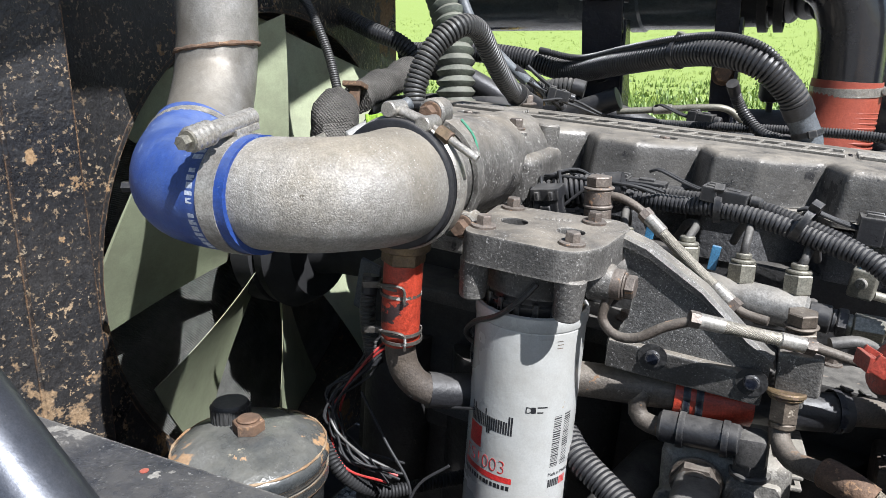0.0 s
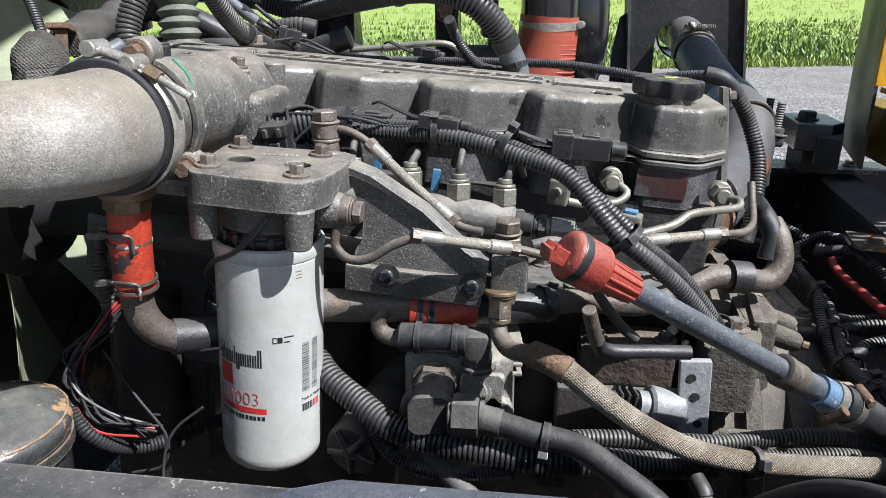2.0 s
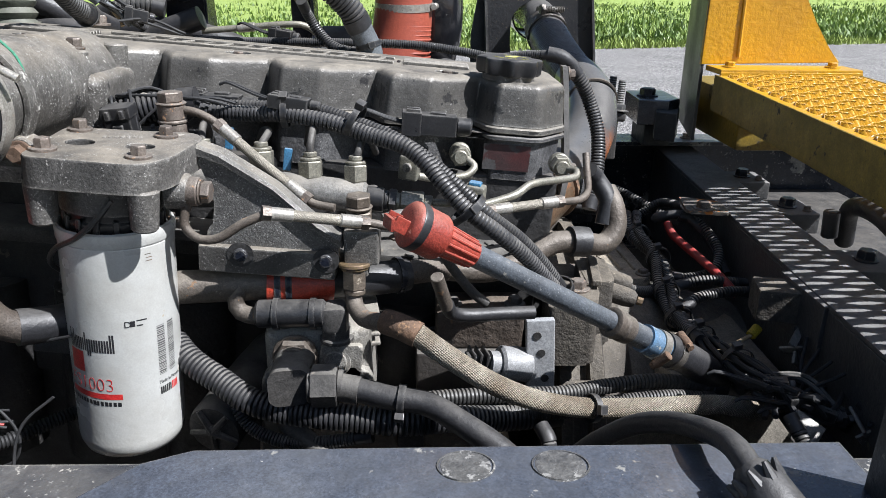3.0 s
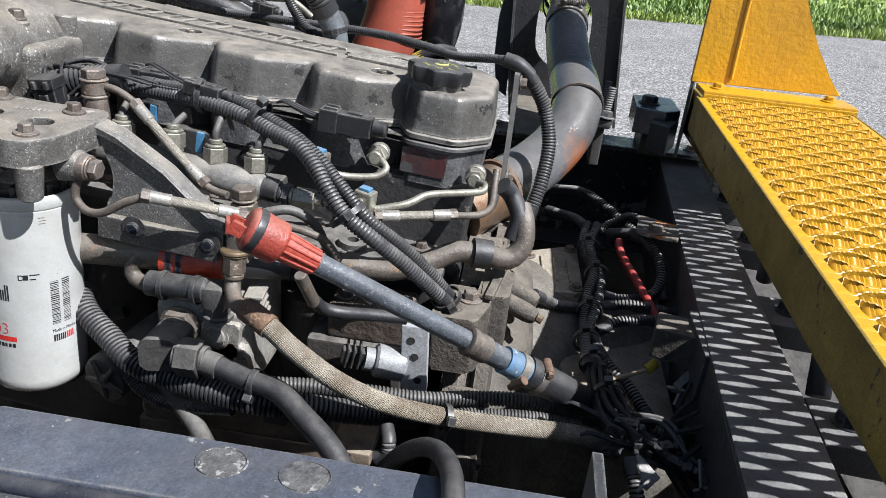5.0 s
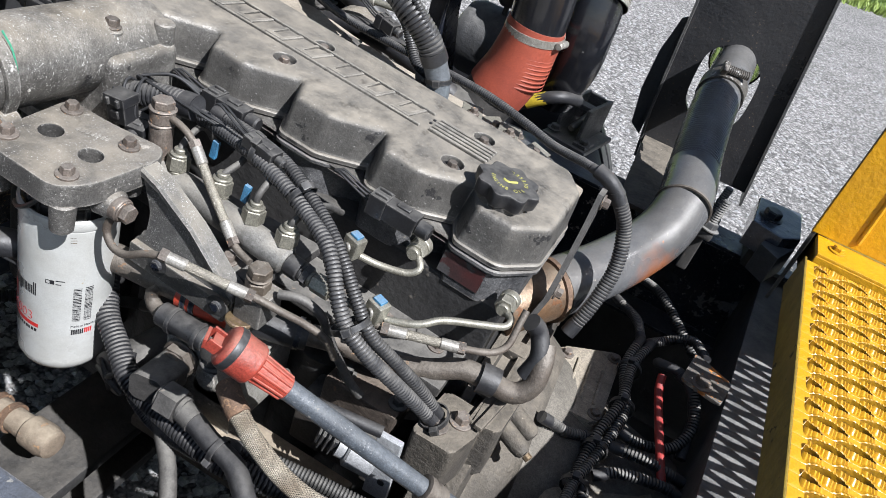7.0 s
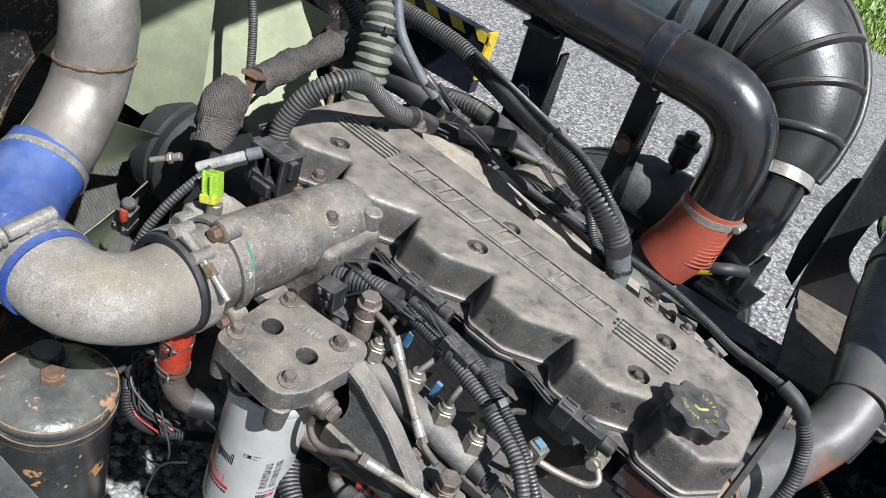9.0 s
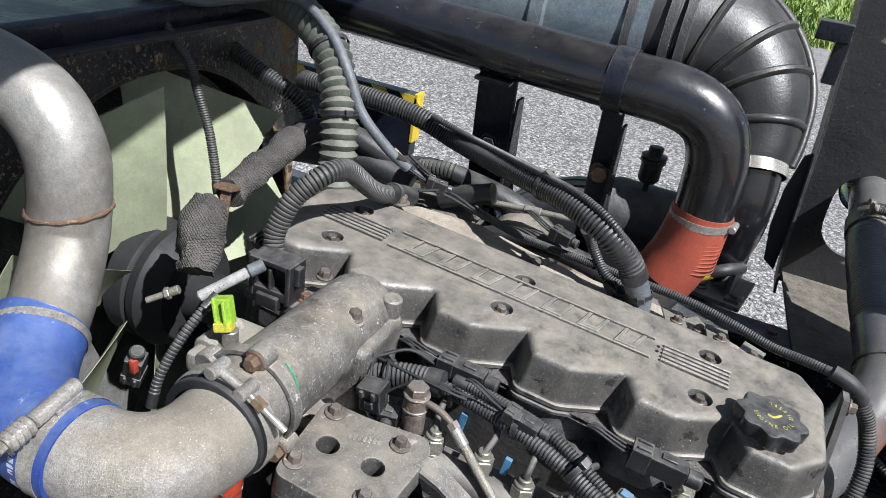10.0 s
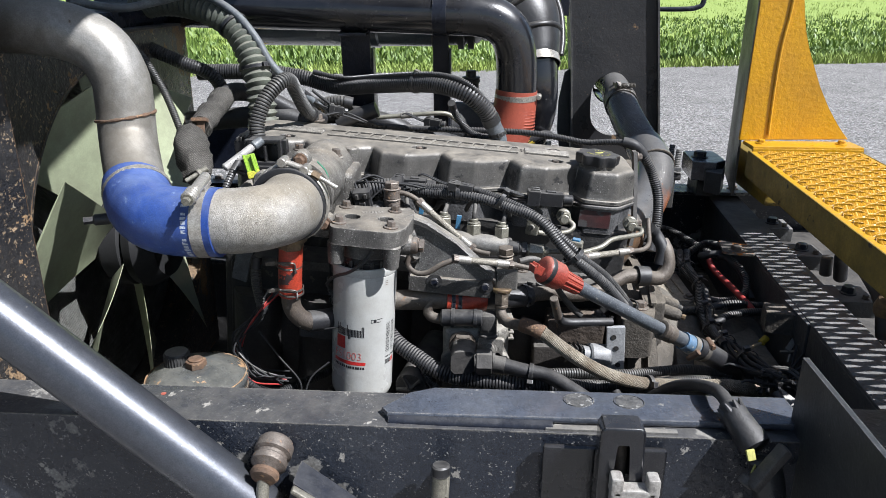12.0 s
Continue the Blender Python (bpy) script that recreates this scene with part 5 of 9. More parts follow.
t_clamp(coupler, (-0.266, -0.4713, 1.1855), (1, 0.03, 0), 0.0511, (0.0, -0.16, 1.0))
t_clamp(coupler, (-0.4085, -0.383, 1.2008), (0.50, -0.78, -0.38), 0.0511, (0, 1, -0.4), wide=0.010, screw=False)
bm = bmnew()
rod(bm, (-0.452, -0.395, 1.163), (-0.475, -0.405, 1.163), 0.009, seg=14, edge=0.002)
rod(bm, (-0.475, -0.405, 1.163), (-0.488, -0.411, 1.163), 0.006, seg=6)
part("rear_clamp_screw", bm, PLASTIC, coupler)
# a white maker's mark along the hose: plain bars
for k in range(17):
    a = radians(58 - 7 * k)
    bm = bmnew()
    m = Matrix.Translation((-0.2815, -0.4708 - 0.0511 * math.cos(a), 1.1853 + 0.0511 * math.sin(a))) @ spin(math.degrees(-a) + 0, 0, 0)
    block(bm, (0, 0, 0), (0.010 if k < 4 else (0.0065, 0.0080)[k % 2], 0.0010, (0.0050, 0.0036, 0.0044)[k % 3]), 0, m)
    if k not in (3, 9):
        part("marking_bar", bm, INKWHITE, coupler)

elbow = thing("intake_elbow", "rough cast aluminium intake elbow, pitted and dusty", "elbow")
EX = [(-0.285, -0.4715, 1.186), (-0.25, -0.4715, 1.187)] + [(-0.238 + 0.073 * math.sin(a), -0.3985 - 0.073 * math.cos(a), 1.188) for a in [radians(10 * k) for k in range(10)]] + [(-0.165, -0.385, 1.188)]
bm = bmnew()
sweep(bm, [Vector(p) for p in EX], lambda i: 0.0470 + 0.001 * min(1, i / 3) + 0.0035 * min(1, max(0, i - 7) / 4), 40)
part("casting", bm, ALU, elbow)
bm = bmnew()
lathe(bm, (-0.171, -0.378, 1.187), (0, 1, 0), [(-0.010, 0.050), (-0.010, 0.0575), (-0.0085, 0.0595), (-0.004, 0.0600), (-0.003, 0.0565), (0.0, 0.0565), (0.001, 0.0595), (0.004, 0.0595), (0.006, 0.056), (0.008, 0.051)], 48, caps=False)
part("seal_ring", bm, RUBBER, elbow, "black rubber sealing ring")
bm = bmnew()
lathe(bm, (-0.171, -0.378, 1.187), (0, 1, 0), [(0.001, 0.0605), (0.003, 0.0625), (0.018, 0.0625), (0.020, 0.0605)], 48, caps=False)
part("v_band", bm, STEEL, elbow, "steel v-band clamp")
bm = bmnew()
o = Vector((-0.156, -0.372, 1.248))
rod(bm, o + Vector((-0.020, 0.0, 0.006)), o + Vector((0.014, 0.0, -0.006)), 0.0055, seg=14, edge=0.001)
rod(bm, o + Vector((-0.020, -0.012, 0.006)), o + Vector((-0.020, 0.014, 0.006)), 0.0075, seg=14, edge=0.001)
rod(bm, o + Vector((0.014, -0.012, -0.006)), o + Vector((0.014, 0.014, -0.006)), 0.0075, seg=14, edge=0.001)
rod(bm, o + Vector((0.014, 0, -0.006)), o + Vector((0.062, 0.0, -0.034)), 0.0036, seg=12)
part("t_bolt", bm, STEEL, elbow)
bm = bmnew()
rod(bm, o + Vector((0.024, 0, -0.0118)), o + Vector((0.036, 0.0, -0.0188)), 0.0068, seg=6)
part("nut", bm, BRASS, elbow)

inlet = thing("manifold_inlet", "whitened cast aluminium manifold inlet with bolts", "manifold", ENG)
# the pipe runs across to the head: local frame of the engine
bm = bmnew()
pts = [Vector(p) for p in [(-0.170, -0.372, -0.027), (-0.170, -0.345, -0.027), (-0.169, -0.30, -0.027), (-0.167, -0.24, -0.028), (-0.166, -0.18, -0.030), (-0.165, -0.13, -0.031), (-0.165, -0.098, -0.032), (-0.165, -0.086, -0.033), (-0.165, -0.080, -0.034)]]
radii = [0.053, 0.0535, 0.0525, 0.0525, 0.0530, 0.0530, 0.0525, 0.047, 0.032]
sweep(bm, pts, lambda i: radii[i], 40)
part("pipe", bm, INLETCAST, inlet)
bm = bmnew()
lathe(bm, (-0.170, -0.322, -0.027), (0, 1, 0), [(-0.006, 0.055), (-0.006, 0.060), (0.008, 0.060), (0.008, 0.055)], 48, caps=False)
for dx, dz in ((0.008, 0.062), (0.050, -0.040), (-0.055, 0.022)):
    rod(bm, (-0.170 + dx, -0.334, -0.027 + dz), (-0.170 + dx, -0.312, -0.027 + dz), 0.014, seg=20, edge=0.002)
part("flange", bm, INLETCAST, inlet)
bm = bmnew()
block(bm, (-0.150, -0.140, -0.068), (0.098, 0.115, 0.105), 0.014, seg=3)
prism(bm, [(-0.215, -0.235), (-0.088, -0.235), (-0.088, -0.10), (-0.215, -0.10)], (0, 0, -0.13), (1, 0, 0), (0, 1, 0), 0.02, 0.005)
rod(bm, (-0.137, -0.169, -0.04), (-0.137, -0.169, 0.008), 0.0135, seg=20, edge=0.002)
rod(bm, (-0.121, -0.098, -0.04), (-0.121, -0.098, 0.010), 0.0135, seg=20, edge=0.002)
part("base", bm, INLETCAST, inlet)
for p, ax, mt in (((-0.137, -0.169, 0.008), (0, 0, 1), BOLT), ((-0.162, -0.334, 0.035), (0, -1, 0), RUST), ((-0.120, -0.334, -0.067), (0, -1, 0), RUST), ((-0.222, -0.10, -0.005), (0, 0, 1), BOLT)):
    b = bmnew()
    bolt(b, p, ax, 0.0085, 0.009, 1.3)
    part("bolt", b, mt, inlet)
bm = bmnew()
hose(bm, [(-0.140, -0.3125, 0.030), (-0.125, -0.3125, 0.015), (-0.117, -0.3125, -0.01), (-0.116, -0.3125, -0.03)], 0.0012, 6, 0.004)
part("gasket_edge", bm, surface("green_gasket", (0.05, 0.25, 0.15), (0.04, 0.2, 0.12), 0.6), inlet, "sliver of green gasket")

# ---- fuel filter head, bracket, filter ----
head = thing("filter_head", "grey cast fuel filter head bracket, dusty and white-flecked", "filter head", ENG)


def holed_plate(bm, plan, holes, z0, z1):
    """A plate with round holes through it."""
    edges = []
    loops = [plan] + [[(x + r * math.cos(2 * math.pi * k / 24), y + r * math.sin(2 * math.pi * k / 24)) for k in range(24)] for x, y, r in holes]
    for loop in loops:
        vs = [bm.verts.new((x, y, z0)) for x, y in loop]
        edges += [bm.edges.new((a, b)) for a, b in zip(vs, vs[1:] + vs[:1])]
    bmesh.ops.triangle_fill(bm, use_beauty=True, edges=edges)
    for f in list(bm.faces):
        c = f.calc_center_median()
        if any((c.x - x) ** 2 + (c.y - y) ** 2 < (r * 0.9) ** 2 for x, y, r in holes) and all(min((v.co.x - x) ** 2 + (v.co.y - y) ** 2 for x, y, r in holes) < (max(h[2] for h in holes) * 1.05) ** 2 for v in f.verts):
            bm.faces.remove(f)
    got = bmesh.ops.extrude_face_region(bm, geom=list(bm.faces))
    bmesh.ops.translate(bm, verts=[v for v in got["geom"] if isinstance(v, bmesh.types.BMVert)], vec=(0, 0, z1 - z0))
    bmesh.ops.recalc_face_normals(bm, faces=bm.faces)
    rim = [e for e in bm.edges if all(abs(v.co.z - z1) < 1e-6 for v in e.verts) and any(abs(f.normal.z) < 0.5 for f in e.link_faces)]
    bmesh.ops.bevel(bm, geom=rim, offset=0.003, segments=2, affect="EDGES", profile=0.5)


bm = bmnew()
holed_plate(bm, rounded([(-0.107, -0.368), (-0.003, -0.368), (0.016, -0.335), (0.022, -0.245), (0.008, -0.222), (-0.06, -0.236), (-0.120, -0.240)], 0.016), [(-0.080, -0.301, 0.0125), (-0.024, -0.299, 0.0125)], -0.090, -0.0605)
part("top_plate", bm, HEADCAST, head)
for x, y, z in ((-0.097, -0.350, -0.128), (-0.005, -0.350, -0.128), (-0.005, -0.255, -0.12), (-0.10, -0.255, -0.12)):
    bm = bmnew()
    rod(bm, (x, y, z), (x, y, -0.088), 0.0125, 0.0145, seg=18, edge=0.002)
    part("boss", bm, HEADCAST, head)
bm = bmnew()
lathe(bm, (-0.055, -0.292, -0.122), (0, 0, 1), [(0, 0.044), (0, 0.050), (0.034, 0.050), (0.034, 0.0425), (0, 0.044)], 32, caps=False)
part("mounting_spigot", bm, HEADCAST, head)
bm = bmnew()
rod(bm, (0.0, -0.302, -0.101), (0.024, -0.302, -0.101), 0.020, 0.017, seg=20, edge=0.003)
part("side_port", bm, HEADCAST, head)
for p in ((-0.095, -0.343, -0.0605), (-0.010, -0.343, -0.0605), (-0.014, -0.2545, -0.0605), (-0.099, -0.256, -0.0605)):
    b = bmnew()
    bolt(b, p, (0, 0, 1), 0.0075, 0.0085, 1.6)
    part("bolt", b, BOLT, head)
# raised cast number, too worn to read: small bars
for k in range(7):
    bm = bmnew()
    block(bm, (-0.067 + 0.0052 * k, -0.276 + 0.002 * k, -0.0602), (0.0034, 0.008, 0.0012), 0.0004, spin(0, 0, 12), seg=1)
    part("cast_mark", bm, HEADCAST, head)
bm = bmnew()
prism(bm, rounded([(0.004, -0.066), (0.030, -0.064), (0.058, -0.078), (0.098, -0.100), (0.146, -0.138), (0.168, -0.150), (0.168, -0.190), (0.020, -0.192), (0.016, -0.172), (0.034, -0.155), (0.036, -0.12), (0.022, -0.085)], 0.008), (0, -0.253, 0), (1, 0, 0), (0, 0, 1), 0.011, 0.003)
part("arm_web", bm, WEBCAST, head, "grey speckled web of the bracket arm")
bm = bmnew()
rim = [(-0.006, -0.063), (0.022, -0.0625), (0.044, -0.069), (0.062, -0.079), (0.100, -0.100), (0.146, -0.137), (0.170, -0.150)]
loops = [[(x - 0.002, -0.2715, z - 0.003), (x, -0.2685, z), (x, -0.247, z), (x + 0.004, -0.244, z - 0.007), (x + 0.002, -0.252, z - 0.012), (x + 0.002, -0.270, z - 0.012)] for x, z in rim]
rings(bm, loops)
part("arm_rim", bm, WEBCAST, head)
bm = bmnew()
block(bm, (0.093, -0.262, -0.184), (0.146, 0.022, 0.030), 0.003)
part("foot", bm, HEADCAST, head)
for x in (0.065, 0.155):
    b = bmnew()
    lathe(b, (x, -0.2735, -0.176), (0, -1, 0), [(0, 0.0140), (0.0006, 0.0140), (0.0006, 0.0130)], 24)
    part("bolt_hole", b, BLOCK, head)
    b = bmnew()
    bolt(b, (x, -0.2742, -0.176), (0, -1, 0), 0.0068, 0.002, 1.1)
    part("bolt", b, BLACKPAINT, head)

filt = thing("fuel_filter", "white spin-on fuel filter with red and black label", "filter", ENG)
FC = Vector((-0.057, -0.288, 0))
LEAN = Vector((-0.02, 0.0, 1.0))
bm = bmnew()
R = 0.0553
lathe(bm, FC + Vector((0.0055, 0, -0.399)), LEAN, [(0, 0.036), (0.001, 0.043), (0.006, 0.051), (0.014, R - 0.001), (0.022, R), (0.242, R), (0.2435, R - 0.0008), (0.246, R + 0.0012), (0.254, R + 0.0016), (0.258, R + 0.0006), (0.2595, R - 0.002), (0.257, R - 0.004), (0.252, R - 0.005), (0.251, 0.043)], 64)
canister = part("canister", bm, WHITE, filt)
bm = bmnew()
crust = [FC + Vector((0.0005 + (R - 0.0035) * math.cos(a), (R - 0.0035) * math.sin(a), -0.1445 + 0.0012 * math.sin(5 * a))) for a in [radians(-150 + 3 * k) for k in range(72)]]
sweep(bm, crust, lambda i: 0.0022 + 0.0012 * math.sin(i * 0.7) * math.sin(i * 0.23), 8)
part("residue", bm, surface("tan_fuel_residue", (0.40, 0.31, 0.17), (0.24, 0.16, 0.08), 0.4, 0.0, 60, bump=((200, 0.5),)), filt, "tan dried fuel on the rim")
bm = bmnew()
lathe(bm, FC + Vector((0, 0, -0.158)), LEAN, [(0, 0.044), (0.016, 0.0460), (0.024, 0.0460), (0.026, 0.043), (0.036, 0.043), (0.040, 0.046), (0.050, 0.0435)], 40)
part("collar", bm, PLASTIC, filt, "black ribbed filter collar with white residue")
for k in range(16):
    a = 2 * math.pi * k / 16
    bm = bmnew()
    block(bm, FC + Vector((0.0462 * math.cos(a), 0.0462 * math.sin(a), -0.138)), (0.004, 0.006, 0.018), 0.001, spin(0, 0, math.degrees(a)), seg=1)
    part("rib", bm, PLASTIC, filt)


def on_filter(angle, z, r=0.0556):
    """A pose on the canister's skin: x to the right round it, y up, angle in degrees from the front."""
    a = radians(angle)
    return Matrix.Translation((FC.x + 0.0055 - 0.02 * (z + 0.405) + r * math.sin(a), FC.y - r * math.cos(a), z)) @ spin(90, 0, angle)


def bar_on_filter(angle0, angle1, z0, z1, material, name):
    bm = bmnew()
    n = max(2, int(abs(angle1 - angle0) / 4))
    r = 0.0555
    rows = []
    for z in (z0, z1):
        rows.append([on_filter(angle0 + (angle1 - angle0) * k / n, z, r).translation for k in range(n + 1)])
    for k in range(n):
        bm.faces.new([bm.verts.new(p) for p in (rows[0][k], rows[0][k + 1], rows[1][k + 1], rows[1][k])])
    bmesh.ops.remove_doubles(bm, verts=bm.verts, dist=1e-6)
    part(name, bm, material, canister)


# maker's name as dark bars, red square beneath, number, red stripe, bar codes
for k in range(20):
    a = -44 + 2.75 * k
    tall = 0.0205 if k in (0, 2, 8, 18, 19) else 0.0140
    bar_on_filter(a, a + 1.9, -0.2655 - (0.005 if k in (9, 10) else 0.0), -0.2655 + tall, LABELBLACK, "name_bar")
bar_on_filter(-45, -25, -0.291, -0.2675, LABELRED, "red_square")


def round_filter(text, size, angle, z, material, name, stretch=1.0, thin=0.0):
    """A line of letters bent round the canister, starting at the angle."""
    ob = writing(text, size, FLAT, material, canister, name, 0.0001, "LEFT", stretch, thin)
    for v in ob.data.vertices:
        v.co = on_filter(angle + math.degrees(v.co.x / 0.0556), z + v.co.y, 0.0556 + v.co.z).translation


round_filter("FS1003", 0.0215, -50, -0.310, LABELRED, "number", 0.88, 0.0006)
bar_on_filter(-51, 14, -0.3195, -0.3130, LABELRED, "red_stripe")
for k in range(14):
    a = -50 + 4.5 * k
    bar_on_filter(a, a + (3.2, 3.6, 2.8)[k % 3], -0.3275, -0.3225, LABELBLACK, "part_number_bar")
round_filter("D", 0.0095, 21, -0.2375, LABELBLACK, "letter")
bar_on_filter(27, 32, -0.2375, -0.231, LABELBLACK, "mark_bar")
bar_on_filter(33.5, 44, -0.232, -0.2305, LABELBLACK, "mark_bar")
bar_on_filter(33.5, 40, -0.2375, -0.236, LABELBLACK, "mark_bar")
for col, top in ((54, -0.243), (68, -0.2425)):
    z = top
    r2 = random.Random(col)
    while z > top - 0.057:
        h = r2.choice((0.0006, 0.0009, 0.0016))
        bar_on_filter(col, col + 10, z - h, z, LABELBLACK, "code_bar")
        z -= h + r2.choice((0.0008, 0.0012))
round_filter("Made in Mexico", 0.0058, 53, -0.3105, LABELBLACK, "small_print", 0.8)
for k in range(6):
    bar_on_filter(54 + 2.6 * k, 56.0 + 2.6 * k, -0.3235, -0.3145, LABELBLACK, "trade_bar")
for k in range(4):
    bar_on_filter(70 + 2.6 * k, 72 + 2.6 * k, -0.3235, -0.3145, LABELRED, "trade_bar")
for a0, z0 in ((47, -0.162), (48, -0.1655), (47.5, -0.169)):
    bar_on_filter(a0, a0 + 7, z0 - 0.0008, z0, RUSTPIPE, "stain")


# ---- hoses, looms, pipes ----
def loom(label, pts, r, material=LOOM, pitch=0.0, group="wiring looms", name="wiring_loom", depth=0.20):
    """A corrugated wiring loom, a thing of its own."""
    t = thing(name, label, "wiring loom", group=group)
    bm = bmnew()
    conduit(bm, pts, r, pitch or max(0.0032, r * 0.50), 14, depth)
    part("conduit", bm, material, t, smooth=32)
    line = spline(pts, 0.004)
    for end in (line[:6], line[-6:]):
        bm = bmnew()
        sweep(bm, end, r * 1.04, 14)
        part("tape", bm, RUBBER, t, "black tape wrapped round the end")
    return t


def pipe(name, label, pts, r, material, category="pipe", seg=14, m=FLAT):
    bm = bmnew()
    hose(bm, pts, r, seg, max(0.004, r * 0.5))
    return solid(name, bm, material, label, category, m)


def tie(p, axis, r, at, parent=None):
    """Black cable tie round a loom, its square head standing off."""
    t = thing("cable_tie", "black plastic cable tie round a loom", "cable tie", group="cable ties")
    p, w, at = Vector(p), Vector(axis).normalized(), Vector(at).normalized()
    bm = bmnew()
    band(bm, p, w, r, 0.0075, 0.0016, 24)
    part("strap", bm, PLASTIC, t)
    bm = bmnew()
    at = (at - w * at.dot(w)).normalized()
    block(bm, p + at * (r + 0.004), (0.011, 0.010, 0.008), 0.001, Matrix((w.cross(at), w, at)).transposed().to_4x4())
    part("lock", bm, PLASTIC, t)
    return t


def hexes(bm, p, axis, steps):
    """Stacked hexagons and rounds along an axis: (length, radius, sides)."""
    p, w = Vector(p), Vector(axis).normalized()
    for length, r, sides in steps:
        rod(bm, p, p + w * length, r, seg=sides, edge=min(0.0012, r * 0.15))
        p = p + w * length
    return bm


def wire(label, pts, r, material, name="wire"):
    bm = bmnew()
    hose(bm, pts, r, 7, 0.008)
    return solid(name, bm, WIREBLACK if material is PLASTIC else material, label, "wire", group="loose wires")


# looms along the fuel rail
A = [(-0.050, -0.138, 1.148), (0.0, -0.142, 1.147), (0.045, -0.150, 1.146), (0.090, -0.165, 1.148), (0.140, -0.178, 1.142), (0.182, -0.190, 1.131), (0.222, -0.207, 1.122), (0.246, -0.221, 1.107), (0.268, -0.236, 1.084), (0.293, -0.246, 1.059), (0.326, -0.242, 1.033), (0.361, -0.222, 0.998), (0.392, -0.196, 0.958), (0.414, -0.178, 0.930)]
B = [(-0.01, -0.122, 1.150), (0.056, -0.130, 1.150), (0.120, -0.148, 1.150), (0.172, -0.168, 1.138), (0.215, -0.186, 1.124), (0.250, -0.203, 1.105), (0.285, -0.219, 1.077), (0.316, -0.226, 1.049), (0.354, -0.211, 1.016), (0.386, -0.190, 0.978), (0.416, -0.170, 0.935)]
loom("grey-black corrugated wiring loom along the fuel rail", A, 0.0095)
loom("grey-black corrugated wiring loom beside its twin", B, 0.0085)
tie((0.293, -0.238, 1.058), (0.6, -0.1, -0.7), 0.0215, (0.3, -1, 0.4))
tie((0.168, -0.182, 1.145), (0.8, -0.2, -0.4), 0.018, (0, -0.3, 1))
tie((0.086, -0.156, 1.150), (1, 0, 0), 0.0165, (0, -0.5, 1))
tie((0.412, -0.176, 0.936), (0.4, 0.3, -0.8), 0.018, (0.3, -1, 0.2))
loom("fat black corrugated loom under the manifold inlet", [(-0.150, -0.185, 1.090), (-0.139, -0.180, 1.112), (-0.119, -0.172, 1.136), (-0.085, -0.160, 1.150), (-0.050, -0.152, 1.156), (-0.015, -0.150, 1.160)], 0.0165, LOOM, 0.0058)


def connector(label, p, direction, size, up=(0, 0, 1), wires=0):
    """Black two-piece plug: body, latch, collar, nose and wire tails."""
    t = thing("wiring_connector", label, "connector", group="wiring connectors")
    w = Vector(direction).normalized()
    up = (Vector(up) - w * Vector(up).dot(w)).normalized()
    m = Matrix((w, up.cross(w), up)).transposed().to_4x4()
    p = Vector(p)
    L, B, H = size
    bm = bmnew()
    block(bm, p, (L * 0.55, B, H), 0.0018, m)
    part("body", bm, PLASTIC, t)
    bm = bmnew()
    block(bm, p - w * L * 0.38, (L * 0.28, B * 1.12, H * 1.12), 0.0012, m)
    for s in (-1, 1):
        block(bm, p - w * L * 0.36 + up * H * 0.6 + m.to_3x3() @ Vector((0, s * B * 0.28, 0)), (L * 0.2, B * 0.16, H * 0.2), 0.0006, m, seg=1)
    part("plug", bm, PLASTIC, t)
    bm = bmnew()
    block(bm, p + up * H * 0.53, (L * 0.22, B * 0.4, H * 0.16), 0.0008, m, seg=1)
    part("latch", bm, PLASTIC, t)
    bm = bmnew()
    rod(bm, p + w * L * 0.27, p + w * L * 0.5, H * 0.42, seg=16, edge=0.002)
    part("nose", bm, PLASTIC, t)
    for k in range(wires):
        bm = bmnew()
        o = p - w * L * 0.5
        s = (k - (wires - 1) / 2) * B * 0.3
        side = m.to_3x3() @ Vector((0, 1, 0)) * s
        hose(bm, [o + side, o - w * 0.02 + side + up * 0.004, o - w * 0.05 + side * 0.8 + up * 0.012, o - w * 0.060 + side * 0.2 + up * 0.008], 0.0016, 7, 0.006)
        part("tail_wire", bm, WIREBLACK, t)
    return t


connector("black wiring connector in the cover valley", (0.000, -0.098, 1.148), (1, 0.0, -0.05), (0.082, 0.024, 0.025), wires=3)
connector("black wiring connector beside the rocker housing", (0.262, -0.094, 1.124), (1, 0.02, -0.08), (0.086, 0.024, 0.026), wires=3)
connector("black multi-way connector on the loom", (0.099, -0.160, 1.1605), (0.97, -0.12, -0.12), (0.058, 0.022, 0.014), wires=2)
connector("small black sensor connector below the loom", (-0.062, -0.195, 1.122), (0.2, -1, -0.2), (0.040, 0.026, 0.020))

# ---- fuel system ----
rail = thing("fuel_rail", "grey steel common fuel rail with line nuts", "fuel rail")
bm = bmnew()
rod(bm, (-0.045, -0.193, 1.084), (0.180, -0.201, 1.061), 0.0185, seg=28, edge=0.004)
part("tube", bm, RAILSTEEL, rail)
bm = bmnew()
hexes(bm, (0.180, -0.201, 1.060), (1, -0.04, -0.08), ((0.020, 0.0140, 24), (0.005, 0.0115, 24), (0.009, 0.0140, 6)))
part("sensor_body", bm, PLASTIC, rail, "dark blue-black sensor body")
bm = bmnew()
hexes(bm, (0.213, -0.2025, 1.057), (1, -0.04, -0.02), ((0.006, 0.010, 24), (0.026, 0.0125, 6), (0.01, 0.008, 16), (0.05, 0.0045, 10)))
part("end_nut", bm, ZINC, rail)
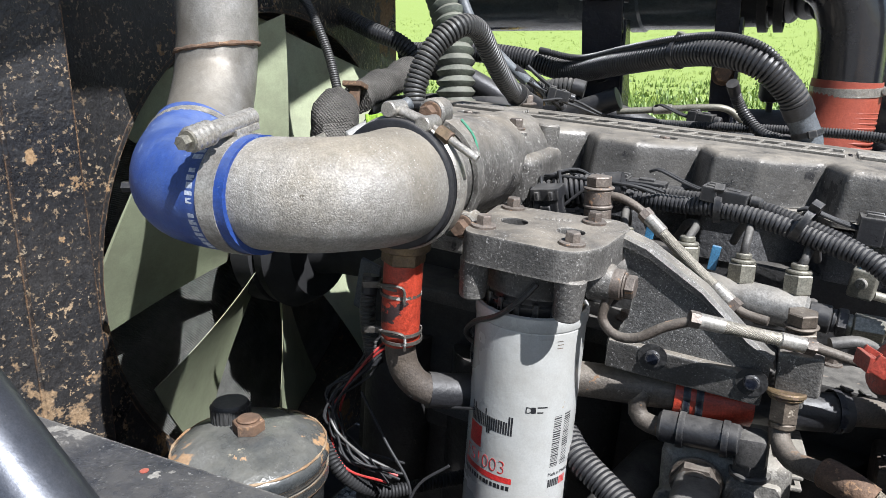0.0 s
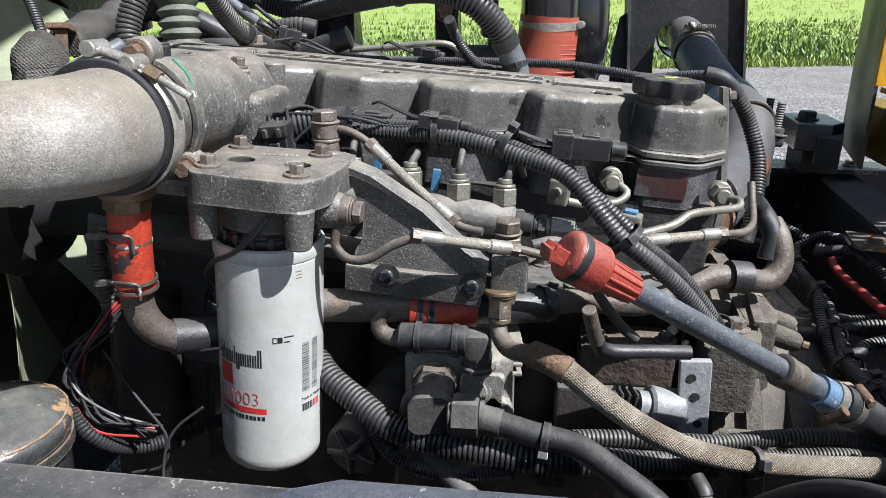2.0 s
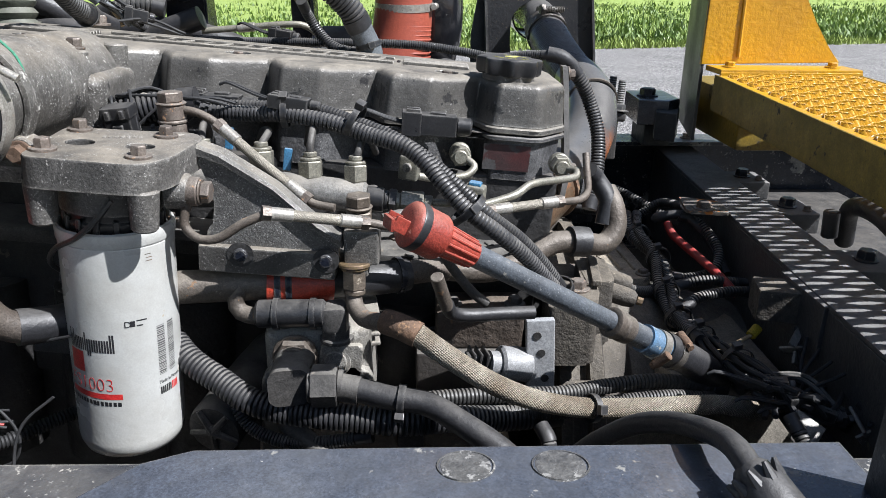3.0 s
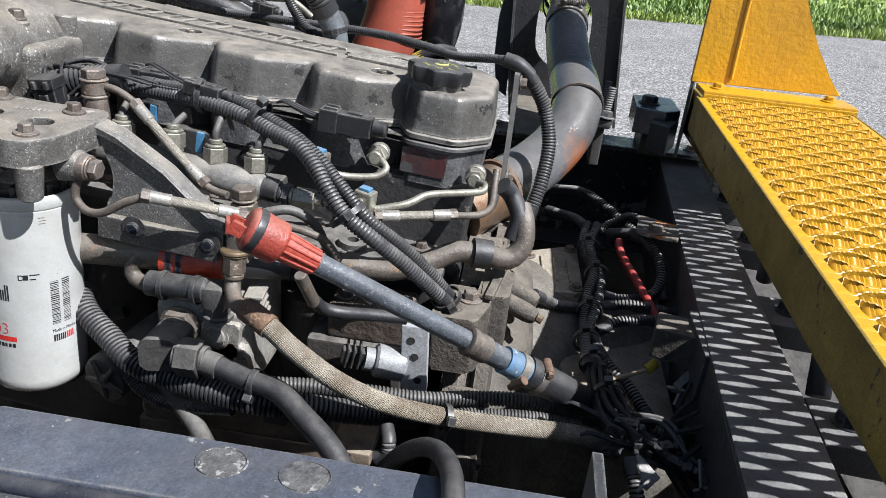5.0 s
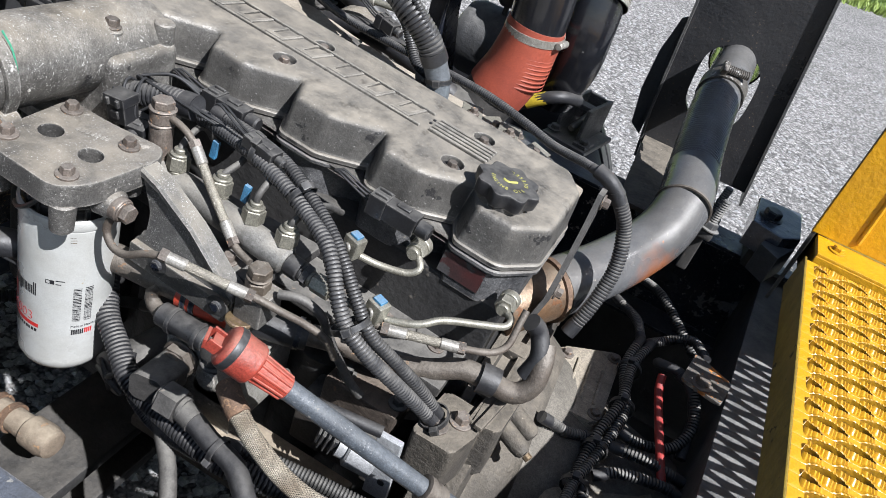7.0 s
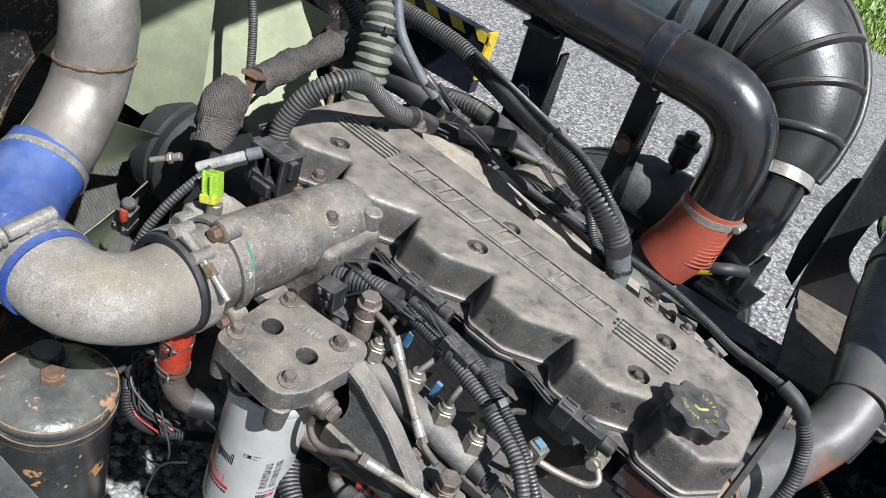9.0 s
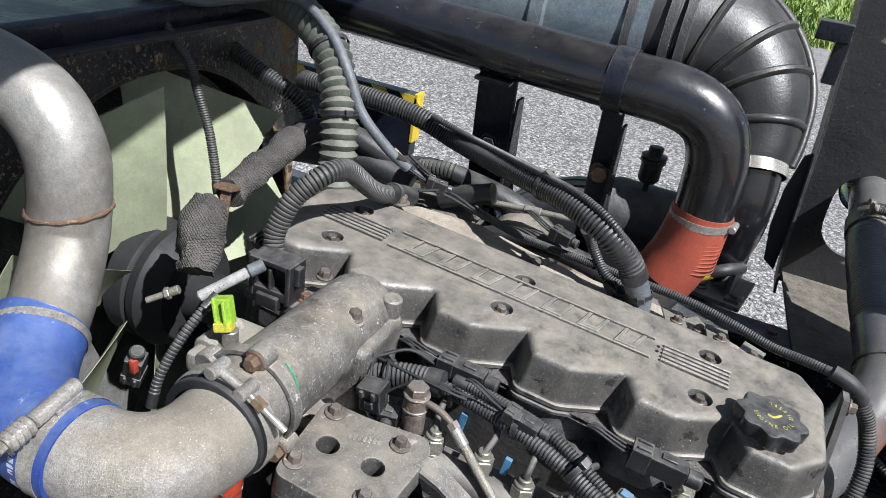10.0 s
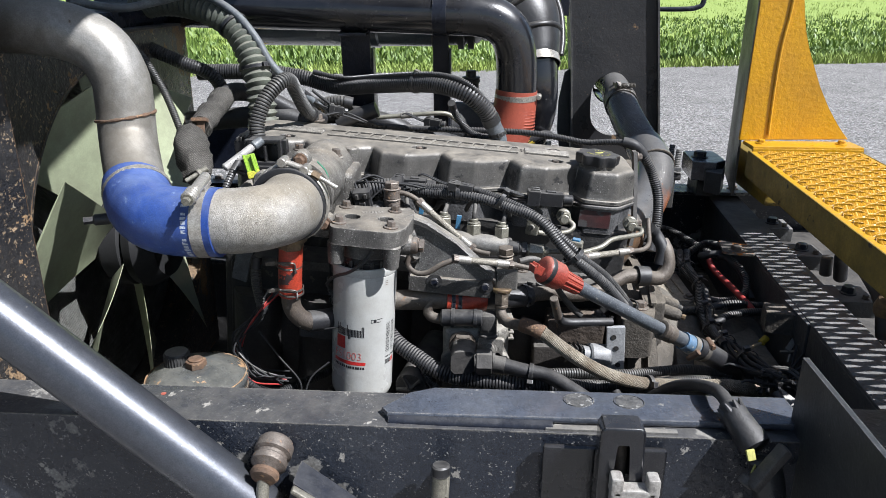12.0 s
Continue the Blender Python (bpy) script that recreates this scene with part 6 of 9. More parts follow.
LINES = (((0.000, -0.194, 1.092), (-0.010, -0.150, 1.135), (-0.014, -0.11, 1.10)), ((0.062, -0.190, 1.088), (0.066, -0.160, 1.128), (0.040, -0.10, 1.10)), ((0.117, -0.195, 1.078), (0.119, -0.172, 1.136), (0.100, -0.10, 1.10)), ((0.168, -0.196, 1.074), (0.176, -0.176, 1.124), (0.185, -0.10, 1.09)))
for k, (a, b, c) in enumerate(LINES):
    bm = bmnew()
    hexes(bm, a, (0, 0.1, 1), ((0.005, 0.0120, 20), (0.019, 0.0142, 6), (0.004, 0.0120, 20), (0.006, 0.0080, 16)))
    part("line_nut", bm, ZINC, rail)
    bm = bmnew()
    a = Vector(a)
    hose(bm, [a + Vector((0, 0.003, 0.030)), (a + Vector(b)) / 2 + Vector((0, -0.008, 0.014)), b, (Vector(b) + Vector(c)) / 2 + Vector((0, 0, 0.008)), c], 0.0044, 10, 0.004)
    part("injector_line", bm, GRIME, rail)
for p in ((0.088, -0.172, 1.098), (0.018, -0.150, 1.118)):
    bm = bmnew()
    block(bm, p, (0.009, 0.006, 0.026), 0.001, spin(0, 8, 0))
    part("clip", bm, BLUEPLASTIC, rail, "small blue plastic clip")
bm = bmnew()
block(bm, (0.06, -0.165, 1.052), (0.26, 0.05, 0.016), 0.004)
block(bm, (0.11, -0.225, 1.036), (0.12, 0.04, 0.014), 0.003)
part("mount", bm, GRIME, rail)
for x in (0.118, 0.03):
    b = bmnew()
    bolt(b, (x, -0.232, 1.043), (0, 0, 1), 0.008, 0.008)
    part("bolt", b, BOLT, rail)


def flex_line(name, label, pts, cuts, r, braid=BRAID):
    """Steel line whose middle stretch is braided, with crimped ferrules: cuts are the braid's ends as point numbers."""
    t = thing(name, label, "fuel line")
    a, b = cuts
    for i, seg in enumerate((pts[:a + 1], pts[b:])):
        if len(seg) > 1:
            bm = bmnew()
            hose(bm, seg, r * 0.80, 12, 0.004)
            part("steel_line", bm, RUSTPIPE, t)
    bm = bmnew()
    hose(bm, pts[a:b + 1], r, 14, 0.005)
    part("braid", bm, braid, t, "woven steel braid")
    for p, q in ((pts[a], pts[a + 1]), (pts[b], pts[b - 1])):
        p, q = Vector(p), Vector(q)
        w = (q - p).normalized()
        bm = bmnew()
        rod(bm, p - w * 0.006, p + w * 0.017, r * 1.22, seg=16, edge=0.001)
        part("ferrule", bm, STEEL, t)
        bm = bmnew()
        rod(bm, p - w * 0.014, p - w * 0.005, r * 1.35, seg=6)
        part("collar", bm, BOLT, t)
    return t


up = flex_line("upper_flex_line", "braided steel fuel line from a banjo bolt", [(-0.026, -0.190, 1.157), (-0.010, -0.190, 1.156), (0.006, -0.189, 1.149), (0.022, -0.191, 1.138), (0.026, -0.192, 1.134), (0.068, -0.208, 1.101), (0.108, -0.222, 1.072), (0.114, -0.224, 1.067), (0.125, -0.227, 1.061), (0.148, -0.232, 1.058)], (4, 6), 0.0058)
bm = bmnew()
hexes(bm, (-0.032, -0.190, 1.095), (0, 0, 1), ((0.048, 0.0145, 20), (0.004, 0.016, 20), (0.016, 0.0150, 20), (0.003, 0.0165, 20), (0.011, 0.0135, 6)))
part("banjo_bolt", bm, BOLT, up)
low = flex_line("lower_flex_line", "braided steel fuel line curving under the filter head", [(0.018, -0.304, 1.094), (0.010, -0.309, 1.078), (0.009, -0.311, 1.063), (0.022, -0.315, 1.052), (0.042, -0.316, 1.053), (0.066, -0.313, 1.067), (0.088, -0.310, 1.075), (0.098, -0.307, 1.075), (0.174, -0.279, 1.058), (0.190, -0.272, 1.054), (0.215, -0.262, 1.045), (0.245, -0.25, 1.035), (0.27, -0.24, 1.02), (0.285, -0.235, 0.995)], (7, 8), 0.0058)
bm = bmnew()
hexes(bm, (0.006, -0.303, 1.098), (1, -0.02, -0.06), ((0.006, 0.0125, 20), (0.0125, 0.0145, 20), (0.002, 0.0130, 20), (0.009, 0.0112, 6)))
part("banjo_bolt", bm, BOLT, low)
node = thing("fuel_block", "grey steel fuel block with stacked banjo bolts and brass fitting", "fitting")
bm = bmnew()
block(bm, (0.178, -0.248, 1.024), (0.038, 0.044, 0.040), 0.004)
block(bm, (0.172, -0.250, 1.000), (0.026, 0.034, 0.02), 0.003)
part("body", bm, HEADCAST, node)
b = bmnew()
hexes(b, (0.175, -0.250, 1.042), (0, -0.04, 1), ((0.005, 0.0120, 20), (0.014, 0.0152, 6), (0.003, 0.0120, 20), (0.003, 0.0150, 20), (0.012, 0.0140, 6)))
part("banjo_bolt", b, BRASSY, node, "brown stacked hexagon fitting")
bm = bmnew()
hexes(bm, (0.170, -0.268, 1.008), (0, -0.15, -1), ((0.005, 0.0170, 24), (0.003, 0.0150, 20)))
part("brass_nut", bm, BRASS, node)
bm = bmnew()
hexes(bm, (0.170, -0.2695, 1.001), (0, -0.15, -1), ((0.022, 0.0132, 6), (0.006, 0.0115, 20)))
part("swivel_nut", bm, BRASSY, node)
bm = bmnew()
hose(bm, [(0.20, -0.245, 1.05), (0.225, -0.235, 1.052), (0.25, -0.225, 1.035), (0.262, -0.22, 1.01), (0.275, -0.215, 0.985), (0.30, -0.21, 0.95), (0.32, -0.205, 0.93)], 0.0058, 12, 0.005)
part("drain_line", bm, GRIME, node)

supply = thing("fabric_braided_hose", "tan fabric-braided fuel hose with a rusty end fitting", "hose")
F = [(0.168, -0.272, 0.975), (0.169, -0.280, 0.962), (0.190, -0.308, 0.975), (0.211, -0.330, 0.971), (0.235, -0.345, 0.964), (0.270, -0.350, 0.938), (0.318, -0.345, 0.903), (0.370, -0.325, 0.870), (0.436, -0.293, 0.840), (0.506, -0.281, 0.833), (0.592, -0.270, 0.829), (0.64, -0.262, 0.815)]
bm = bmnew()
hose(bm, [(0.170, -0.271, 0.985), (0.169, -0.276, 0.965), (0.180, -0.296, 0.956), (0.197, -0.316, 0.961), (0.211, -0.330, 0.966)], 0.0095, 14)
part("steel_end", bm, RUSTPIPE, supply)
bm = bmnew()
hose(bm, [(0.206, -0.326, 0.966), (0.222, -0.338, 0.966), (0.240, -0.346, 0.960)], 0.0135, 16)
part("socket", bm, RUST, supply, "rusty crimped hose socket")
bm = bmnew()
hose(bm, [(0.237, -0.345, 0.962), *F[5:]], 0.0115, 18)
part("hose", bm, CANVAS, supply)
tie((0.436, -0.293, 0.840), (0.8, 0.3, -0.2), 0.0150, (0.2, -1, 0.5))

# return lines and sensor blocks at the rear of the head
for p, blue in (((0.228, -0.135, 1.080), True), ((0.303, -0.196, 1.060), True)):
    t = thing("line_clamp_block", "small zinc line block with a blue painted top", "fitting", group="line blocks")
    bm = bmnew()
    block(bm, p, (0.024, 0.020, 0.030), 0.003, spin(0, 6, -15))
    part("body", bm, ZINC, t)
    bm = bmnew()
    block(bm, Vector(p) + Vector((0.001, 0, 0.0165)), (0.014, 0.012, 0.004), 0.001, spin(0, 6, -15))
    part("top", bm, BLUEPLASTIC, t, "chipped blue top")
    bm = bmnew()
    rod(bm, Vector(p) + Vector((-0.002, -0.010, 0.002)), Vector(p) + Vector((-0.004, -0.0135, 0.002)), 0.006, seg=14, edge=0.001)
    part("screw", bm, STEEL, t)
for pts, p in (([(0.238, -0.132, 1.068), (0.262, -0.122, 1.062), (0.296, -0.111, 1.063), (0.309, -0.102, 1.072), (0.300, -0.092, 1.080)], (0.292, -0.085, 1.082)), ([(0.315, -0.192, 1.050), (0.351, -0.180, 1.058), (0.374, -0.160, 1.066), (0.410, -0.130, 1.063), (0.436, -0.108, 1.061), (0.440, -0.096, 1.066), (0.430, -0.086, 1.066)], (0.424, -0.078, 1.067))):
    t = thing("return_line", "thin pale steel return line with a hexagon nut", "fuel line", group="return lines")
    bm = bmnew()
    hose(bm, pts, 0.0048, 12, 0.004)
    part("line", bm, ZINC, t)
    bm = bmnew()
    hexes(bm, Vector(p) + Vector((0.0, 0.022, 0)), (0.0, -1, 0.02), ((0.012, 0.014, 20), (0.016, 0.0135, 6), (0.006, 0.009, 16)))
    part("nut", bm, ZINC, t)
flex_line("rear_flex_line", "short braided steel line at the rear of the head", [(0.285, -0.202, 1.044), (0.310, -0.202, 1.045), (0.330, -0.198, 1.046), (0.399, -0.168, 1.046), (0.425, -0.15, 1.042), (0.443, -0.133, 1.041), (0.452, -0.118, 1.048), (0.452, -0.102, 1.070), (0.452, -0.09, 1.088)], (2, 3), 0.0058)

strap = thing("head_strap", "dusty grey steel strap behind the rear of the head", "strap")
bm = bmnew()
rings(bm, [[(x - 0.004, y - 0.013, z), (x + 0.004, y - 0.013, z), (x + 0.004, y + 0.013, z), (x - 0.004, y + 0.013, z)] for x, y, z in ((0.458, 0.128, 1.172), (0.459, 0.112, 1.135), (0.459, 0.085, 1.07), (0.458, 0.062, 1.02), (0.450, 0.05, 0.985))])
part("bar", bm, GRIME, strap)
for y, z in ((0.122, 1.160), (0.066, 1.028)):
    b = bmnew()
    bolt(b, (0.463, y, z), (1, 0, 0), 0.008, 0.008)
    part("bolt", b, BOLT, strap)

# coolant pipes
coolant = thing("coolant_pipe", "rust-tinged steel coolant pipe below the filter bracket", "pipe")
bm = bmnew()
hose(bm, [(-0.165, -0.330, 0.962), (-0.13, -0.300, 0.955), (-0.09, -0.275, 0.962), (-0.055, -0.262, 0.970)], 0.0190, 20)
part("front_sleeve", bm, RUBBER, coolant)
bm = bmnew()
hose(bm, [(-0.06, -0.263, 0.970), (-0.03, -0.258, 0.974), (0.03, -0.250, 0.974), (0.078, -0.243, 0.974)], 0.0185, 20)
part("front_length", bm, RUSTPIPE, coolant)
bm = bmnew()
hose(bm, [(0.16, -0.222, 0.968), (0.20, -0.205, 0.966), (0.264, -0.175, 0.962), (0.327, -0.150, 0.950), (0.374, -0.132, 0.960), (0.413, -0.116, 0.975), (0.447, -0.110, 0.974), (0.482, -0.101, 0.968), (0.499, -0.090, 0.985), (0.498, -0.078, 1.012), (0.49, -0.06, 1.03)], 0.0145, 18)
part("rear_length", bm, RUSTPIPE, coolant)
bm = bmnew()
hose(bm, [(0.070, -0.245, 0.974), (0.10, -0.240, 0.972), (0.140, -0.230, 0.970)], 0.0225, 22)
part("red_sleeve", bm, RED, coolant, "dirty red silicone sleeve")
bm = bmnew()
hose(bm, [(0.136, -0.230, 0.970), (0.19, -0.212, 0.966), (0.225, -0.195, 0.964)], 0.0195, 20)
part("black_sleeve", bm, RUBBER, coolant)
bm = bmnew()
hose(bm, [(0.435, -0.113, 0.976), (0.447, -0.110, 0.975), (0.460, -0.107, 0.973)], 0.020, 18)
part("black_sleeve", bm, RUBBER, coolant)
for p, ax, r in (((0.082, -0.242, 0.973), (1, 0.12, -0.02), 0.0226), ((0.215, -0.200, 0.965), (0.9, 0.4, -0.05), 0.0200), ((0.094, -0.2405, 0.973), (1, 0.12, -0.02), 0.0226)):
    bm = bmnew()
    band(bm, p, ax, r, 0.007, 0.0018)
    part("clip", bm, BLACKPAINT, coolant)
bm = bmnew()
hose(bm, [(0.485, -0.085, 0.99), (0.490, -0.075, 1.02), (0.476, -0.062, 1.045), (0.462, -0.07, 1.06)], 0.0125, 16)
part("rear_sleeve", bm, RUBBER, coolant)

GRIMECLAMP = surface("dirty_spring_steel", (0.17, 0.155, 0.135), (0.09, 0.08, 0.07), 0.5, 0.5, 40, spots=(80, 0.6, (0.3, 0.29, 0.27), 0.7), bump=((250, 0.2),))
drop = thing("red_coolant_hose", "red silicone hose with spring clamps under the intake elbow", "hose")
bm = bmnew()
hexes(bm, (-0.176, -0.355, 1.132), (-0.1, 0.02, -1), ((0.012, 0.026, 24), (0.014, 0.0215, 6)))
part("brass_fitting", bm, BRASS, drop)
bm = bmnew()
hose(bm, [(-0.179, -0.352, 1.108), (-0.184, -0.350, 1.06), (-0.187, -0.347, 1.020)], 0.0195, 24)
part("hose", bm, RED, drop)
for z in (1.078, 1.030):
    bm = bmnew()
    for dz in (-0.0042, 0.0042):
        band(bm, (-0.1840, -0.350, z + dz), (0.06, -0.03, 1), 0.0197, 0.0032, 0.0013)
    block(bm, (-0.212, -0.358, z + 0.001), (0.020, 0.0035, 0.007), 0.001, spin(8, 0, 20))
    hose(bm, [(-0.203, -0.362, z + 0.003), (-0.192, -0.3705, z + 0.007), (-0.176, -0.3725, z + 0.008), (-0.1695, -0.3695, z + 0.004), (-0.1700, -0.3690, z - 0.011)], 0.0015, 6, 0.003)
    part("spring_clamp", bm, GRIMECLAMP, drop)
bm = bmnew()
hose(bm, [(-0.187, -0.347, 1.022), (-0.187, -0.346, 1.002), (-0.182, -0.344, 0.985), (-0.172, -0.338, 0.970), (-0.158, -0.328, 0.960)], 0.0158, 20)
part("elbow", bm, surface("rusty_dark_pipe", (0.115, 0.092, 0.072), (0.055, 0.045, 0.038), 0.6, 0.2, 20, spots=[(34, 0.65, (0.19, 0.12, 0.07), 0.85), (60, 0.68, (0.34, 0.33, 0.31), 0.8)], bump=((200, 0.35),)), drop)

# filler and breather tube with the red cap
tube = thing("oil_filler_tube", "greyed filler tube with a red plastic cap", "tube")
P1, P2 = Vector((0.286, -0.357, 1.054)), Vector((0.462, -0.281, 0.937))
w = (P2 - P1).normalized()
bm = bmnew()
rod(bm, P1 - w * 0.01, P2, 0.0114, seg=24)
part("tube", bm, GREYHOSE, tube)
bm = bmnew()
lathe(bm, P1 - w * 0.074, w, [(0, 0.012), (0.001, 0.018), (0.004, 0.0216), (0.008, 0.0228), (0.016, 0.0228), (0.018, 0.0223), (0.036, 0.0223), (0.039, 0.0208), (0.041, 0.0165), (0.042, 0.0155)], 44)
capbody = part("cap", bm, REDCAP, tube, "faded red plastic cap with black scuffs")
bm = bmnew()
lathe(bm, P1 - w * 0.068, w, [(0, 0.0226), (0.001, 0.0232), (0.007, 0.0232), (0.009, 0.0226)], 44, caps=False)
part("worn_rim", bm, PLASTIC, capbody, "blackened rubbed rim")
bm = bmnew()
lathe(bm, P1 - w * 0.034, w, [(0, 0.0155), (0.028, 0.0134), (0.040, 0.0130), (0.041, 0.0118)], 28)
skirt = part("skirt", bm, REDCAP, tube)
u, v, _ = basis(w)
for k in range(12):
    a = 2 * math.pi * k / 12
    o = P1 - w * 0.034 + (u * math.cos(a) + v * math.sin(a)) * 0.0148
    bm = bmnew()
    rod(bm, o, o + w * 0.039 - (u * math.cos(a) + v * math.sin(a)) * 0.0020, 0.0019, 0.0016, seg=8)
    part("rib", bm, REDCAP, skirt)
bm = bmnew()
o = P1 - w * 0.078
frame_m = Matrix((w, u, v)).transposed().to_4x4()
block(bm, o + v * 0.003, (0.012, 0.020, 0.004), 0.001, frame_m)
for sgn in (-1, 1):
    block(bm, o + u * 0.009 * sgn - w * 0.002 + v * 0.004, (0.016, 0.003, 0.014), 0.001, frame_m)
block(bm, o - w * 0.010 + v * 0.007, (0.004, 0.020, 0.012), 0.001, frame_m @ spin(0, 25, 0))
part("tab", bm, REDCAP, tube)
bm = bmnew()
lathe(bm, P2 - w * 0.018, w, [(0, 0.0125), (0.002, 0.0172), (0.010, 0.0172), (0.012, 0.0148), (0.016, 0.0148), (0.018, 0.0165), (0.030, 0.0160), (0.032, 0.0140)], 28)
part("collar", bm, RUSTPIPE, tube)
bm = bmnew()
hose(bm, [P2, P2 + w * 0.03, P2 + w * 0.075], 0.0138, 22)
part("sleeve", bm, GREYHOSE, tube)
bm = bmnew()
hose(bm, [P2 + w * 0.040, P2 + w * 0.07, P2 + w * 0.088], 0.0168, 24)
part("blue_sleeve", bm, BLUEDULL, tube, "faded blue sleeve")
bm = bmnew()
band(bm, P2 + w * 0.066, w, 0.0170, 0.012, 0.0014)
part("band_clamp", bm, STEEL, tube)
for at, out in ((0.066, Vector((0.25, -0.80, -0.55))), (0.094, Vector((0.35, -0.15, 0.92)))):
    o = P2 + w * at + (out - w * out.dot(w)).normalized() * 0.0205
    along = w.cross(out).normalized()
    bm = bmnew()
    rod(bm, o - along * 0.010, o + along * 0.011, 0.0058, seg=14, edge=0.001)
    rod(bm, o + along * 0.011, o + along * 0.016, 0.0046, seg=6)
    part("clamp_screw", bm, RUST, tube)
bm = bmnew()
band(bm, P2 + w * 0.094, w, 0.0197, 0.010, 0.0014)
part("band_clamp", bm, GRIMECLAMP, tube)
bm = bmnew()
hose(bm, [P2 + w * 0.075, P2 + w * 0.13, P2 + w * 0.19 + Vector((0, 0.01, -0.01)), P2 + w * 0.25 + Vector((0, 0.03, -0.03))], 0.0195, 24)
part("lower_hose", bm, RUBBER, tube)
bm = bmnew()
rod(bm, (0.258, -0.302, 1.006), (0.270, -0.284, 0.962), 0.0075, seg=12, edge=0.001)
part("stay_end", bm, RUSTPIPE, tube)
bm = bmnew()
hose(bm, [(0.270, -0.285, 0.966), (0.276, -0.268, 0.948), (0.296, -0.258, 0.940), (0.33, -0.25, 0.938), (0.372, -0.24, 0.935)], 0.0078, 12, 0.006)
part("stay", bm, RUBBER, tube)

# ---- pump and lower accessories ----
pump = thing("fuel_pump", "grey cast pump body with elbow fittings", "pump")
bm = bmnew()
block(bm, (0.125, -0.205, 0.865), (0.120, 0.13, 0.128), 0.014, seg=3)
part("body", bm, PUMPCAST, pump)
bm = bmnew()
prism(bm, rounded([(0.062, 0.790), (0.188, 0.790), (0.188, 0.872), (0.176, 0.885), (0.074, 0.885), (0.062, 0.872)], 0.008), (0, -0.262, 0), (1, 0, 0), (0, 0, 1), 0.016, 0.004)
part("front_cover", bm, PUMPCAST, pump)
bm = bmnew()
prism(bm, rounded([(0.125, 0.862), (0.172, 0.862), (0.178, 0.912), (0.130, 0.912)], 0.006), (0, -0.268, 0), (1, 0, 0), (0, 0, 1), 0.010, 0.003)
part("port_pad", bm, PUMPCAST, pump)
for k in range(4):
    bm = bmnew()
    block(bm, (0.180, -0.225, 0.935 - 0.012 * k), (0.024, 0.05, 0.005), 0.002, spin(0, 0, 8))
    part("fin", bm, PUMPCAST, pump)
bm = bmnew()
hexes(bm, (0.102, -0.276, 0.900), (0.05, -1, 0.05), ((0.004, 0.0255, 24), (0.012, 0.0235, 6), (0.008, 0.019, 20)))
part("port_nut", bm, RUSTPIPE, pump)
bm = bmnew()
rings(bm, [[(0.104 + dx, y + sl * dx, 0.897 + dz) for dx, dz in rounded([(-0.020, -0.015), (-0.013, -0.022), (0.016, -0.022), (0.022, -0.015), (0.022, 0.013), (0.014, 0.020), (-0.013, 0.020), (-0.020, 0.013)], 0.003, 2)] for y, sl in ((-0.292, 0.0), (-0.314, 0.0), (-0.330, -0.1), (-0.340, 0.2))])
part("elbow", bm, GRIME, pump)
bm = bmnew()
hexes(bm, (0.124, -0.333, 0.895), (1, 0, 0.02), ((0.004, 0.018, 20), (0.027, 0.0225, 6), (0.006, 0.0165, 20)))
part("swivel_nut", bm, GRIME, pump)
bm = bmnew()
hexes(bm, (0.146, -0.274, 0.892), (0, -1, 0.1), ((0.005, 0.018, 24), (0.003, 0.0135, 24)))
part("plug", bm, ALU, pump)
bm = bmnew()
hose(bm, [(0.046, -0.258, 0.975), (0.038, -0.262, 0.962), (0.042, -0.266, 0.950), (0.056, -0.270, 0.946), (0.07, -0.272, 0.947)], 0.0095, 14)
part("rusty_bend", bm, RUSTPIPE, pump)
bm = bmnew()
rod(bm, (0.062, -0.274, 0.950), (0.138, -0.274, 0.951), 0.0155, seg=22, edge=0.003)
part("quick_coupling", bm, PLASTIC, pump, "black plastic quick coupling")
for x in (0.084, 0.124):
    bm = bmnew()
    band(bm, (x, -0.274, 0.950), (1, 0, 0), 0.0158, 0.006, 0.0018)
    part("clip_ring", bm, PLASTIC, pump)
bm = bmnew()
block(bm, (0.147, -0.272, 0.945), (0.030, 0.032, 0.034), 0.008, spin(0, 0, 4))
part("outlet_elbow", bm, GRIME, pump)
bm = bmnew()
hexes(bm, (0.148, -0.270, 0.934), (0, 0, -1), ((0.012, 0.017, 6), (0.006, 0.019, 20)))
part("outlet_nut", bm, GRIME, pump)

pressure = thing("black_pressure_hose", "thick black rubber hose running under the chassis rail", "hose")
bm = bmnew()
hose(bm, [(0.155, -0.334, 0.895), (0.180, -0.338, 0.892), (0.209, -0.345, 0.888), (0.249, -0.352, 0.884), (0.286, -0.375, 0.874), (0.328, -0.402, 0.856), (0.37, -0.44, 0.825), (0.42, -0.48, 0.78)], 0.0128, 18, 0.006)
part("hose", bm, RUBBER, pressure)
bm = bmnew()
hose(bm, [(0.153, -0.334, 0.895), (0.166, -0.336, 0.8935), (0.178, -0.338, 0.8922)], 0.0146, 18, 0.004)
part("crimped_collar", bm, GRIME, pressure)
tie((0.222, -0.347, 0.886), (1, -0.1, -0.08), 0.0150, (0, -1, -0.8))
loom("fat black corrugated loom along the side of the block", [(-0.06, -0.235, 0.935), (-0.035, -0.262, 0.912), (-0.012, -0.282, 0.897), (0.024, -0.300, 0.881), (0.060, -0.318, 0.867), (0.105, -0.326, 0.859), (0.173, -0.335, 0.856), (0.222, -0.338, 0.853), (0.275, -0.325, 0.848), (0.336, -0.30, 0.832), (0.40, -0.28, 0.825)], 0.0150, LOOM, 0.0055)
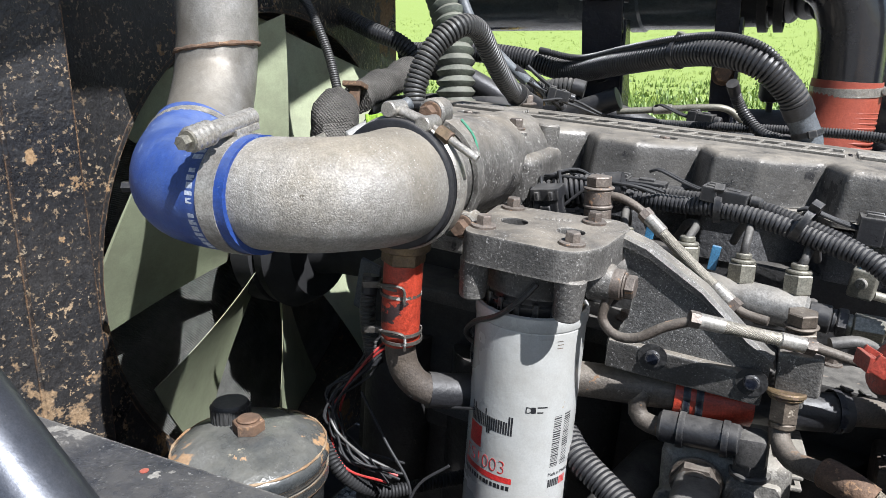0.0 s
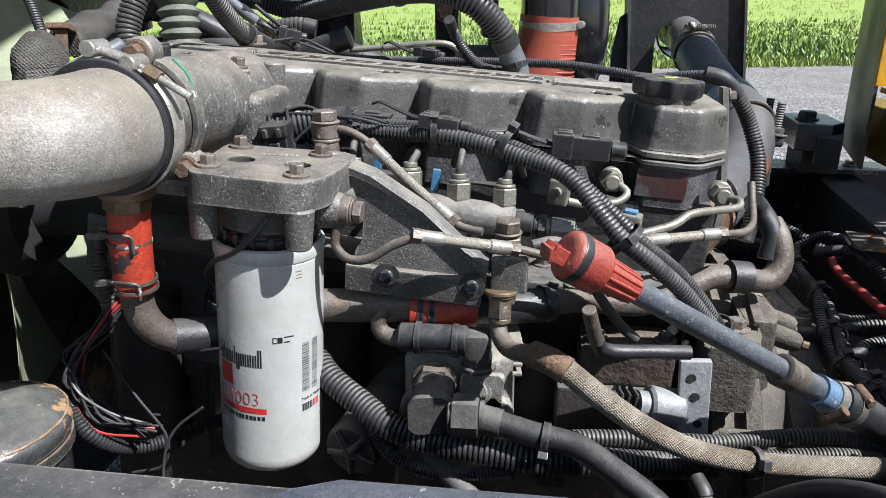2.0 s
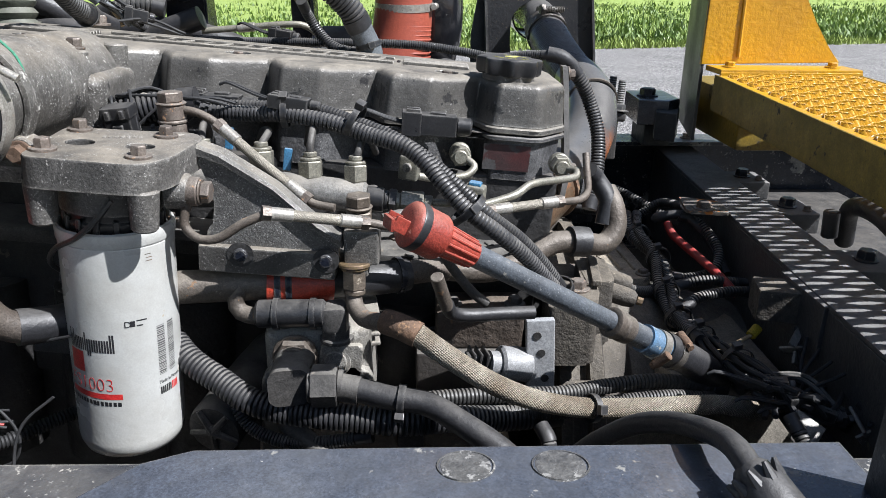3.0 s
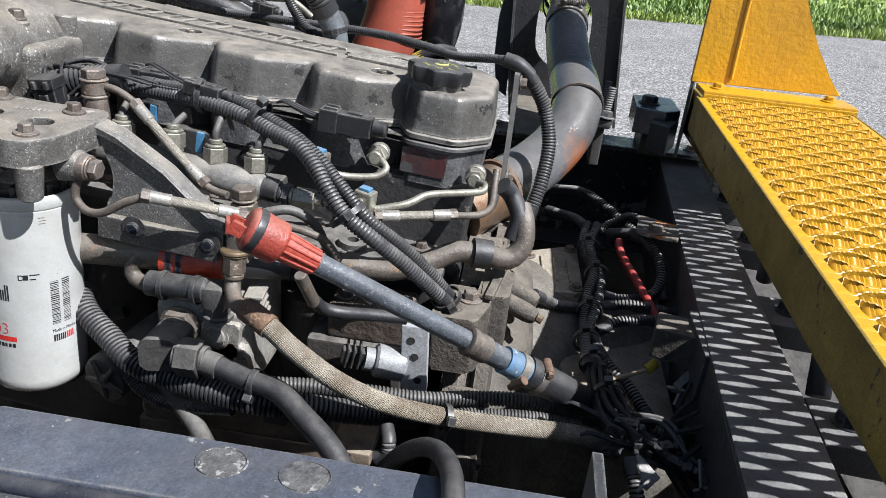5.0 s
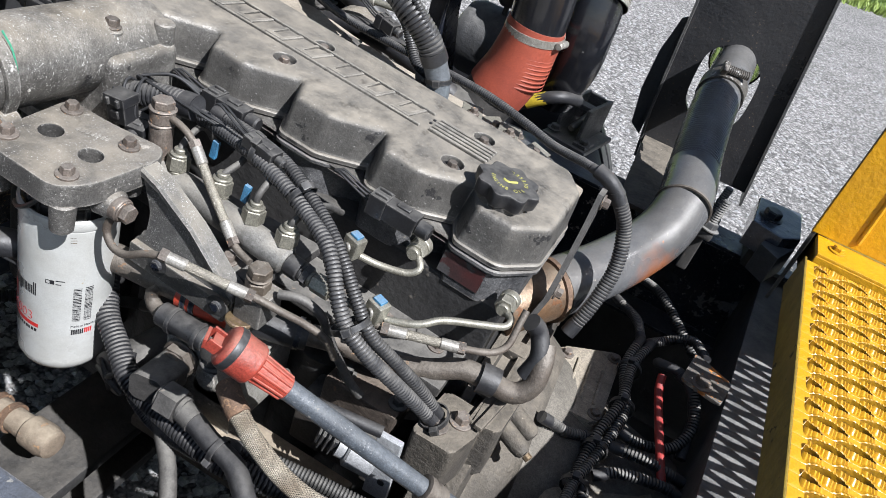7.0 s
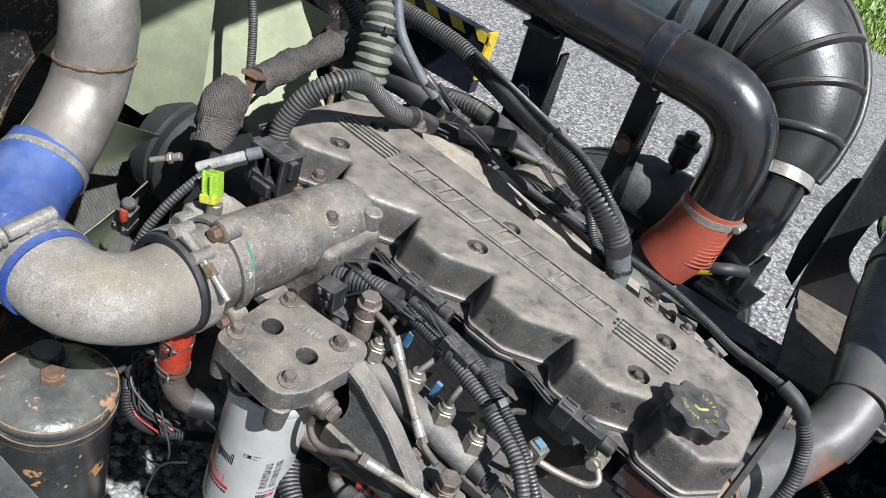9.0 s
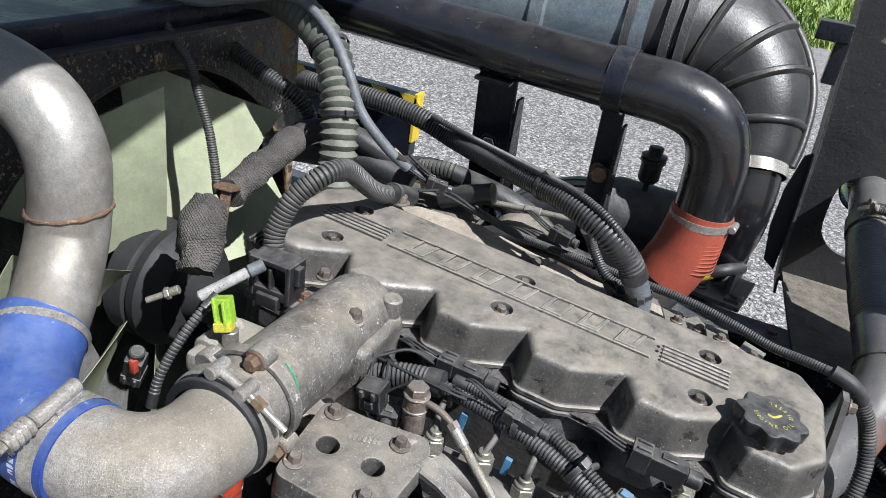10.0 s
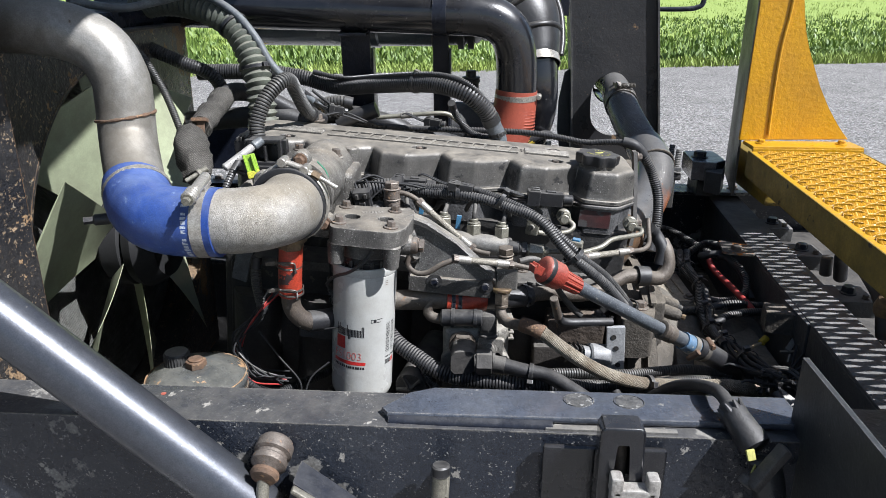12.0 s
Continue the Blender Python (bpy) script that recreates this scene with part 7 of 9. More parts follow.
loom("small black corrugated loom hanging below", [(0.030, -0.285, 0.865), (0.040, -0.30, 0.843), (0.061, -0.31, 0.823), (0.101, -0.32, 0.815), (0.147, -0.33, 0.824), (0.19, -0.335, 0.835)], 0.0075)
loom("dusty corrugated loom behind the fabric hose", [(0.215, -0.325, 0.868), (0.27, -0.305, 0.862), (0.335, -0.29, 0.856), (0.403, -0.275, 0.848), (0.46, -0.25, 0.842), (0.52, -0.238, 0.842), (0.575, -0.228, 0.832), (0.62, -0.22, 0.818)], 0.0095, LOOMGREY)
loom("split dusty corrugated loom beside it", [(0.25, -0.312, 0.846), (0.32, -0.300, 0.840), (0.40, -0.29, 0.833), (0.47, -0.262, 0.828), (0.54, -0.25, 0.828), (0.60, -0.235, 0.815)], 0.0085, LOOMGREY)
loom("short corrugated loom end", [(0.372, -0.33, 0.842), (0.378, -0.345, 0.835), (0.377, -0.35, 0.820), (0.366, -0.35, 0.812)], 0.0085, LOOM)
bm = bmnew()
lathe(bm, (0.010, -0.300, 0.818), (0.25, 1, 0.1), [(0, 0.020), (0.0, 0.030), (0.006, 0.032), (0.10, 0.032), (0.16, 0.030)], 28)
axis = Vector((0.25, 1, 0.1)).normalized()
u, v, w = basis(axis)
for k in range(5):
    a = 2 * math.pi * k / 5 + 0.4
    out = u * math.cos(a) + v * math.sin(a)
    rod(bm, Vector((0.010, -0.300, 0.818)) - axis * 0.003, Vector((0.010, -0.300, 0.818)) + out * 0.029, 0.0045, 0.0035, seg=8)
rod(bm, Vector((0.010, -0.300, 0.818)) - axis * 0.006, Vector((0.010, -0.300, 0.818)) + axis * 0.004, 0.009, seg=12, edge=0.002)
solid("oil_cooler_tube", bm, GRIME, "grimy cylindrical cooler tube beside the block", "tube")
acc = thing("lower_bracket", "dusty pale steel bracket and shaft low beside the block", "bracket")
bm = bmnew()
rod(bm, (0.06, -0.28, 0.795), (0.30, -0.27, 0.785), 0.030, seg=20, edge=0.004)
part("shaft", bm, TANROD, acc)
bm = bmnew()
block(bm, (0.20, -0.25, 0.76), (0.30, 0.10, 0.02), 0.004)
part("ledge", bm, TANROD, acc)
bm = bmnew()
block(bm, (0.23, -0.30, 0.822), (0.03, 0.012, 0.05), 0.003)
part("ear", bm, GRIME, acc)
pipe("grey_bent_pipe", "grimy grey pipe bending down beside the rail", [(0.09, -0.30, 0.83), (0.125, -0.325, 0.815), (0.158, -0.35, 0.80), (0.197, -0.39, 0.78), (0.245, -0.43, 0.74)], 0.011, GRIME)

sol = thing("solenoid_valve", "grey solenoid valve on a bright drilled plate", "valve")
bm = bmnew()
block(bm, (0.385, -0.228, 0.866), (0.034, 0.010, 0.110), 0.002, spin(0, -3, 0))
plate = part("plate", bm, surface("scuffed_bright_plate", (0.44, 0.45, 0.46), (0.30, 0.305, 0.31), 0.45, 0.2, 20, spots=(40, 0.64, (0.13, 0.12, 0.11), 0.6), bump=((250, 0.2),)), sol, "bright scuffed drilled plate")
for dx, dz in ((0.0, 0.012), (0.006, -0.022), (-0.006, 0.035)):
    bm = bmnew()
    rod(bm, (0.385 + dx, -0.2325, 0.866 + dz), (0.385 + dx, -0.234, 0.866 + dz), 0.005, seg=14)
    part("drilling", bm, BLOCK, plate)
bm = bmnew()
rod(bm, (0.372, -0.222, 0.856), (0.334, -0.232, 0.864), 0.0215, seg=26, edge=0.003)
rod(bm, (0.334, -0.232, 0.864), (0.322, -0.2355, 0.8665), 0.015, seg=20)
part("coil", bm, surface("grey_coil_shell", (0.27, 0.275, 0.28), (0.18, 0.182, 0.185), 0.5, 0.1, 24, dust=(DUST, 0.3), bump=((250, 0.2),)), sol)
bm = bmnew()
block(bm, (0.308, -0.238, 0.870), (0.03, 0.018, 0.020), 0.003, spin(0, 10, 15))
for k in range(3):
    block(bm, (0.300 + 0.008 * k, -0.239, 0.872), (0.003, 0.026, 0.028), 0.001, spin(0, 10, 15), seg=1)
part("plug", bm, PLASTIC, sol)
ecm = thing("control_box", "brown-tinged box casting on the side of the block", "box")
bm = bmnew()
block(bm, (0.315, -0.155, 0.885), (0.11, 0.07, 0.05), 0.006)
part("body", bm, BROWNBOX, ecm)
bm = bmnew()
block(bm, (0.30, -0.16, 0.82), (0.13, 0.08, 0.08), 0.005)
part("lower_body", bm, surface("brown_grime", (0.05, 0.043, 0.037), (0.03, 0.026, 0.023), 0.7, 0.0, 20, dust=(DUST, 0.5), bump=((120, 0.3),)), ecm)
for x in (0.25, 0.33):
    b = bmnew()
    bolt(b, (x + 0.03, -0.165, 0.910), (0, 0, 1), 0.009, 0.008)
    part("bolt", b, GRIME, ecm)

# ---- flywheel housing and gearbox ----
house = thing("flywheel_housing", "dusty grey flywheel housing with bolts", "housing")
bm = bmnew()
lathe(bm, (0.418, 0.06, 0.635), (1, 0, 0), [(0, 0.22), (0.0, 0.296), (0.003, 0.302), (0.018, 0.302), (0.021, 0.288), (0.040, 0.286), (0.043, 0.300), (0.060, 0.302), (0.063, 0.296), (0.066, 0.262), (0.10, 0.245), (0.13, 0.20)], 72)
part("flange", bm, HOUSING, house)
for k in range(9):
    a = radians(62 + 17 * k)
    bm = bmnew()
    block(bm, (0.449, 0.06 + 0.292 * math.cos(a), 0.635 + 0.292 * math.sin(a)), (0.046, 0.030, 0.022), 0.005, spin(math.degrees(a) - 90, 0, 0))
    part("lug", bm, HOUSING, house)
    b = bmnew()
    bolt(b, (0.474, 0.06 + 0.290 * math.cos(a), 0.635 + 0.290 * math.sin(a)), (1, 0, 0), 0.009, 0.009)
    part("bolt", b, BOLT, house)
bm = bmnew()
prism(bm, rounded([(0.396, -0.205), (0.455, -0.205), (0.468, -0.16), (0.470, -0.115), (0.404, -0.112)], 0.008), (0, 0, 0.845), (1, 0, 0), (0, 1, 0), 0.080, 0.005)
prism(bm, rounded([(0.448, -0.150), (0.492, -0.140), (0.496, -0.055), (0.455, -0.060)], 0.008), (0, 0, 0.84), (1, 0, 0), (0, 1, 0), 0.092, 0.006)
block(bm, (0.472, -0.105, 0.934), (0.012, 0.10, 0.008), 0.002, spin(0, 0, -8))
part("mount_block", bm, HOUSING, house)
for p in ((0.442, -0.150, 0.925), (0.419, -0.177, 0.925)):
    b = bmnew()
    bolt(b, p, (0, 0, 1), 0.0105, 0.010)
    part("bolt", b, BOLT, house)
for dy, dz in ((0.0, 0.0), (0.026, 0.010)):
    bm = bmnew()
    lathe(bm, (0.482, -0.088 + dy, 0.900 + dz), (0.055, -0.020, -0.012), [(0, 0.0135), (0.040, 0.0135), (0.050, 0.0120), (0.055, 0.008)], 20)
    part("stub", bm, HOUSING, house)
bm = bmnew()
rod(bm, (0.534, -0.107, 0.889), (0.541, -0.1095, 0.8875), 0.006, seg=8)
part("plug", bm, BRASS, house, "small brass plug")
box = thing("gearbox", "dusty tan-grey gearbox casing in dappled light", "gearbox")
bm = bmnew()
lathe(bm, (0.497, 0.08, 0.635), (1, 0, -0.08), [(0, 0.235), (0.02, 0.232), (0.10, 0.20), (0.13, 0.195), (0.15, 0.19), (0.30, 0.17)], 44)
part("bell", bm, surface("gearbox_dust", (0.19, 0.17, 0.14), (0.10, 0.09, 0.075), 0.8, 0.05, 12, bump=((110, 0.35),)), box)
bm = bmnew()
prism(bm, rounded([(0.501, 0.196), (0.526, 0.057), (0.612, 0.066), (0.605, 0.262)], 0.015), (0, 0, 0.815), (1, 0, 0), (0, 1, 0), 0.034, 0.004)
block(bm, (0.66, -0.02, 0.77), (0.16, 0.30, 0.05), 0.012)
part("top_cover", bm, GEARDUST, box)
for x, y in ((0.540, 0.072), (0.600, 0.082), (0.520, 0.185), (0.594, 0.235)):
    b = bmnew()
    bolt(b, (x, y, 0.849), (0, 0, 1), 0.008, 0.006)
    part("bolt", b, BOLT, box)
bm = bmnew()
for k in range(3):
    block(bm, (0.545 + 0.022 * k, 0.145, 0.850), (0.005, 0.09, 0.006), 0.002, spin(0, 0, 4))
part("casting_rib", bm, GEARDUST, box)

# harness over the gearbox
r5 = random.Random(31)
for k in range(7):
    j = lambda v=0.018: r5.uniform(-v, v)
    wire("loose black wire behind the near rail", [(0.640 + j(), -0.27 + j(), 0.856 + j(0.008)), (0.685 + j(), -0.285 + j(0.03), 0.845 + j()), (0.735 + j(), -0.27 + j(0.04), 0.822 + j()), (0.785 + j(), -0.25 + j(0.05), 0.80 + j())], 0.0032, (LOOMGREY, WIREBLACK)[k % 2])
for p, q in (((0.745, -0.225, 0.822), (0.9, 0.3, -0.2)), ((0.775, -0.285, 0.812), (0.6, 0.7, -0.3)), ((0.700, -0.305, 0.838), (0.9, -0.3, -0.2))):
    connector("small black plug on the loose wires", p, q, (0.036, 0.014, 0.013), wires=2)
G1 = [(0.628, 0.27, 0.885), (0.618, 0.20, 0.870), (0.633, 0.12, 0.858), (0.626, 0.06, 0.845), (0.618, 0.0, 0.832), (0.612, -0.05, 0.830), (0.614, -0.10, 0.836), (0.620, -0.16, 0.845)]
middle = spline(G1, 0.006)
for k in range(2):
    loom("dusty corrugated harness strand twisted over the gearbox", [p + Vector((0.0088 * math.cos(i * 0.085 + k * math.pi), 0, 0.006 + 0.0060 * math.sin(i * 0.085 + k * math.pi))) for i, p in enumerate(middle)][::3], 0.0085, LOOMDUST, 0.0052, depth=0.28)
for k in range(9):
    a = k * 0.7
    wire("bare black wire in the harness", [(0.617 + 0.012 * math.cos(a), -0.13, 0.842 + 0.010 * math.sin(a)), (0.624 + 0.014 * math.cos(a + 1), -0.18, 0.848 + 0.012 * math.sin(a + 1)), (0.634 + 0.018 * math.cos(a + 1.5), -0.26, 0.860 + 0.014 * math.sin(a + 1.5)), (0.65 + 0.03 * math.cos(a * 2), -0.32, 0.862 + 0.02 * math.sin(a))], 0.0034, PLASTIC)
for y, z, x in ((0.19, 0.872, 0.620), (0.11, 0.86, 0.632), (0.02, 0.838, 0.620), (-0.06, 0.832, 0.613), (-0.13, 0.840, 0.618), (-0.22, 0.853, 0.630)):
    tie((x, y, z + 0.006), (0.05, -1, -0.1), 0.0185, (-0.2, 0, 1))
for pts in ([(0.641, 0.08, 0.846), (0.674, 0.08, 0.843), (0.723, 0.10, 0.848), (0.741, 0.14, 0.873), (0.722, 0.19, 0.90), (0.69, 0.20, 0.91)], [(0.640, 0.04, 0.846), (0.687, 0.04, 0.856), (0.755, 0.05, 0.845)], [(0.632, -0.02, 0.834), (0.667, 0.0, 0.846), (0.731, 0.02, 0.846), (0.76, 0.02, 0.84)], [(0.624, -0.04, 0.832), (0.644, -0.10, 0.826), (0.672, -0.13, 0.815), (0.70, -0.18, 0.80)], [(0.530, -0.01, 0.875), (0.555, 0.01, 0.856), (0.575, 0.02, 0.846), (0.612, 0.05, 0.834)], [(0.615, -0.16, 0.830), (0.65, -0.19, 0.820), (0.70, -0.21, 0.805), (0.75, -0.21, 0.795)], [(0.618, -0.20, 0.835), (0.66, -0.23, 0.82), (0.72, -0.25, 0.80)], [(0.62, 0.26, 0.88), (0.65, 0.33, 0.86), (0.70, 0.34, 0.89), (0.73, 0.29, 0.90)], [(0.56, 0.48, 0.88), (0.62, 0.42, 0.90), (0.68, 0.37, 0.88), (0.74, 0.33, 0.85)], [(0.55, 0.40, 0.86), (0.60, 0.35, 0.87), (0.62, 0.28, 0.88)]):
    loom("black corrugated branch of the gearbox harness", pts, 0.0088, LOOMDUST, 0.0052, depth=0.28)
pipe("red_battery_cable", "bright red cable end over the gearbox", [(0.668, 0.19, 0.90), (0.674, 0.165, 0.885), (0.694, 0.10, 0.872), (0.713, 0.05, 0.858), (0.73, 0.02, 0.84)], 0.0068, WIRERED, "cable")
pipe("black_battery_cable", "black cable to the terminal", [(0.655, 0.215, 0.90), (0.66, 0.21, 0.905), (0.70, 0.20, 0.91), (0.735, 0.17, 0.88), (0.745, 0.10, 0.84)], 0.0085, RUBBER, "cable")
for pts, mt in (([(0.615, -0.15, 0.836), (0.65, -0.135, 0.83), (0.692, -0.12, 0.842)], WIRETAN), ([(0.62, -0.16, 0.838), (0.65, -0.17, 0.832), (0.67, -0.19, 0.82)], WIREWHITE)):
    wire("pale loose wire at the harness", pts, 0.003, mt)
for p, size, turn in (((0.742, -0.150, 0.868), (0.010, 0.075, 0.004), (20, 30, -30)), ((0.728, -0.165, 0.845), (0.014, 0.030, 0.004), (-30, 40, 20)), ((0.662, -0.335, 0.842), (0.022, 0.034, 0.004), (30, -30, 40)), ((0.735, -0.315, 0.832), (0.018, 0.040, 0.004), (20, 45, 10)), ((0.765, -0.330, 0.842), (0.030, 0.022, 0.004), (40, 20, -30))):
    strip = thing("bracket_strip", "small pale bent steel strip among the wires", "bracket", group="bracket strips")
    bm = bmnew()
    block(bm, p, size, 0.001, spin(*turn))
    block(bm, Vector(p) + Vector((0.0, -size[1] * 0.4, -0.008)), (size[0], 0.004, 0.018), 0.001, spin(*turn))
    part("strip", bm, RAILSTEEL, strip)
for pts in ([(0.748, -0.255, 0.868), (0.768, -0.285, 0.852), (0.780, -0.315, 0.835)], [(0.742, -0.300, 0.850), (0.752, -0.33, 0.836), (0.756, -0.36, 0.815)], [(0.648, -0.322, 0.848), (0.655, -0.345, 0.832), (0.662, -0.375, 0.812)], [(0.626, -0.245, 0.835), (0.650, -0.235, 0.838), (0.690, -0.225, 0.832)]):
    loom("short dusty corrugated end in the harness", pts, 0.0085, LOOMDUST, 0.0052, depth=0.28)
relay = thing("relay_box", "small dusty black box on the cross member", "box")
bm = bmnew()
block(bm, (0.722, -0.115, 0.893), (0.062, 0.052, 0.046), 0.004, spin(0, 0, -12))
part("case", bm, HOUSING, relay)
bm = bmnew()
block(bm, (0.752, -0.14, 0.885), (0.03, 0.12, 0.075), 0.003)
part("mount", bm, DARKSTEEL, relay)
bm = bmnew()
rod(bm, (0.692, -0.12, 0.842), (0.704, -0.112, 0.850), 0.007, seg=10)
part("yellow_plug", bm, HAZARD, relay, "small yellow plug")
for k in range(5):
    wire("thin loose wire hanging by the cross member", [(0.735, -0.15 - 0.03 * k, 0.87), (0.73 - 0.01 * k, -0.19 - 0.02 * k, 0.83), (0.72 + 0.008 * k, -0.24 - 0.02 * k, 0.80 - 0.01 * k), (0.74, -0.30 - 0.02 * k, 0.78)], 0.0024, PLASTIC)
for k in range(4):
    connector("small black connector in the harness end", (0.648 + 0.022 * k, -0.29 - 0.016 * (k % 2), 0.868 - 0.012 * k), (1, -0.3 + 0.3 * (k % 3), 0.1), (0.034, 0.014, 0.014), wires=2)

# ---- exhaust, air intake and far-side parts ----
exhaust = thing("exhaust_pipe", "heat-tinted black exhaust pipe with a flexible section", "pipe")
X = [(0.452, 0.145, 0.978), (0.474, 0.185, 0.984), (0.505, 0.245, 0.992), (0.541, 0.325, 1.009), (0.566, 0.385, 1.036), (0.576, 0.440, 1.068)]
bm = bmnew()
hose(bm, X, 0.0485, 36, 0.008)
part("elbow", bm, TINTED, exhaust, "smooth steel bend with an orange heat stain")
bm = bmnew()
hose(bm, [(0.395, 0.055, 0.962), (0.418, 0.088, 0.970), (0.440, 0.124, 0.976), (0.452, 0.145, 0.978)], 0.0475, 32, 0.01)
part("heat_tinted_end", bm, HEATTINT, exhaust, "orange-brown heat-tinted pipe end")
bm = bmnew()
lathe(bm, (0.447, 0.137, 0.9772), (0.53, 0.84, 0.10), [(-0.005, 0.0475), (-0.004, 0.0530), (0.003, 0.0540), (0.005, 0.0480)], 40, caps=False)
part("flange_ring", bm, RUST, exhaust, "rusty joint ring")
bm = bmnew()
hose(bm, [(0.576, 0.439, 1.0675), (0.574, 0.470, 1.078), (0.570, 0.505, 1.088), (0.566, 0.540, 1.096)], 0.0495, 36, 0.01)
part("sleeve", bm, EXHAUST, exhaust, "smooth dark sleeve of the flexible section")
bm = bmnew()
conduit(bm, [(0.566, 0.535, 1.095), (0.558, 0.62, 1.112), (0.550, 0.72, 1.138), (0.546, 0.80, 1.160)], 0.0475, 0.0085, 32, 0.045)
part("flexible_section", bm, EXHAUST, exhaust)
bm = bmnew()
hose(bm, [(0.546, 0.79, 1.157), (0.545, 0.88, 1.182), (0.546, 1.02, 1.200), (0.546, 1.25, 1.21)], 0.0455, 28, 0.02)
part("tail", bm, EXHAUST, exhaust)
bm = bmnew()
lathe(bm, (0.546, 1.03, 1.20), (0, 1, 0.05), [(0.0, 0.060), (0.0, 0.064), (0.24, 0.066), (0.24, 0.060)], 40, caps=False)
part("outer_pipe", bm, GLOSSBLACK, exhaust, "wide glossy black outer pipe beyond the plate")
bm = bmnew()
band(bm, (0.5455, 0.84, 1.171), (-0.02, 1, 0.28), 0.0475, 0.045, 0.003)
part("u_clamp", bm, GRIMECLAMP, exhaust)
for s in (-1, 1):
    bm = bmnew()
    o = Vector((0.535, 0.838 + 0.021 * s, 1.222 - 0.003 * s))
    for k in range(11):
        lathe(bm, o + Vector((0.0042 * k, 0.0008 * k, 0)), (1, 0.18, 0), [(0, 0.0062), (0.0021, 0.0078), (0.0042, 0.0062)], 12)
    hexes(bm, o + Vector((-0.012, 0, 0)), (1, 0.18, 0), ((0.012, 0.013, 6),))
    part("clamp_stud", bm, GRIMECLAMP, exhaust)
bm = bmnew()
lathe(bm, (0.576, 0.4395, 1.068), (-0.03, 0.93, 0.36), [(-0.003, 0.0485), (-0.002, 0.0515), (0.002, 0.0515), (0.003, 0.0490)], 40, caps=False)
part("seam", bm, RUSTPIPE, exhaust, "crimped seam")

air = thing("air_intake_pipe", "glossy black air intake pipe with an orange hump hose", "pipe")
bm = bmnew()
hose(bm, [(-0.85, 0.46, 1.46), (-0.5, 0.44, 1.456), (-0.2, 0.425, 1.451), (0.05, 0.41, 1.445), (0.100, 0.41, 1.443), (0.148, 0.414, 1.432), (0.184, 0.420, 1.404), (0.203, 0.428, 1.357), (0.208, 0.434, 1.30), (0.209, 0.438, 1.24)], 0.0515, 36, 0.012)
part("tube", bm, GLOSSBLACK, air)
bm = bmnew()
sweep(bm, spline([(0.209, 0.437, 1.260), (0.206, 0.438, 1.215), (0.197, 0.436, 1.165), (0.180, 0.432, 1.118)], 0.006), lambda i: 0.0530 + 0.0045 * min(1, i / 20), 36)
hosepart = part("hump_hose", bm, ORANGE, air, "orange silicone hump hose")
bm = bmnew()
hose(bm, [(0.184, 0.433, 1.128), (0.172, 0.430, 1.10), (0.15, 0.422, 1.06), (0.12, 0.41, 1.03)], 0.0535, 30, 0.01)
part("lower_tube", bm, GRIME, air, "grimy cast tube below the orange hose")
for k in range(8):
    bm = bmnew()
    u = 0.02 + k * 0.008
    lathe(bm, (0.2075 - 0.05 * u, 0.438, 1.232 - u), (0.07, 0.0, 1), [(-0.0022, 0.0531 + 0.022 * u), (0, 0.0541 + 0.022 * u), (0.0022, 0.0531 + 0.022 * u)], 36, caps=False)
    part("ridge", bm, ORANGE, hosepart)
bm = bmnew()
band(bm, (0.2090, 0.438, 1.244), (0.0, -0.06, 1), 0.0535, 0.014, 0.0014)
part("worm_clamp", bm, STEEL, air)
bm = bmnew()
o = Vector((0.264, 0.428, 1.244))
rod(bm, o - Vector((0.0, 0.018, 0)), o + Vector((0.004, 0.016, 0)), 0.0065, seg=12, edge=0.001)
part("clamp_screw", bm, STEEL, air)
bm = bmnew()
band(bm, (0.018, 0.4115, 1.4455), (1, -0.05, -0.02), 0.0520, 0.034, 0.003)
part("strap", bm, BLACKPAINT, air)

canister_air = thing("air_cleaner", "large glossy black air cleaner housing with a ribbed rubber elbow", "air cleaner")
bm = bmnew()
lathe(bm, (-0.60, 0.672, 1.498), (1, 0, 0), [(0, 0.112), (0.01, 0.142), (0.03, 0.147), (0.05, 0.151), (0.40, 0.151), (0.405, 0.156), (0.43, 0.156), (0.435, 0.151), (0.62, 0.151)], 56)
part("body", bm, CLEAR, canister_air)
for x in (-0.02, 0.05, 0.078):
    bm = bmnew()
    lathe(bm, (x, 0.672, 1.498), (1, 0, 0), [(0, 0.151), (0.0, 0.158), (0.016, 0.158), (0.016, 0.151)], 56, caps=False)
    part("band", bm, DARKSTEEL, canister_air)
RX = [(0.02, 0.672, 1.498), (0.09, 0.669, 1.496), (0.150, 0.661, 1.485), (0.200, 0.645, 1.457), (0.235, 0.620, 1.417), (0.255, 0.590, 1.367), (0.265, 0.558, 1.318)]
bm = bmnew()
pts = spline(RX, 0.008)
n = len(pts)
sweep(bm, pts, lambda i: 0.147 - 0.089 * min(1, max(0, (i / n - 0.12) / 0.88)), 40)
elb = part("rubber_elbow", bm, DUSTYRUBBER, canister_air, "ribbed black rubber elbow")
for f, proud in ((0.13, 0.003), (0.30, 0.008), (0.46, 0.008), (0.62, 0.008), (0.80, 0.006)):
    i = int(f * n)
    p, q = pts[i], pts[i + 1]
    r = 0.147 - 0.089 * max(0, (f - 0.12) / 0.88)
    bm = bmnew()
    lathe(bm, p, q - p, [(-0.010, r - 0.005), (-0.007, r + 0.5 * proud), (-0.003, r + proud), (0.003, r + proud), (0.007, r + 0.5 * proud), (0.010, r - 0.006)], 44, caps=False)
    part("rib", bm, DUSTYRUBBER, elb)
spine = []
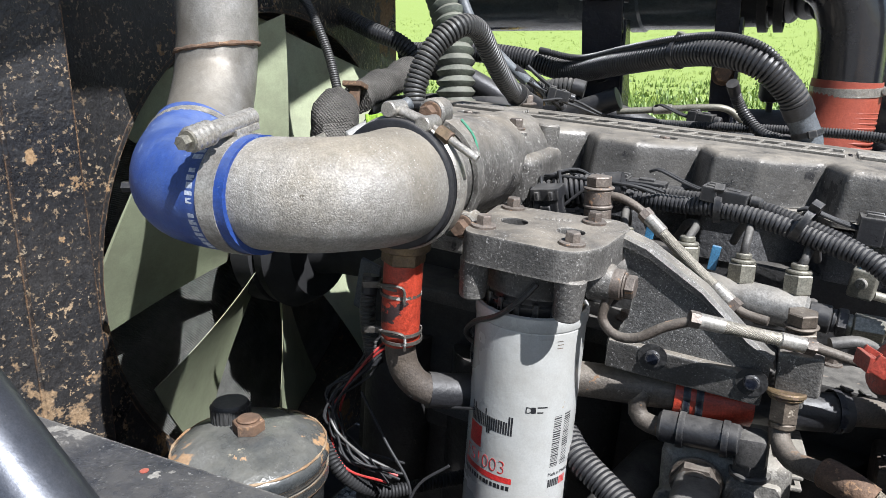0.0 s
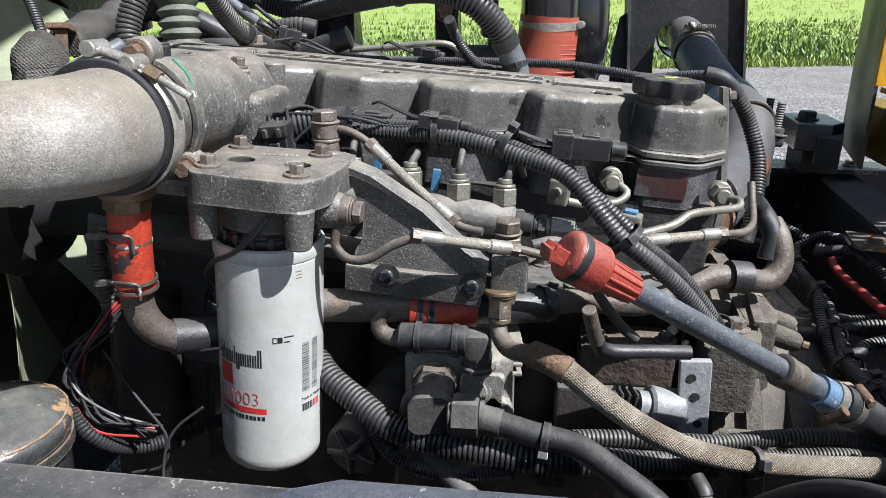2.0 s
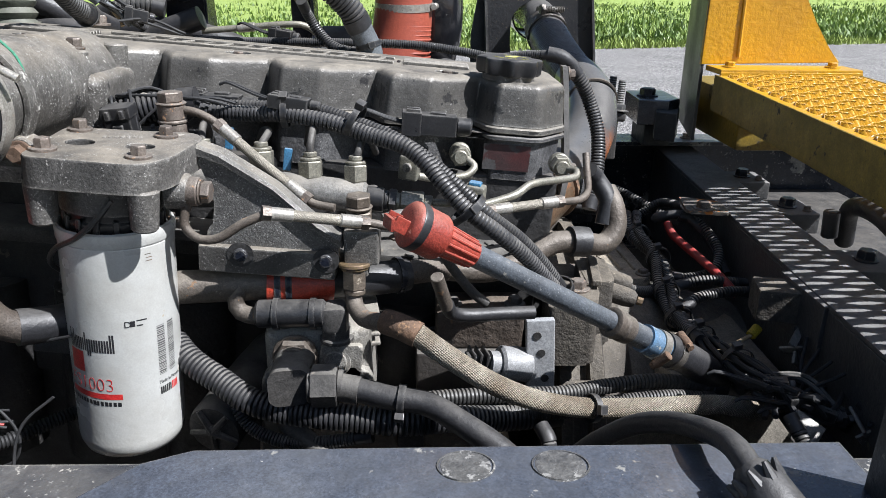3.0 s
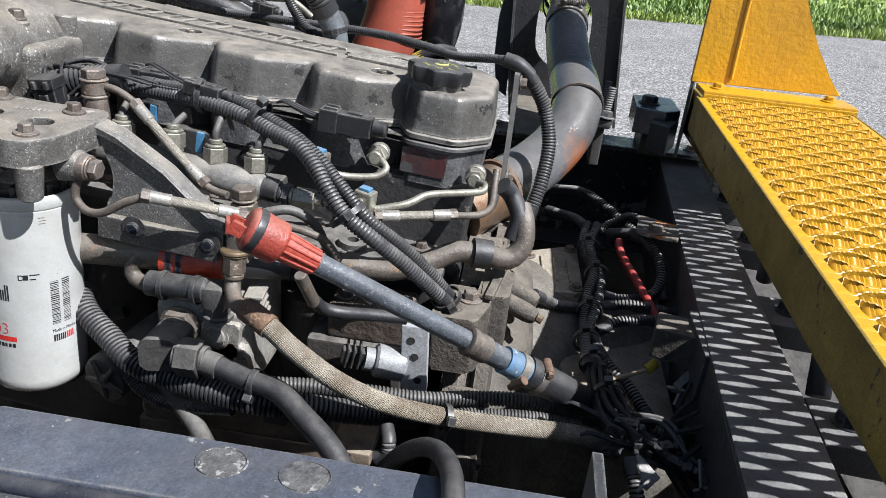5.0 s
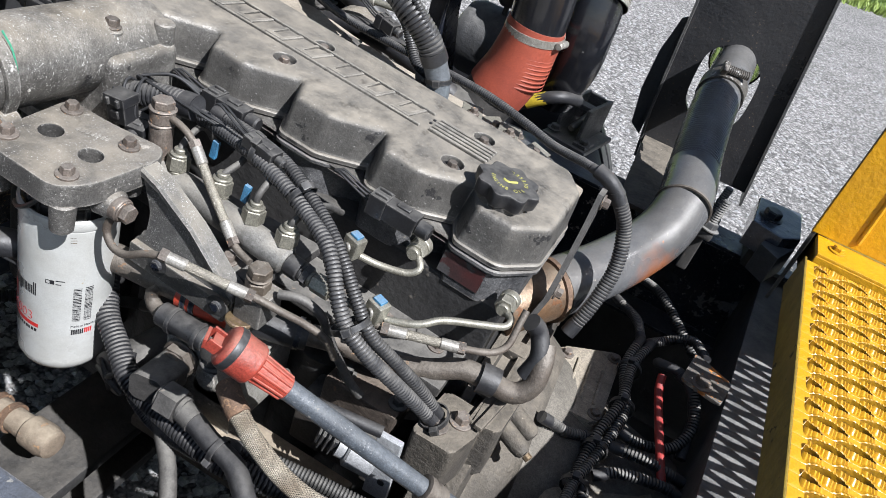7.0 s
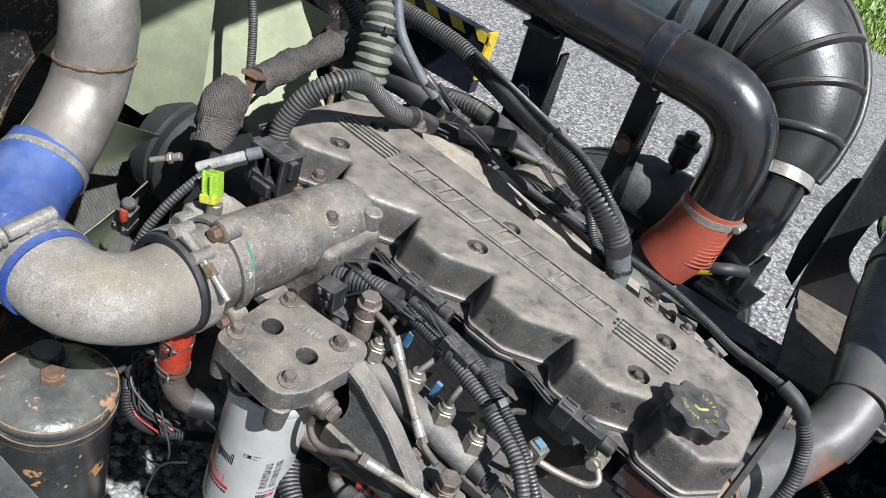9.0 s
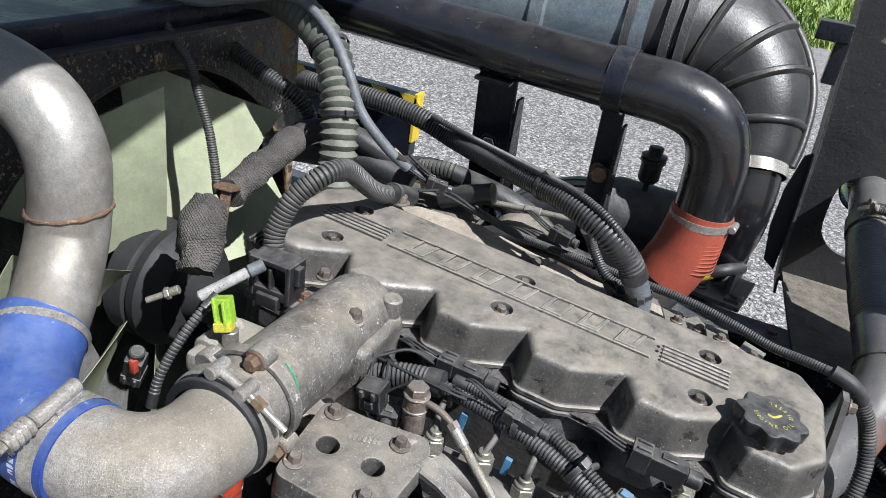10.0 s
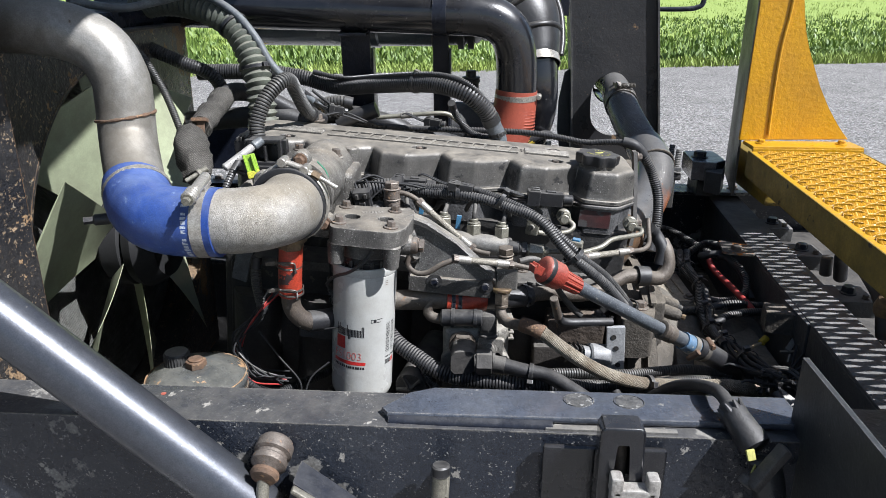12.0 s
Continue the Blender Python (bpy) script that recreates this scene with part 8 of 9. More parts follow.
for i in range(int(0.13 * n), n - 1):
    along = (pts[i + 1] - pts[i]).normalized()
    out = pts[i] - Vector((0.02, 0.60, 1.30))
    out = (out - along * out.dot(along)).normalized()
    spine.append(pts[i] + out * (0.147 - 0.089 * max(0, (i / n - 0.12) / 0.88) + 0.002))
bm = bmnew()
sweep(bm, spine, 0.009, 14)
part("spine_rib", bm, DUSTYRUBBER, elb)
bm = bmnew()
band(bm, (0.2655, 0.556, 1.314), (0.15, -0.50, -0.85), 0.0600, 0.022, 0.002)
part("clamp", bm, STEEL, canister_air, "bright band clamp")
bm = bmnew()
hose(bm, [(0.265, 0.560, 1.322), (0.270, 0.552, 1.255), (0.268, 0.565, 1.18), (0.245, 0.59, 1.10)], 0.0545, 30, 0.012)
part("lower_pipe", bm, GLOSSBLACK, canister_air)

for x, y0, w2, rusty in ((-0.20, 0.46, 0.075, False), (0.015, 0.47, 0.040, True)):
    leg = thing("air_cleaner_stay", "black steel stay carrying the air cleaner", "bracket", group="air cleaner stays")
    bm = bmnew()
    block(bm, (x, y0, 1.18), (w2, 0.008, 0.48), 0.002, spin(8, 0, 0))
    part("plate", bm, BLACKPAINT, leg)
    bm = bmnew()
    prism(bm, [(0.43, 0.95), (0.62, 0.95), (0.62, 0.965), (0.50, 1.20), (0.47, 1.36), (0.44, 1.36)], (x + w2 / 2, 0, 0), (0, 1, 0), (0, 0, 1), 0.006, 0.001)
    part("web", bm, BLACKPAINT, leg)
    bm = bmnew()
    block(bm, (x, y0 - 0.02, 1.395), (w2 * 0.9, 0.10, 0.008), 0.002)
    part("saddle", bm, BLACKPAINT, leg)
    bm = bmnew()
    hexes(bm, (x, y0 - 0.01, 1.265), (0.1, -1, 0.1), ((0.010, 0.020, 16), (0.020, 0.015, 6)))
    part("bolt", bm, RUST if rusty else BLACKPAINT, leg)
barrel = thing("surge_barrel", "dusty black barrel behind the turbocharger", "tank")
bm = bmnew()
lathe(bm, (0.00, 0.66, 1.115), (1, 0, 0), [(0, 0.05), (0.01, 0.07), (0.03, 0.078), (0.20, 0.078), (0.22, 0.07), (0.23, 0.05)], 36)
part("shell", bm, DARKSTEEL, barrel)
bm = bmnew()
block(bm, (0.11, 0.66, 1.0), (0.06, 0.10, 0.13), 0.004)
part("foot", bm, DARKSTEEL, barrel)
cup = thing("breather_cup", "small black plastic breather cup with a cap", "breather")
bm = bmnew()
lathe(bm, (0.088, 0.635, 1.190), (0, 0, 1), [(0, 0.006), (0.018, 0.006), (0.02, 0.016), (0.028, 0.022), (0.062, 0.022), (0.064, 0.026), (0.070, 0.026), (0.072, 0.022)], 28)
part("cup", bm, PLASTIC, cup)
bm = bmnew()
lathe(bm, (0.088, 0.635, 1.262), (0, 0, 1), [(0, 0.021), (0.002, 0.026), (0.006, 0.026), (0.008, 0.015), (0.022, 0.015), (0.024, 0.012)], 28)
part("cap", bm, PLASTIC, cup)
far = thing("solenoid_bracket", "grimy cast channel bracket with a pin on the far rail", "bracket")
FARM = pose(0.298, 0.815, 0.950, 0, 0, -10)
for part_name, sections in (("base", [((0.010, -0.015, 0.006), (0.115, 0.16, 0.012)), ((0.045, -0.06, 0.012), (0.035, 0.05, 0.016))]), ("cheek", [((-0.029, 0.0, 0.050), (0.010, 0.13, 0.085)), ((-0.029, -0.045, 0.080), (0.013, 0.030, 0.020))]), ("cheek", [((0.029, 0.0, 0.050), (0.010, 0.13, 0.085)), ((0.029, -0.045, 0.080), (0.013, 0.030, 0.020))]), ("end_wall", [((0.0, 0.060, 0.055), (0.05, 0.010, 0.070))]), ("bridge", [((0.0, -0.010, 0.078), (0.05, 0.030, 0.012))])):
    bm = bmnew()
    for c, size in sections:
        block(bm, c, size, 0.003)
    bmesh.ops.transform(bm, matrix=FARM, verts=bm.verts)
    part(part_name, bm, WEBCAST, far)
bm = bmnew()
rod(bm, FARM @ Vector((0.0, -0.05, 0.03)), FARM @ Vector((0.0, 0.03, 0.045)), 0.008, seg=14, edge=0.002)
part("pin", bm, ZINC, far)
for x in (-0.030, 0.048):
    bm = bmnew()
    bolt(bm, FARM @ Vector((x, -0.070, 0.018)), (0, 0, 1), 0.011, 0.009)
    part("bolt", bm, GRIME, far)

# hoses over the valve cover
loom("grey corrugated hose arching over the front of the cover", [(-0.285, -0.120, 1.20), (-0.295, -0.112, 1.235), (-0.298, -0.104, 1.262), (-0.285, -0.085, 1.305), (-0.262, -0.054, 1.334), (-0.255, -0.01, 1.332), (-0.255, 0.035, 1.303), (-0.255, 0.075, 1.274), (-0.256, 0.12, 1.250), (-0.257, 0.155, 1.238)], 0.0150, LOOMGREY, 0.0060, name="corrugated_hose")
pipe("breather_hose", "smooth grey rubber hose end over the cover", [(-0.2565, 0.14, 1.243), (-0.257, 0.165, 1.234), (-0.255, 0.19, 1.226), (-0.245, 0.215, 1.215)], 0.0160, RUBBER, "hose", 18)
M = [(-0.60, 0.40, 1.30), (-0.45, 0.40, 1.302), (-0.34, 0.405, 1.290), (-0.244, 0.395, 1.268), (-0.13, 0.30, 1.285), (-0.027, 0.217, 1.300), (0.040, 0.168, 1.302), (0.092, 0.145, 1.288), (0.130, 0.155, 1.255), (0.148, 0.168, 1.222)]
loom("thick black corrugated loom diagonal behind the cover", M, 0.0200, LOOM, 0.0062)
pipe("loom_sleeve", "grey shrink sleeve on the end of the thick loom", [(0.142, 0.163, 1.236), (0.152, 0.170, 1.212), (0.162, 0.172, 1.190), (0.165, 0.172, 1.165)], 0.0185, TAPE, "sleeve", 18)
tie((0.160, 0.172, 1.196), (0.3, 0, -1), 0.019, (0.3, -1, 0))
tie((-0.027, 0.217, 1.300), (0.9, -0.5, 0.1), 0.0205, (0.3, 0.2, 1))
loom("small black split loom lying on the thick loom", [(-0.30, 0.385, 1.305), (-0.22, 0.370, 1.292), (-0.12, 0.285, 1.308), (-0.027, 0.208, 1.322), (0.045, 0.162, 1.324), (0.10, 0.138, 1.306), (0.14, 0.15, 1.262)], 0.0062, LOOM, 0.0045, depth=0.35)
N = [(-0.287, 0.219, 1.277), (-0.25, 0.26, 1.238), (-0.206, 0.300, 1.200), (-0.13, 0.275, 1.194), (-0.045, 0.241, 1.194), (0.08, 0.222, 1.195), (0.219, 0.208, 1.194), (0.30, 0.195, 1.186), (0.358, 0.182, 1.178), (0.41, 0.162, 1.184), (0.445, 0.149, 1.186)]
loom("thin black corrugated loom along the back of the cover", N, 0.0072, LOOM)
pipe("loom_joint", "grey taped joint between two looms", [(0.436, 0.152, 1.187), (0.458, 0.148, 1.182), (0.478, 0.152, 1.166)], 0.0115, RUBBER, "sleeve")
loom("corrugated loom dropping behind the engine", [(0.470, 0.150, 1.172), (0.492, 0.157, 1.145), (0.509, 0.160, 1.112), (0.522, 0.142, 1.064), (0.518, 0.112, 1.009), (0.505, 0.088, 0.957)], 0.0115, LOOM, 0.0050)
pipe("taped_cable", "grey tape-wrapped cable arching from the radiator", [(-0.75, 0.12, 1.475), (-0.66, 0.16, 1.462), (-0.60, 0.20, 1.474), (-0.52, 0.235, 1.490), (-0.44, 0.225, 1.455), (-0.385, 0.205, 1.40), (-0.35, 0.20, 1.34), (-0.30, 0.215, 1.285), (-0.27, 0.235, 1.255)], 0.0090, TAPE, "cable")
for k, (dx, dy) in enumerate(((0, 0), (0.02, 0.01), (-0.012, 0.014))):
    wire("short wire tails beside the taped cable", [(-0.29 + dx, 0.225 + dy, 1.28), (-0.272 + dx, 0.235 + dy, 1.262), (-0.25 + dx, 0.25 + dy, 1.24), (-0.235 + dx, 0.26, 1.215)], 0.0035, (TAPE, PLASTIC, WIRETAN)[k])
loom("thin corrugated loom hanging past the fan", [(-0.77, 0.15, 1.478), (-0.70, 0.12, 1.44), (-0.645, 0.10, 1.405), (-0.600, 0.082, 1.378), (-0.568, 0.062, 1.345), (-0.541, 0.052, 1.300), (-0.520, 0.040, 1.255), (-0.500, 0.026, 1.205)], 0.0078, LOOMGREY)
loom("ribbed black hose across the shroud", [(-0.72, 0.25, 1.405), (-0.65, 0.25, 1.370), (-0.58, 0.255, 1.338), (-0.53, 0.262, 1.318), (-0.505, 0.275, 1.29), (-0.50, 0.29, 1.24)], 0.0165, LOOM, 0.006, name="ribbed_hose", depth=0.12)
duct = thing("flexible_duct", "grey-green concertina duct beside the fan shroud", "duct")
bm = bmnew()
pleats = spline([(-0.70, 0.32, 1.46), (-0.62, 0.30, 1.472), (-0.53, 0.275, 1.460), (-0.445, 0.240, 1.422), (-0.40, 0.205, 1.365), (-0.379, 0.182, 1.31), (-0.372, 0.172, 1.262), (-0.370, 0.168, 1.20)], 0.0040)
sweep(bm, pleats, lambda i: 0.033 * (1.0, 0.93, 0.80, 0.90)[i % 4], 24)
part("bellows", bm, DUCT, duct, smooth=25)
bm = bmnew()
hose(bm, [(-0.370, 0.168, 1.225), (-0.370, 0.168, 1.205), (-0.370, 0.168, 1.188)], 0.0345, 28, 0.006)
part("end_cuff", bm, DUCT, duct, "plain end cuff")
bm = bmnew()
band(bm, (-0.370, 0.168, 1.207), (0, 0, 1), 0.0348, 0.009, 0.0012)
part("band_clip", bm, STEEL, duct)
tie((-0.445, 0.240, 1.422), (0.6, -0.3, -0.6), 0.034, (0.5, -0.5, 0.6))
tie((-0.386, 0.190, 1.335), (0.2, -0.2, -1), 0.034, (0.8, -0.6, 0.1))
def lumpy(bm, amount):
    """Uneven bulges, coarse and fine."""
    for v in bm.verts:
        v.co += noise.noise_vector(v.co * 28.0) * amount * 0.6 + noise.noise_vector(v.co * 110.0) * amount * 0.35


lag = thing("wrapped_hose", "coolant hose lagged in grey woven heat wrap", "hose")
bm = bmnew()
hose(bm, [(-0.461, 0.175, 1.270), (-0.458, 0.12, 1.259), (-0.455, 0.06, 1.248), (-0.448, -0.014, 1.234)], 0.0245, 24)
lumpy(bm, 0.009)
part("rear_lagging", bm, WRAP, lag)
bm = bmnew()
sweep(bm, spline([(-0.452, -0.050, 1.232), (-0.440, -0.078, 1.212), (-0.428, -0.102, 1.185), (-0.418, -0.122, 1.158)], 0.006), lambda i: 0.025 + 0.011 * math.sin(min(1, i / 16) * 3.0), 28)
lumpy(bm, 0.013)
part("front_lagging", bm, WRAP, lag)
bm = bmnew()
hose(bm, [(-0.462, 0.172, 1.270), (-0.45, 0.235, 1.275), (-0.41, 0.30, 1.255), (-0.34, 0.34, 1.21)], 0.021, 20)
part("hose_end", bm, RUBBER, lag)
bm = bmnew()
block(bm, (-0.434, -0.042, 1.225), (0.016, 0.008, 0.060), 0.003, spin(-15, 0, 10))
block(bm, (-0.438, -0.030, 1.255), (0.030, 0.03, 0.008), 0.002, spin(-15, 0, 10))
part("strap", bm, RUST, lag, "rusty steel retaining strap")

# small parts along the far side of the cover
pump2 = thing("air_compressor", "dark grimy compressor casting on the far side of the engine", "compressor")
bm = bmnew()
block(bm, (-0.28, 0.33, 1.09), (0.22, 0.14, 0.16), 0.02, seg=3)
part("body", bm, GRIME, pump2)
for k in range(4):
    bm = bmnew()
    block(bm, (-0.28, 0.33, 1.10 + 0.016 * k), (0.235, 0.155, 0.005), 0.002)
    part("fin", bm, GRIME, pump2)
for k, pts in enumerate(([(-0.60, 0.30, 1.19), (-0.48, 0.315, 1.200), (-0.38, 0.32, 1.205), (-0.30, 0.33, 1.185)], [(-0.42, 0.40, 1.16), (-0.30, 0.395, 1.195), (-0.18, 0.385, 1.195), (-0.08, 0.40, 1.16), (-0.02, 0.42, 1.10)], [(-0.16, 0.30, 1.135), (-0.06, 0.30, 1.165), (0.05, 0.31, 1.150), (0.13, 0.34, 1.11)])):
    pipe("coolant_hose", "fat black rubber coolant hose behind the engine", pts, (0.026, 0.024, 0.018)[k], RUBBER, "hose", 20)
pipe("stub_hose", "short fat black hose end behind the cover", [(-0.225, 0.30, 1.190), (-0.19, 0.30, 1.206), (-0.13, 0.30, 1.228)], 0.019, RUBBER, "hose", 20)
loom("short corrugated sleeve behind the cover", [(-0.295, 0.30, 1.232), (-0.26, 0.298, 1.241), (-0.22, 0.30, 1.246), (-0.19, 0.305, 1.240)], 0.0145, LOOMGREY)
back = thing("turbo_oil_line", "pale steel oil line with a ferrule behind the cover", "oil line")
bm = bmnew()
hose(bm, [(-0.135, 0.315, 1.205), (-0.08, 0.32, 1.209), (0.0, 0.32, 1.216), (0.04, 0.325, 1.214), (0.07, 0.34, 1.19)], 0.0055, 12, 0.006)
part("line", bm, ZINC, back)
bm = bmnew()
rod(bm, (-0.075, 0.32, 1.2095), (-0.045, 0.32, 1.212), 0.0078, seg=14, edge=0.001)
part("ferrule", bm, STEEL, back)
dome = thing("turbo_housing", "dusty pale cast dome beside the turbocharger", "housing")
bm = bmnew()
lathe(bm, (-0.076, 0.37, 1.08), (0, -0.15, 1), [(0, 0.065), (0.05, 0.066), (0.075, 0.058), (0.09, 0.04), (0.096, 0.015)], 32)
part("dome", bm, INLETCAST, dome)
for k in range(5):
    a = radians(72 * k)
    b = bmnew()
    bolt(b, (-0.076 + 0.052 * math.cos(a), 0.359 + 0.052 * math.sin(a), 1.152), (0, -0.15, 1), 0.006, 0.006)
    part("bolt", b, BOLT, dome)
loom("small looped loom beside the thick sleeve", [(0.055, 0.20, 1.26), (0.062, 0.225, 1.235), (0.078, 0.225, 1.21), (0.105, 0.21, 1.188), (0.15, 0.20, 1.18)], 0.0085, LOOM)
for x, y, z, ry, rz in ((0.22, 0.195, 1.163, 6, 20), (0.286, 0.19, 1.160, 2, 12), (0.255, 0.215, 1.150, -8, 40), (0.335, 0.185, 1.152, 8, -15), (-0.02, 0.205, 1.172, 4, 10), (0.125, 0.215, 1.166, -5, 30)):
    t = thing("shield_bracket", "bent pale steel bracket tab on the heat shield", "bracket", group="shield brackets")
    bm = bmnew()
    block(bm, (x, y, z), (0.034, 0.05, 0.003), 0.001, spin(4, ry, rz))
    part("tab", bm, ZINC if x > 0.2 else GRIME, t)
    b = bmnew()
    bolt(b, (x + 0.004, y - 0.006, z + 0.0015), (0, 0, 1), 0.0065, 0.006)
    part("bolt", b, BOLT, t)
clip = thing("loom_clip", "bright steel clip on the thick loom", "clip")
bm = bmnew()
block(bm, (-0.019, 0.205, 1.324), (0.022, 0.012, 0.012), 0.002, spin(0, 20, -30))
part("clip", bm, ZINC, clip)
bolt_pad = thing("hose_clamp_bolt", "dusty bolt and clamp holding the breather hose", "bolt")
bm = bmnew()
bolt(bm, (-0.243, 0.165, 1.222), (0, 0, 1), 0.0105, 0.012, 1.4)
part("bolt", bm, BOLT, bolt_pad)
bm = bmnew()
band(bm, (-0.257, 0.160, 1.236), (0, 0.95, -0.35), 0.0165, 0.010, 0.002)
part("clamp", bm, GRIME, bolt_pad)
connector("grey connector behind the cover", (0.014, 0.275, 1.200), (0.9, -0.2, -0.1), (0.05, 0.022, 0.02), wires=3)
connector("black connector below the thick loom", (-0.215, 0.255, 1.232), (0.8, 0.3, -0.2), (0.046, 0.02, 0.018), wires=2)
for k in range(2):
    wire("thin wire behind the cover", [(-0.25 + 0.01 * k, 0.225, 1.225), (-0.21 + 0.012 * k, 0.25 + 0.006 * k, 1.222 + 0.004 * k), (-0.15 + 0.01 * k, 0.27, 1.200), (-0.08 + 0.02 * k, 0.265, 1.188)], 0.0024, PLASTIC)
tagcable = thing("tagged_cable", "black cable with an orange tag beside the orange hose", "cable")
bm = bmnew()
hose(bm, [(0.19, 0.49, 1.06), (0.21, 0.50, 1.082), (0.253, 0.50, 1.115), (0.285, 0.51, 1.13), (0.31, 0.56, 1.12)], 0.012, 14)
part("cable", bm, RUBBER, tagcable)
bm = bmnew()
hose(bm, [(0.228, 0.50, 1.096), (0.245, 0.50, 1.109), (0.262, 0.502, 1.120)], 0.0128, 16)
part("tag", bm, HAZARD, tagcable, "worn orange-yellow tag")

# tangle of thin wires looped round the loom below the inlet
r6 = random.Random(17)
for k in range(7):
    cx, tilt, rad = -0.128 + 0.016 * (k % 4), r6.uniform(-0.5, 0.5), r6.uniform(0.019, 0.027)
    turn0 = r6.uniform(0, 3)
    ring = [(cx + 0.010 * math.cos(a + k) + 0.012 * tilt * math.sin(a), -0.170 + rad * math.cos(a), 1.146 + rad * math.sin(a) + 0.004 * math.cos(2 * a + k)) for a in [turn0 + 0.62 * i for i in range(8)]]
    wire("thin black wire looped round the loom below the inlet", ring + [(-0.06 + 0.01 * k, -0.160 - 0.003 * (k % 3), 1.166), (-0.03 + 0.01 * k, -0.150 - 0.004 * (k % 3), 1.158)], 0.0019, PLASTIC)
for k in range(3):
    wire("thin wire from the connector in the cover valley", [(-0.045, -0.10 - 0.004 * k, 1.152), (-0.075, -0.118 - 0.004 * k, 1.168 + 0.002 * k), (-0.105, -0.145 - 0.003 * k, 1.165)], 0.0019, PLASTIC)
connector("upright black plug on the loom below the inlet", (-0.083, -0.200, 1.140), (0.1, 0.1, -1), (0.046, 0.028, 0.024), up=(0, -1, 0))

# pressure sensor housing and connectors at the front of the cover
sensor = thing("pressure_sensor", "square black plastic pressure sensor on the inlet manifold", "sensor", pose(-0.262, -0.136, 1.176) @ Matrix.Scale(0.86, 4) @ pose(0.262, 0.136, -1.176))
for name, c, s3 in (("upright", (-0.306, -0.136, 1.220), (0.009, 0.044, 0.068)), ("upright", (-0.241, -0.136, 1.220), (0.009, 0.044, 0.068)), ("top_bar", (-0.2735, -0.136, 1.2495), (0.060, 0.044, 0.009)), ("cross_bar", (-0.2735, -0.150, 1.197), (0.060, 0.014, 0.016)), ("back_panel", (-0.2735, -0.128, 1.221), (0.060, 0.010, 0.050)), ("window_frame", (-0.2735, -0.150, 1.222), (0.006, 0.014, 0.036))):
    bm = bmnew()
    block(bm, c, s3, 0.0025)
    part(name, bm, PLASTIC, sensor)
for x in (-0.315, -0.232):
    bm = bmnew()
    block(bm, (x, -0.140, 1.236), (0.010, 0.016, 0.030), 0.002)
    part("lug", bm, PLASTIC, sensor)
bm = bmnew()
block(bm, (-0.2735, -0.154, 1.186), (0.040, 0.020, 0.022), 0.003)
part("socket", bm, PLASTIC, sensor)
bm = bmnew()
block(bm, (-0.275, -0.125, 1.176), (0.10, 0.05, 0.016), 0.004)
block(bm, (-0.225, -0.10, 1.17), (0.05, 0.05, 0.03), 0.006)
part("base", bm, GRIME, sensor)
for x, y in ((-0.232, -0.118), (-0.268, -0.150)):
    b = bmnew()
    bolt(b, (x, y, 1.184), (0, 0, 1), 0.0085, 0.009)
    part("bolt", b, RUST, sensor)
bm = bmnew()
block(bm, (-0.335, -0.085, 1.225), (0.05, 0.03, 0.028), 0.004)
for k in range(4):
    block(bm, (-0.352 + 0.009 * k, -0.085, 1.242), (0.004, 0.034, 0.008), 0.001, seg=1)
part("plug", bm, PLASTIC, sensor)
lime = thing("green_connector", "lime green plastic connector on a sensor", "connector")
bm = bmnew()
block(bm, (-0.268, -0.246, 1.219), (0.020, 0.018, 0.034), 0.002, spin(-10, -12, 20))
for s in (-1, 1):
    block(bm, (-0.268 + 0.007 * s, -0.256, 1.222), (0.004, 0.006, 0.030), 0.001, spin(-10, -12, 20), seg=1)
part("shell", bm, GREEN, lime)
bm = bmnew()
block(bm, (-0.263, -0.253, 1.203), (0.022, 0.018, 0.012), 0.002, spin(-10, -12, 20))
part("lock", bm, surface("yellow_green_plastic", (0.5, 0.5, 0.06), (0.42, 0.4, 0.05), 0.4), lime)
bm = bmnew()
hexes(bm, (-0.258, -0.248, 1.165), (0.0, 0, 1), ((0.010, 0.015, 6), (0.022, 0.010, 18)))
part("stem", bm, ZINC, lime)
boss = thing("sensor_elbow", "grey cast sensor boss and clamp beside the inlet", "fitting")
bm = bmnew()
block(bm, (-0.262, -0.235, 1.155), (0.07, 0.10, 0.03), 0.008)
rod(bm, (-0.285, -0.20, 1.162), (-0.285, -0.262, 1.162), 0.018, seg=22, edge=0.003)
part("boss", bm, ALU, boss)
bm = bmnew()
rod(bm, (-0.325, -0.225, 1.205), (-0.285, -0.18, 1.235), 0.0072, seg=18, edge=0.002)
part("white_tube", bm, LABELWHITE, boss, "white labelled tube")
for k in range(6):
    bm = bmnew()
    o = Vector((-0.318, -0.217, 1.210)) + Vector((0.040, 0.045, 0.030)) * (0.08 * k)
    block(bm, o + Vector((0.0025, -0.0035, 0.0042)), (0.0016, 0.0060, 0.0022), 0, spin(45, 0, 45))
    part("label_bar", bm, LABELBLACK, boss)
bm = bmnew()
rod(bm, (-0.285, -0.18, 1.235), (-0.272, -0.165, 1.244), 0.0085, seg=18, edge=0.002)
part("grey_cap", bm, TAPE, boss)
bm = bmnew()
hexes(bm, (-0.355, -0.225, 1.205), (-0.8, -0.5, -0.45), ((0.012, 0.006, 14), (0.007, 0.008, 6), (0.025, 0.0042, 12)))
part("clamp_bolt", bm, ZINC, boss)
loom("short corrugated loom behind the intake elbow", [(-0.300, -0.220, 1.215), (-0.306, -0.245, 1.198), (-0.314, -0.272, 1.170), (-0.322, -0.298, 1.13), (-0.326, -0.31, 1.09)], 0.0066, LOOM, 0.0050)
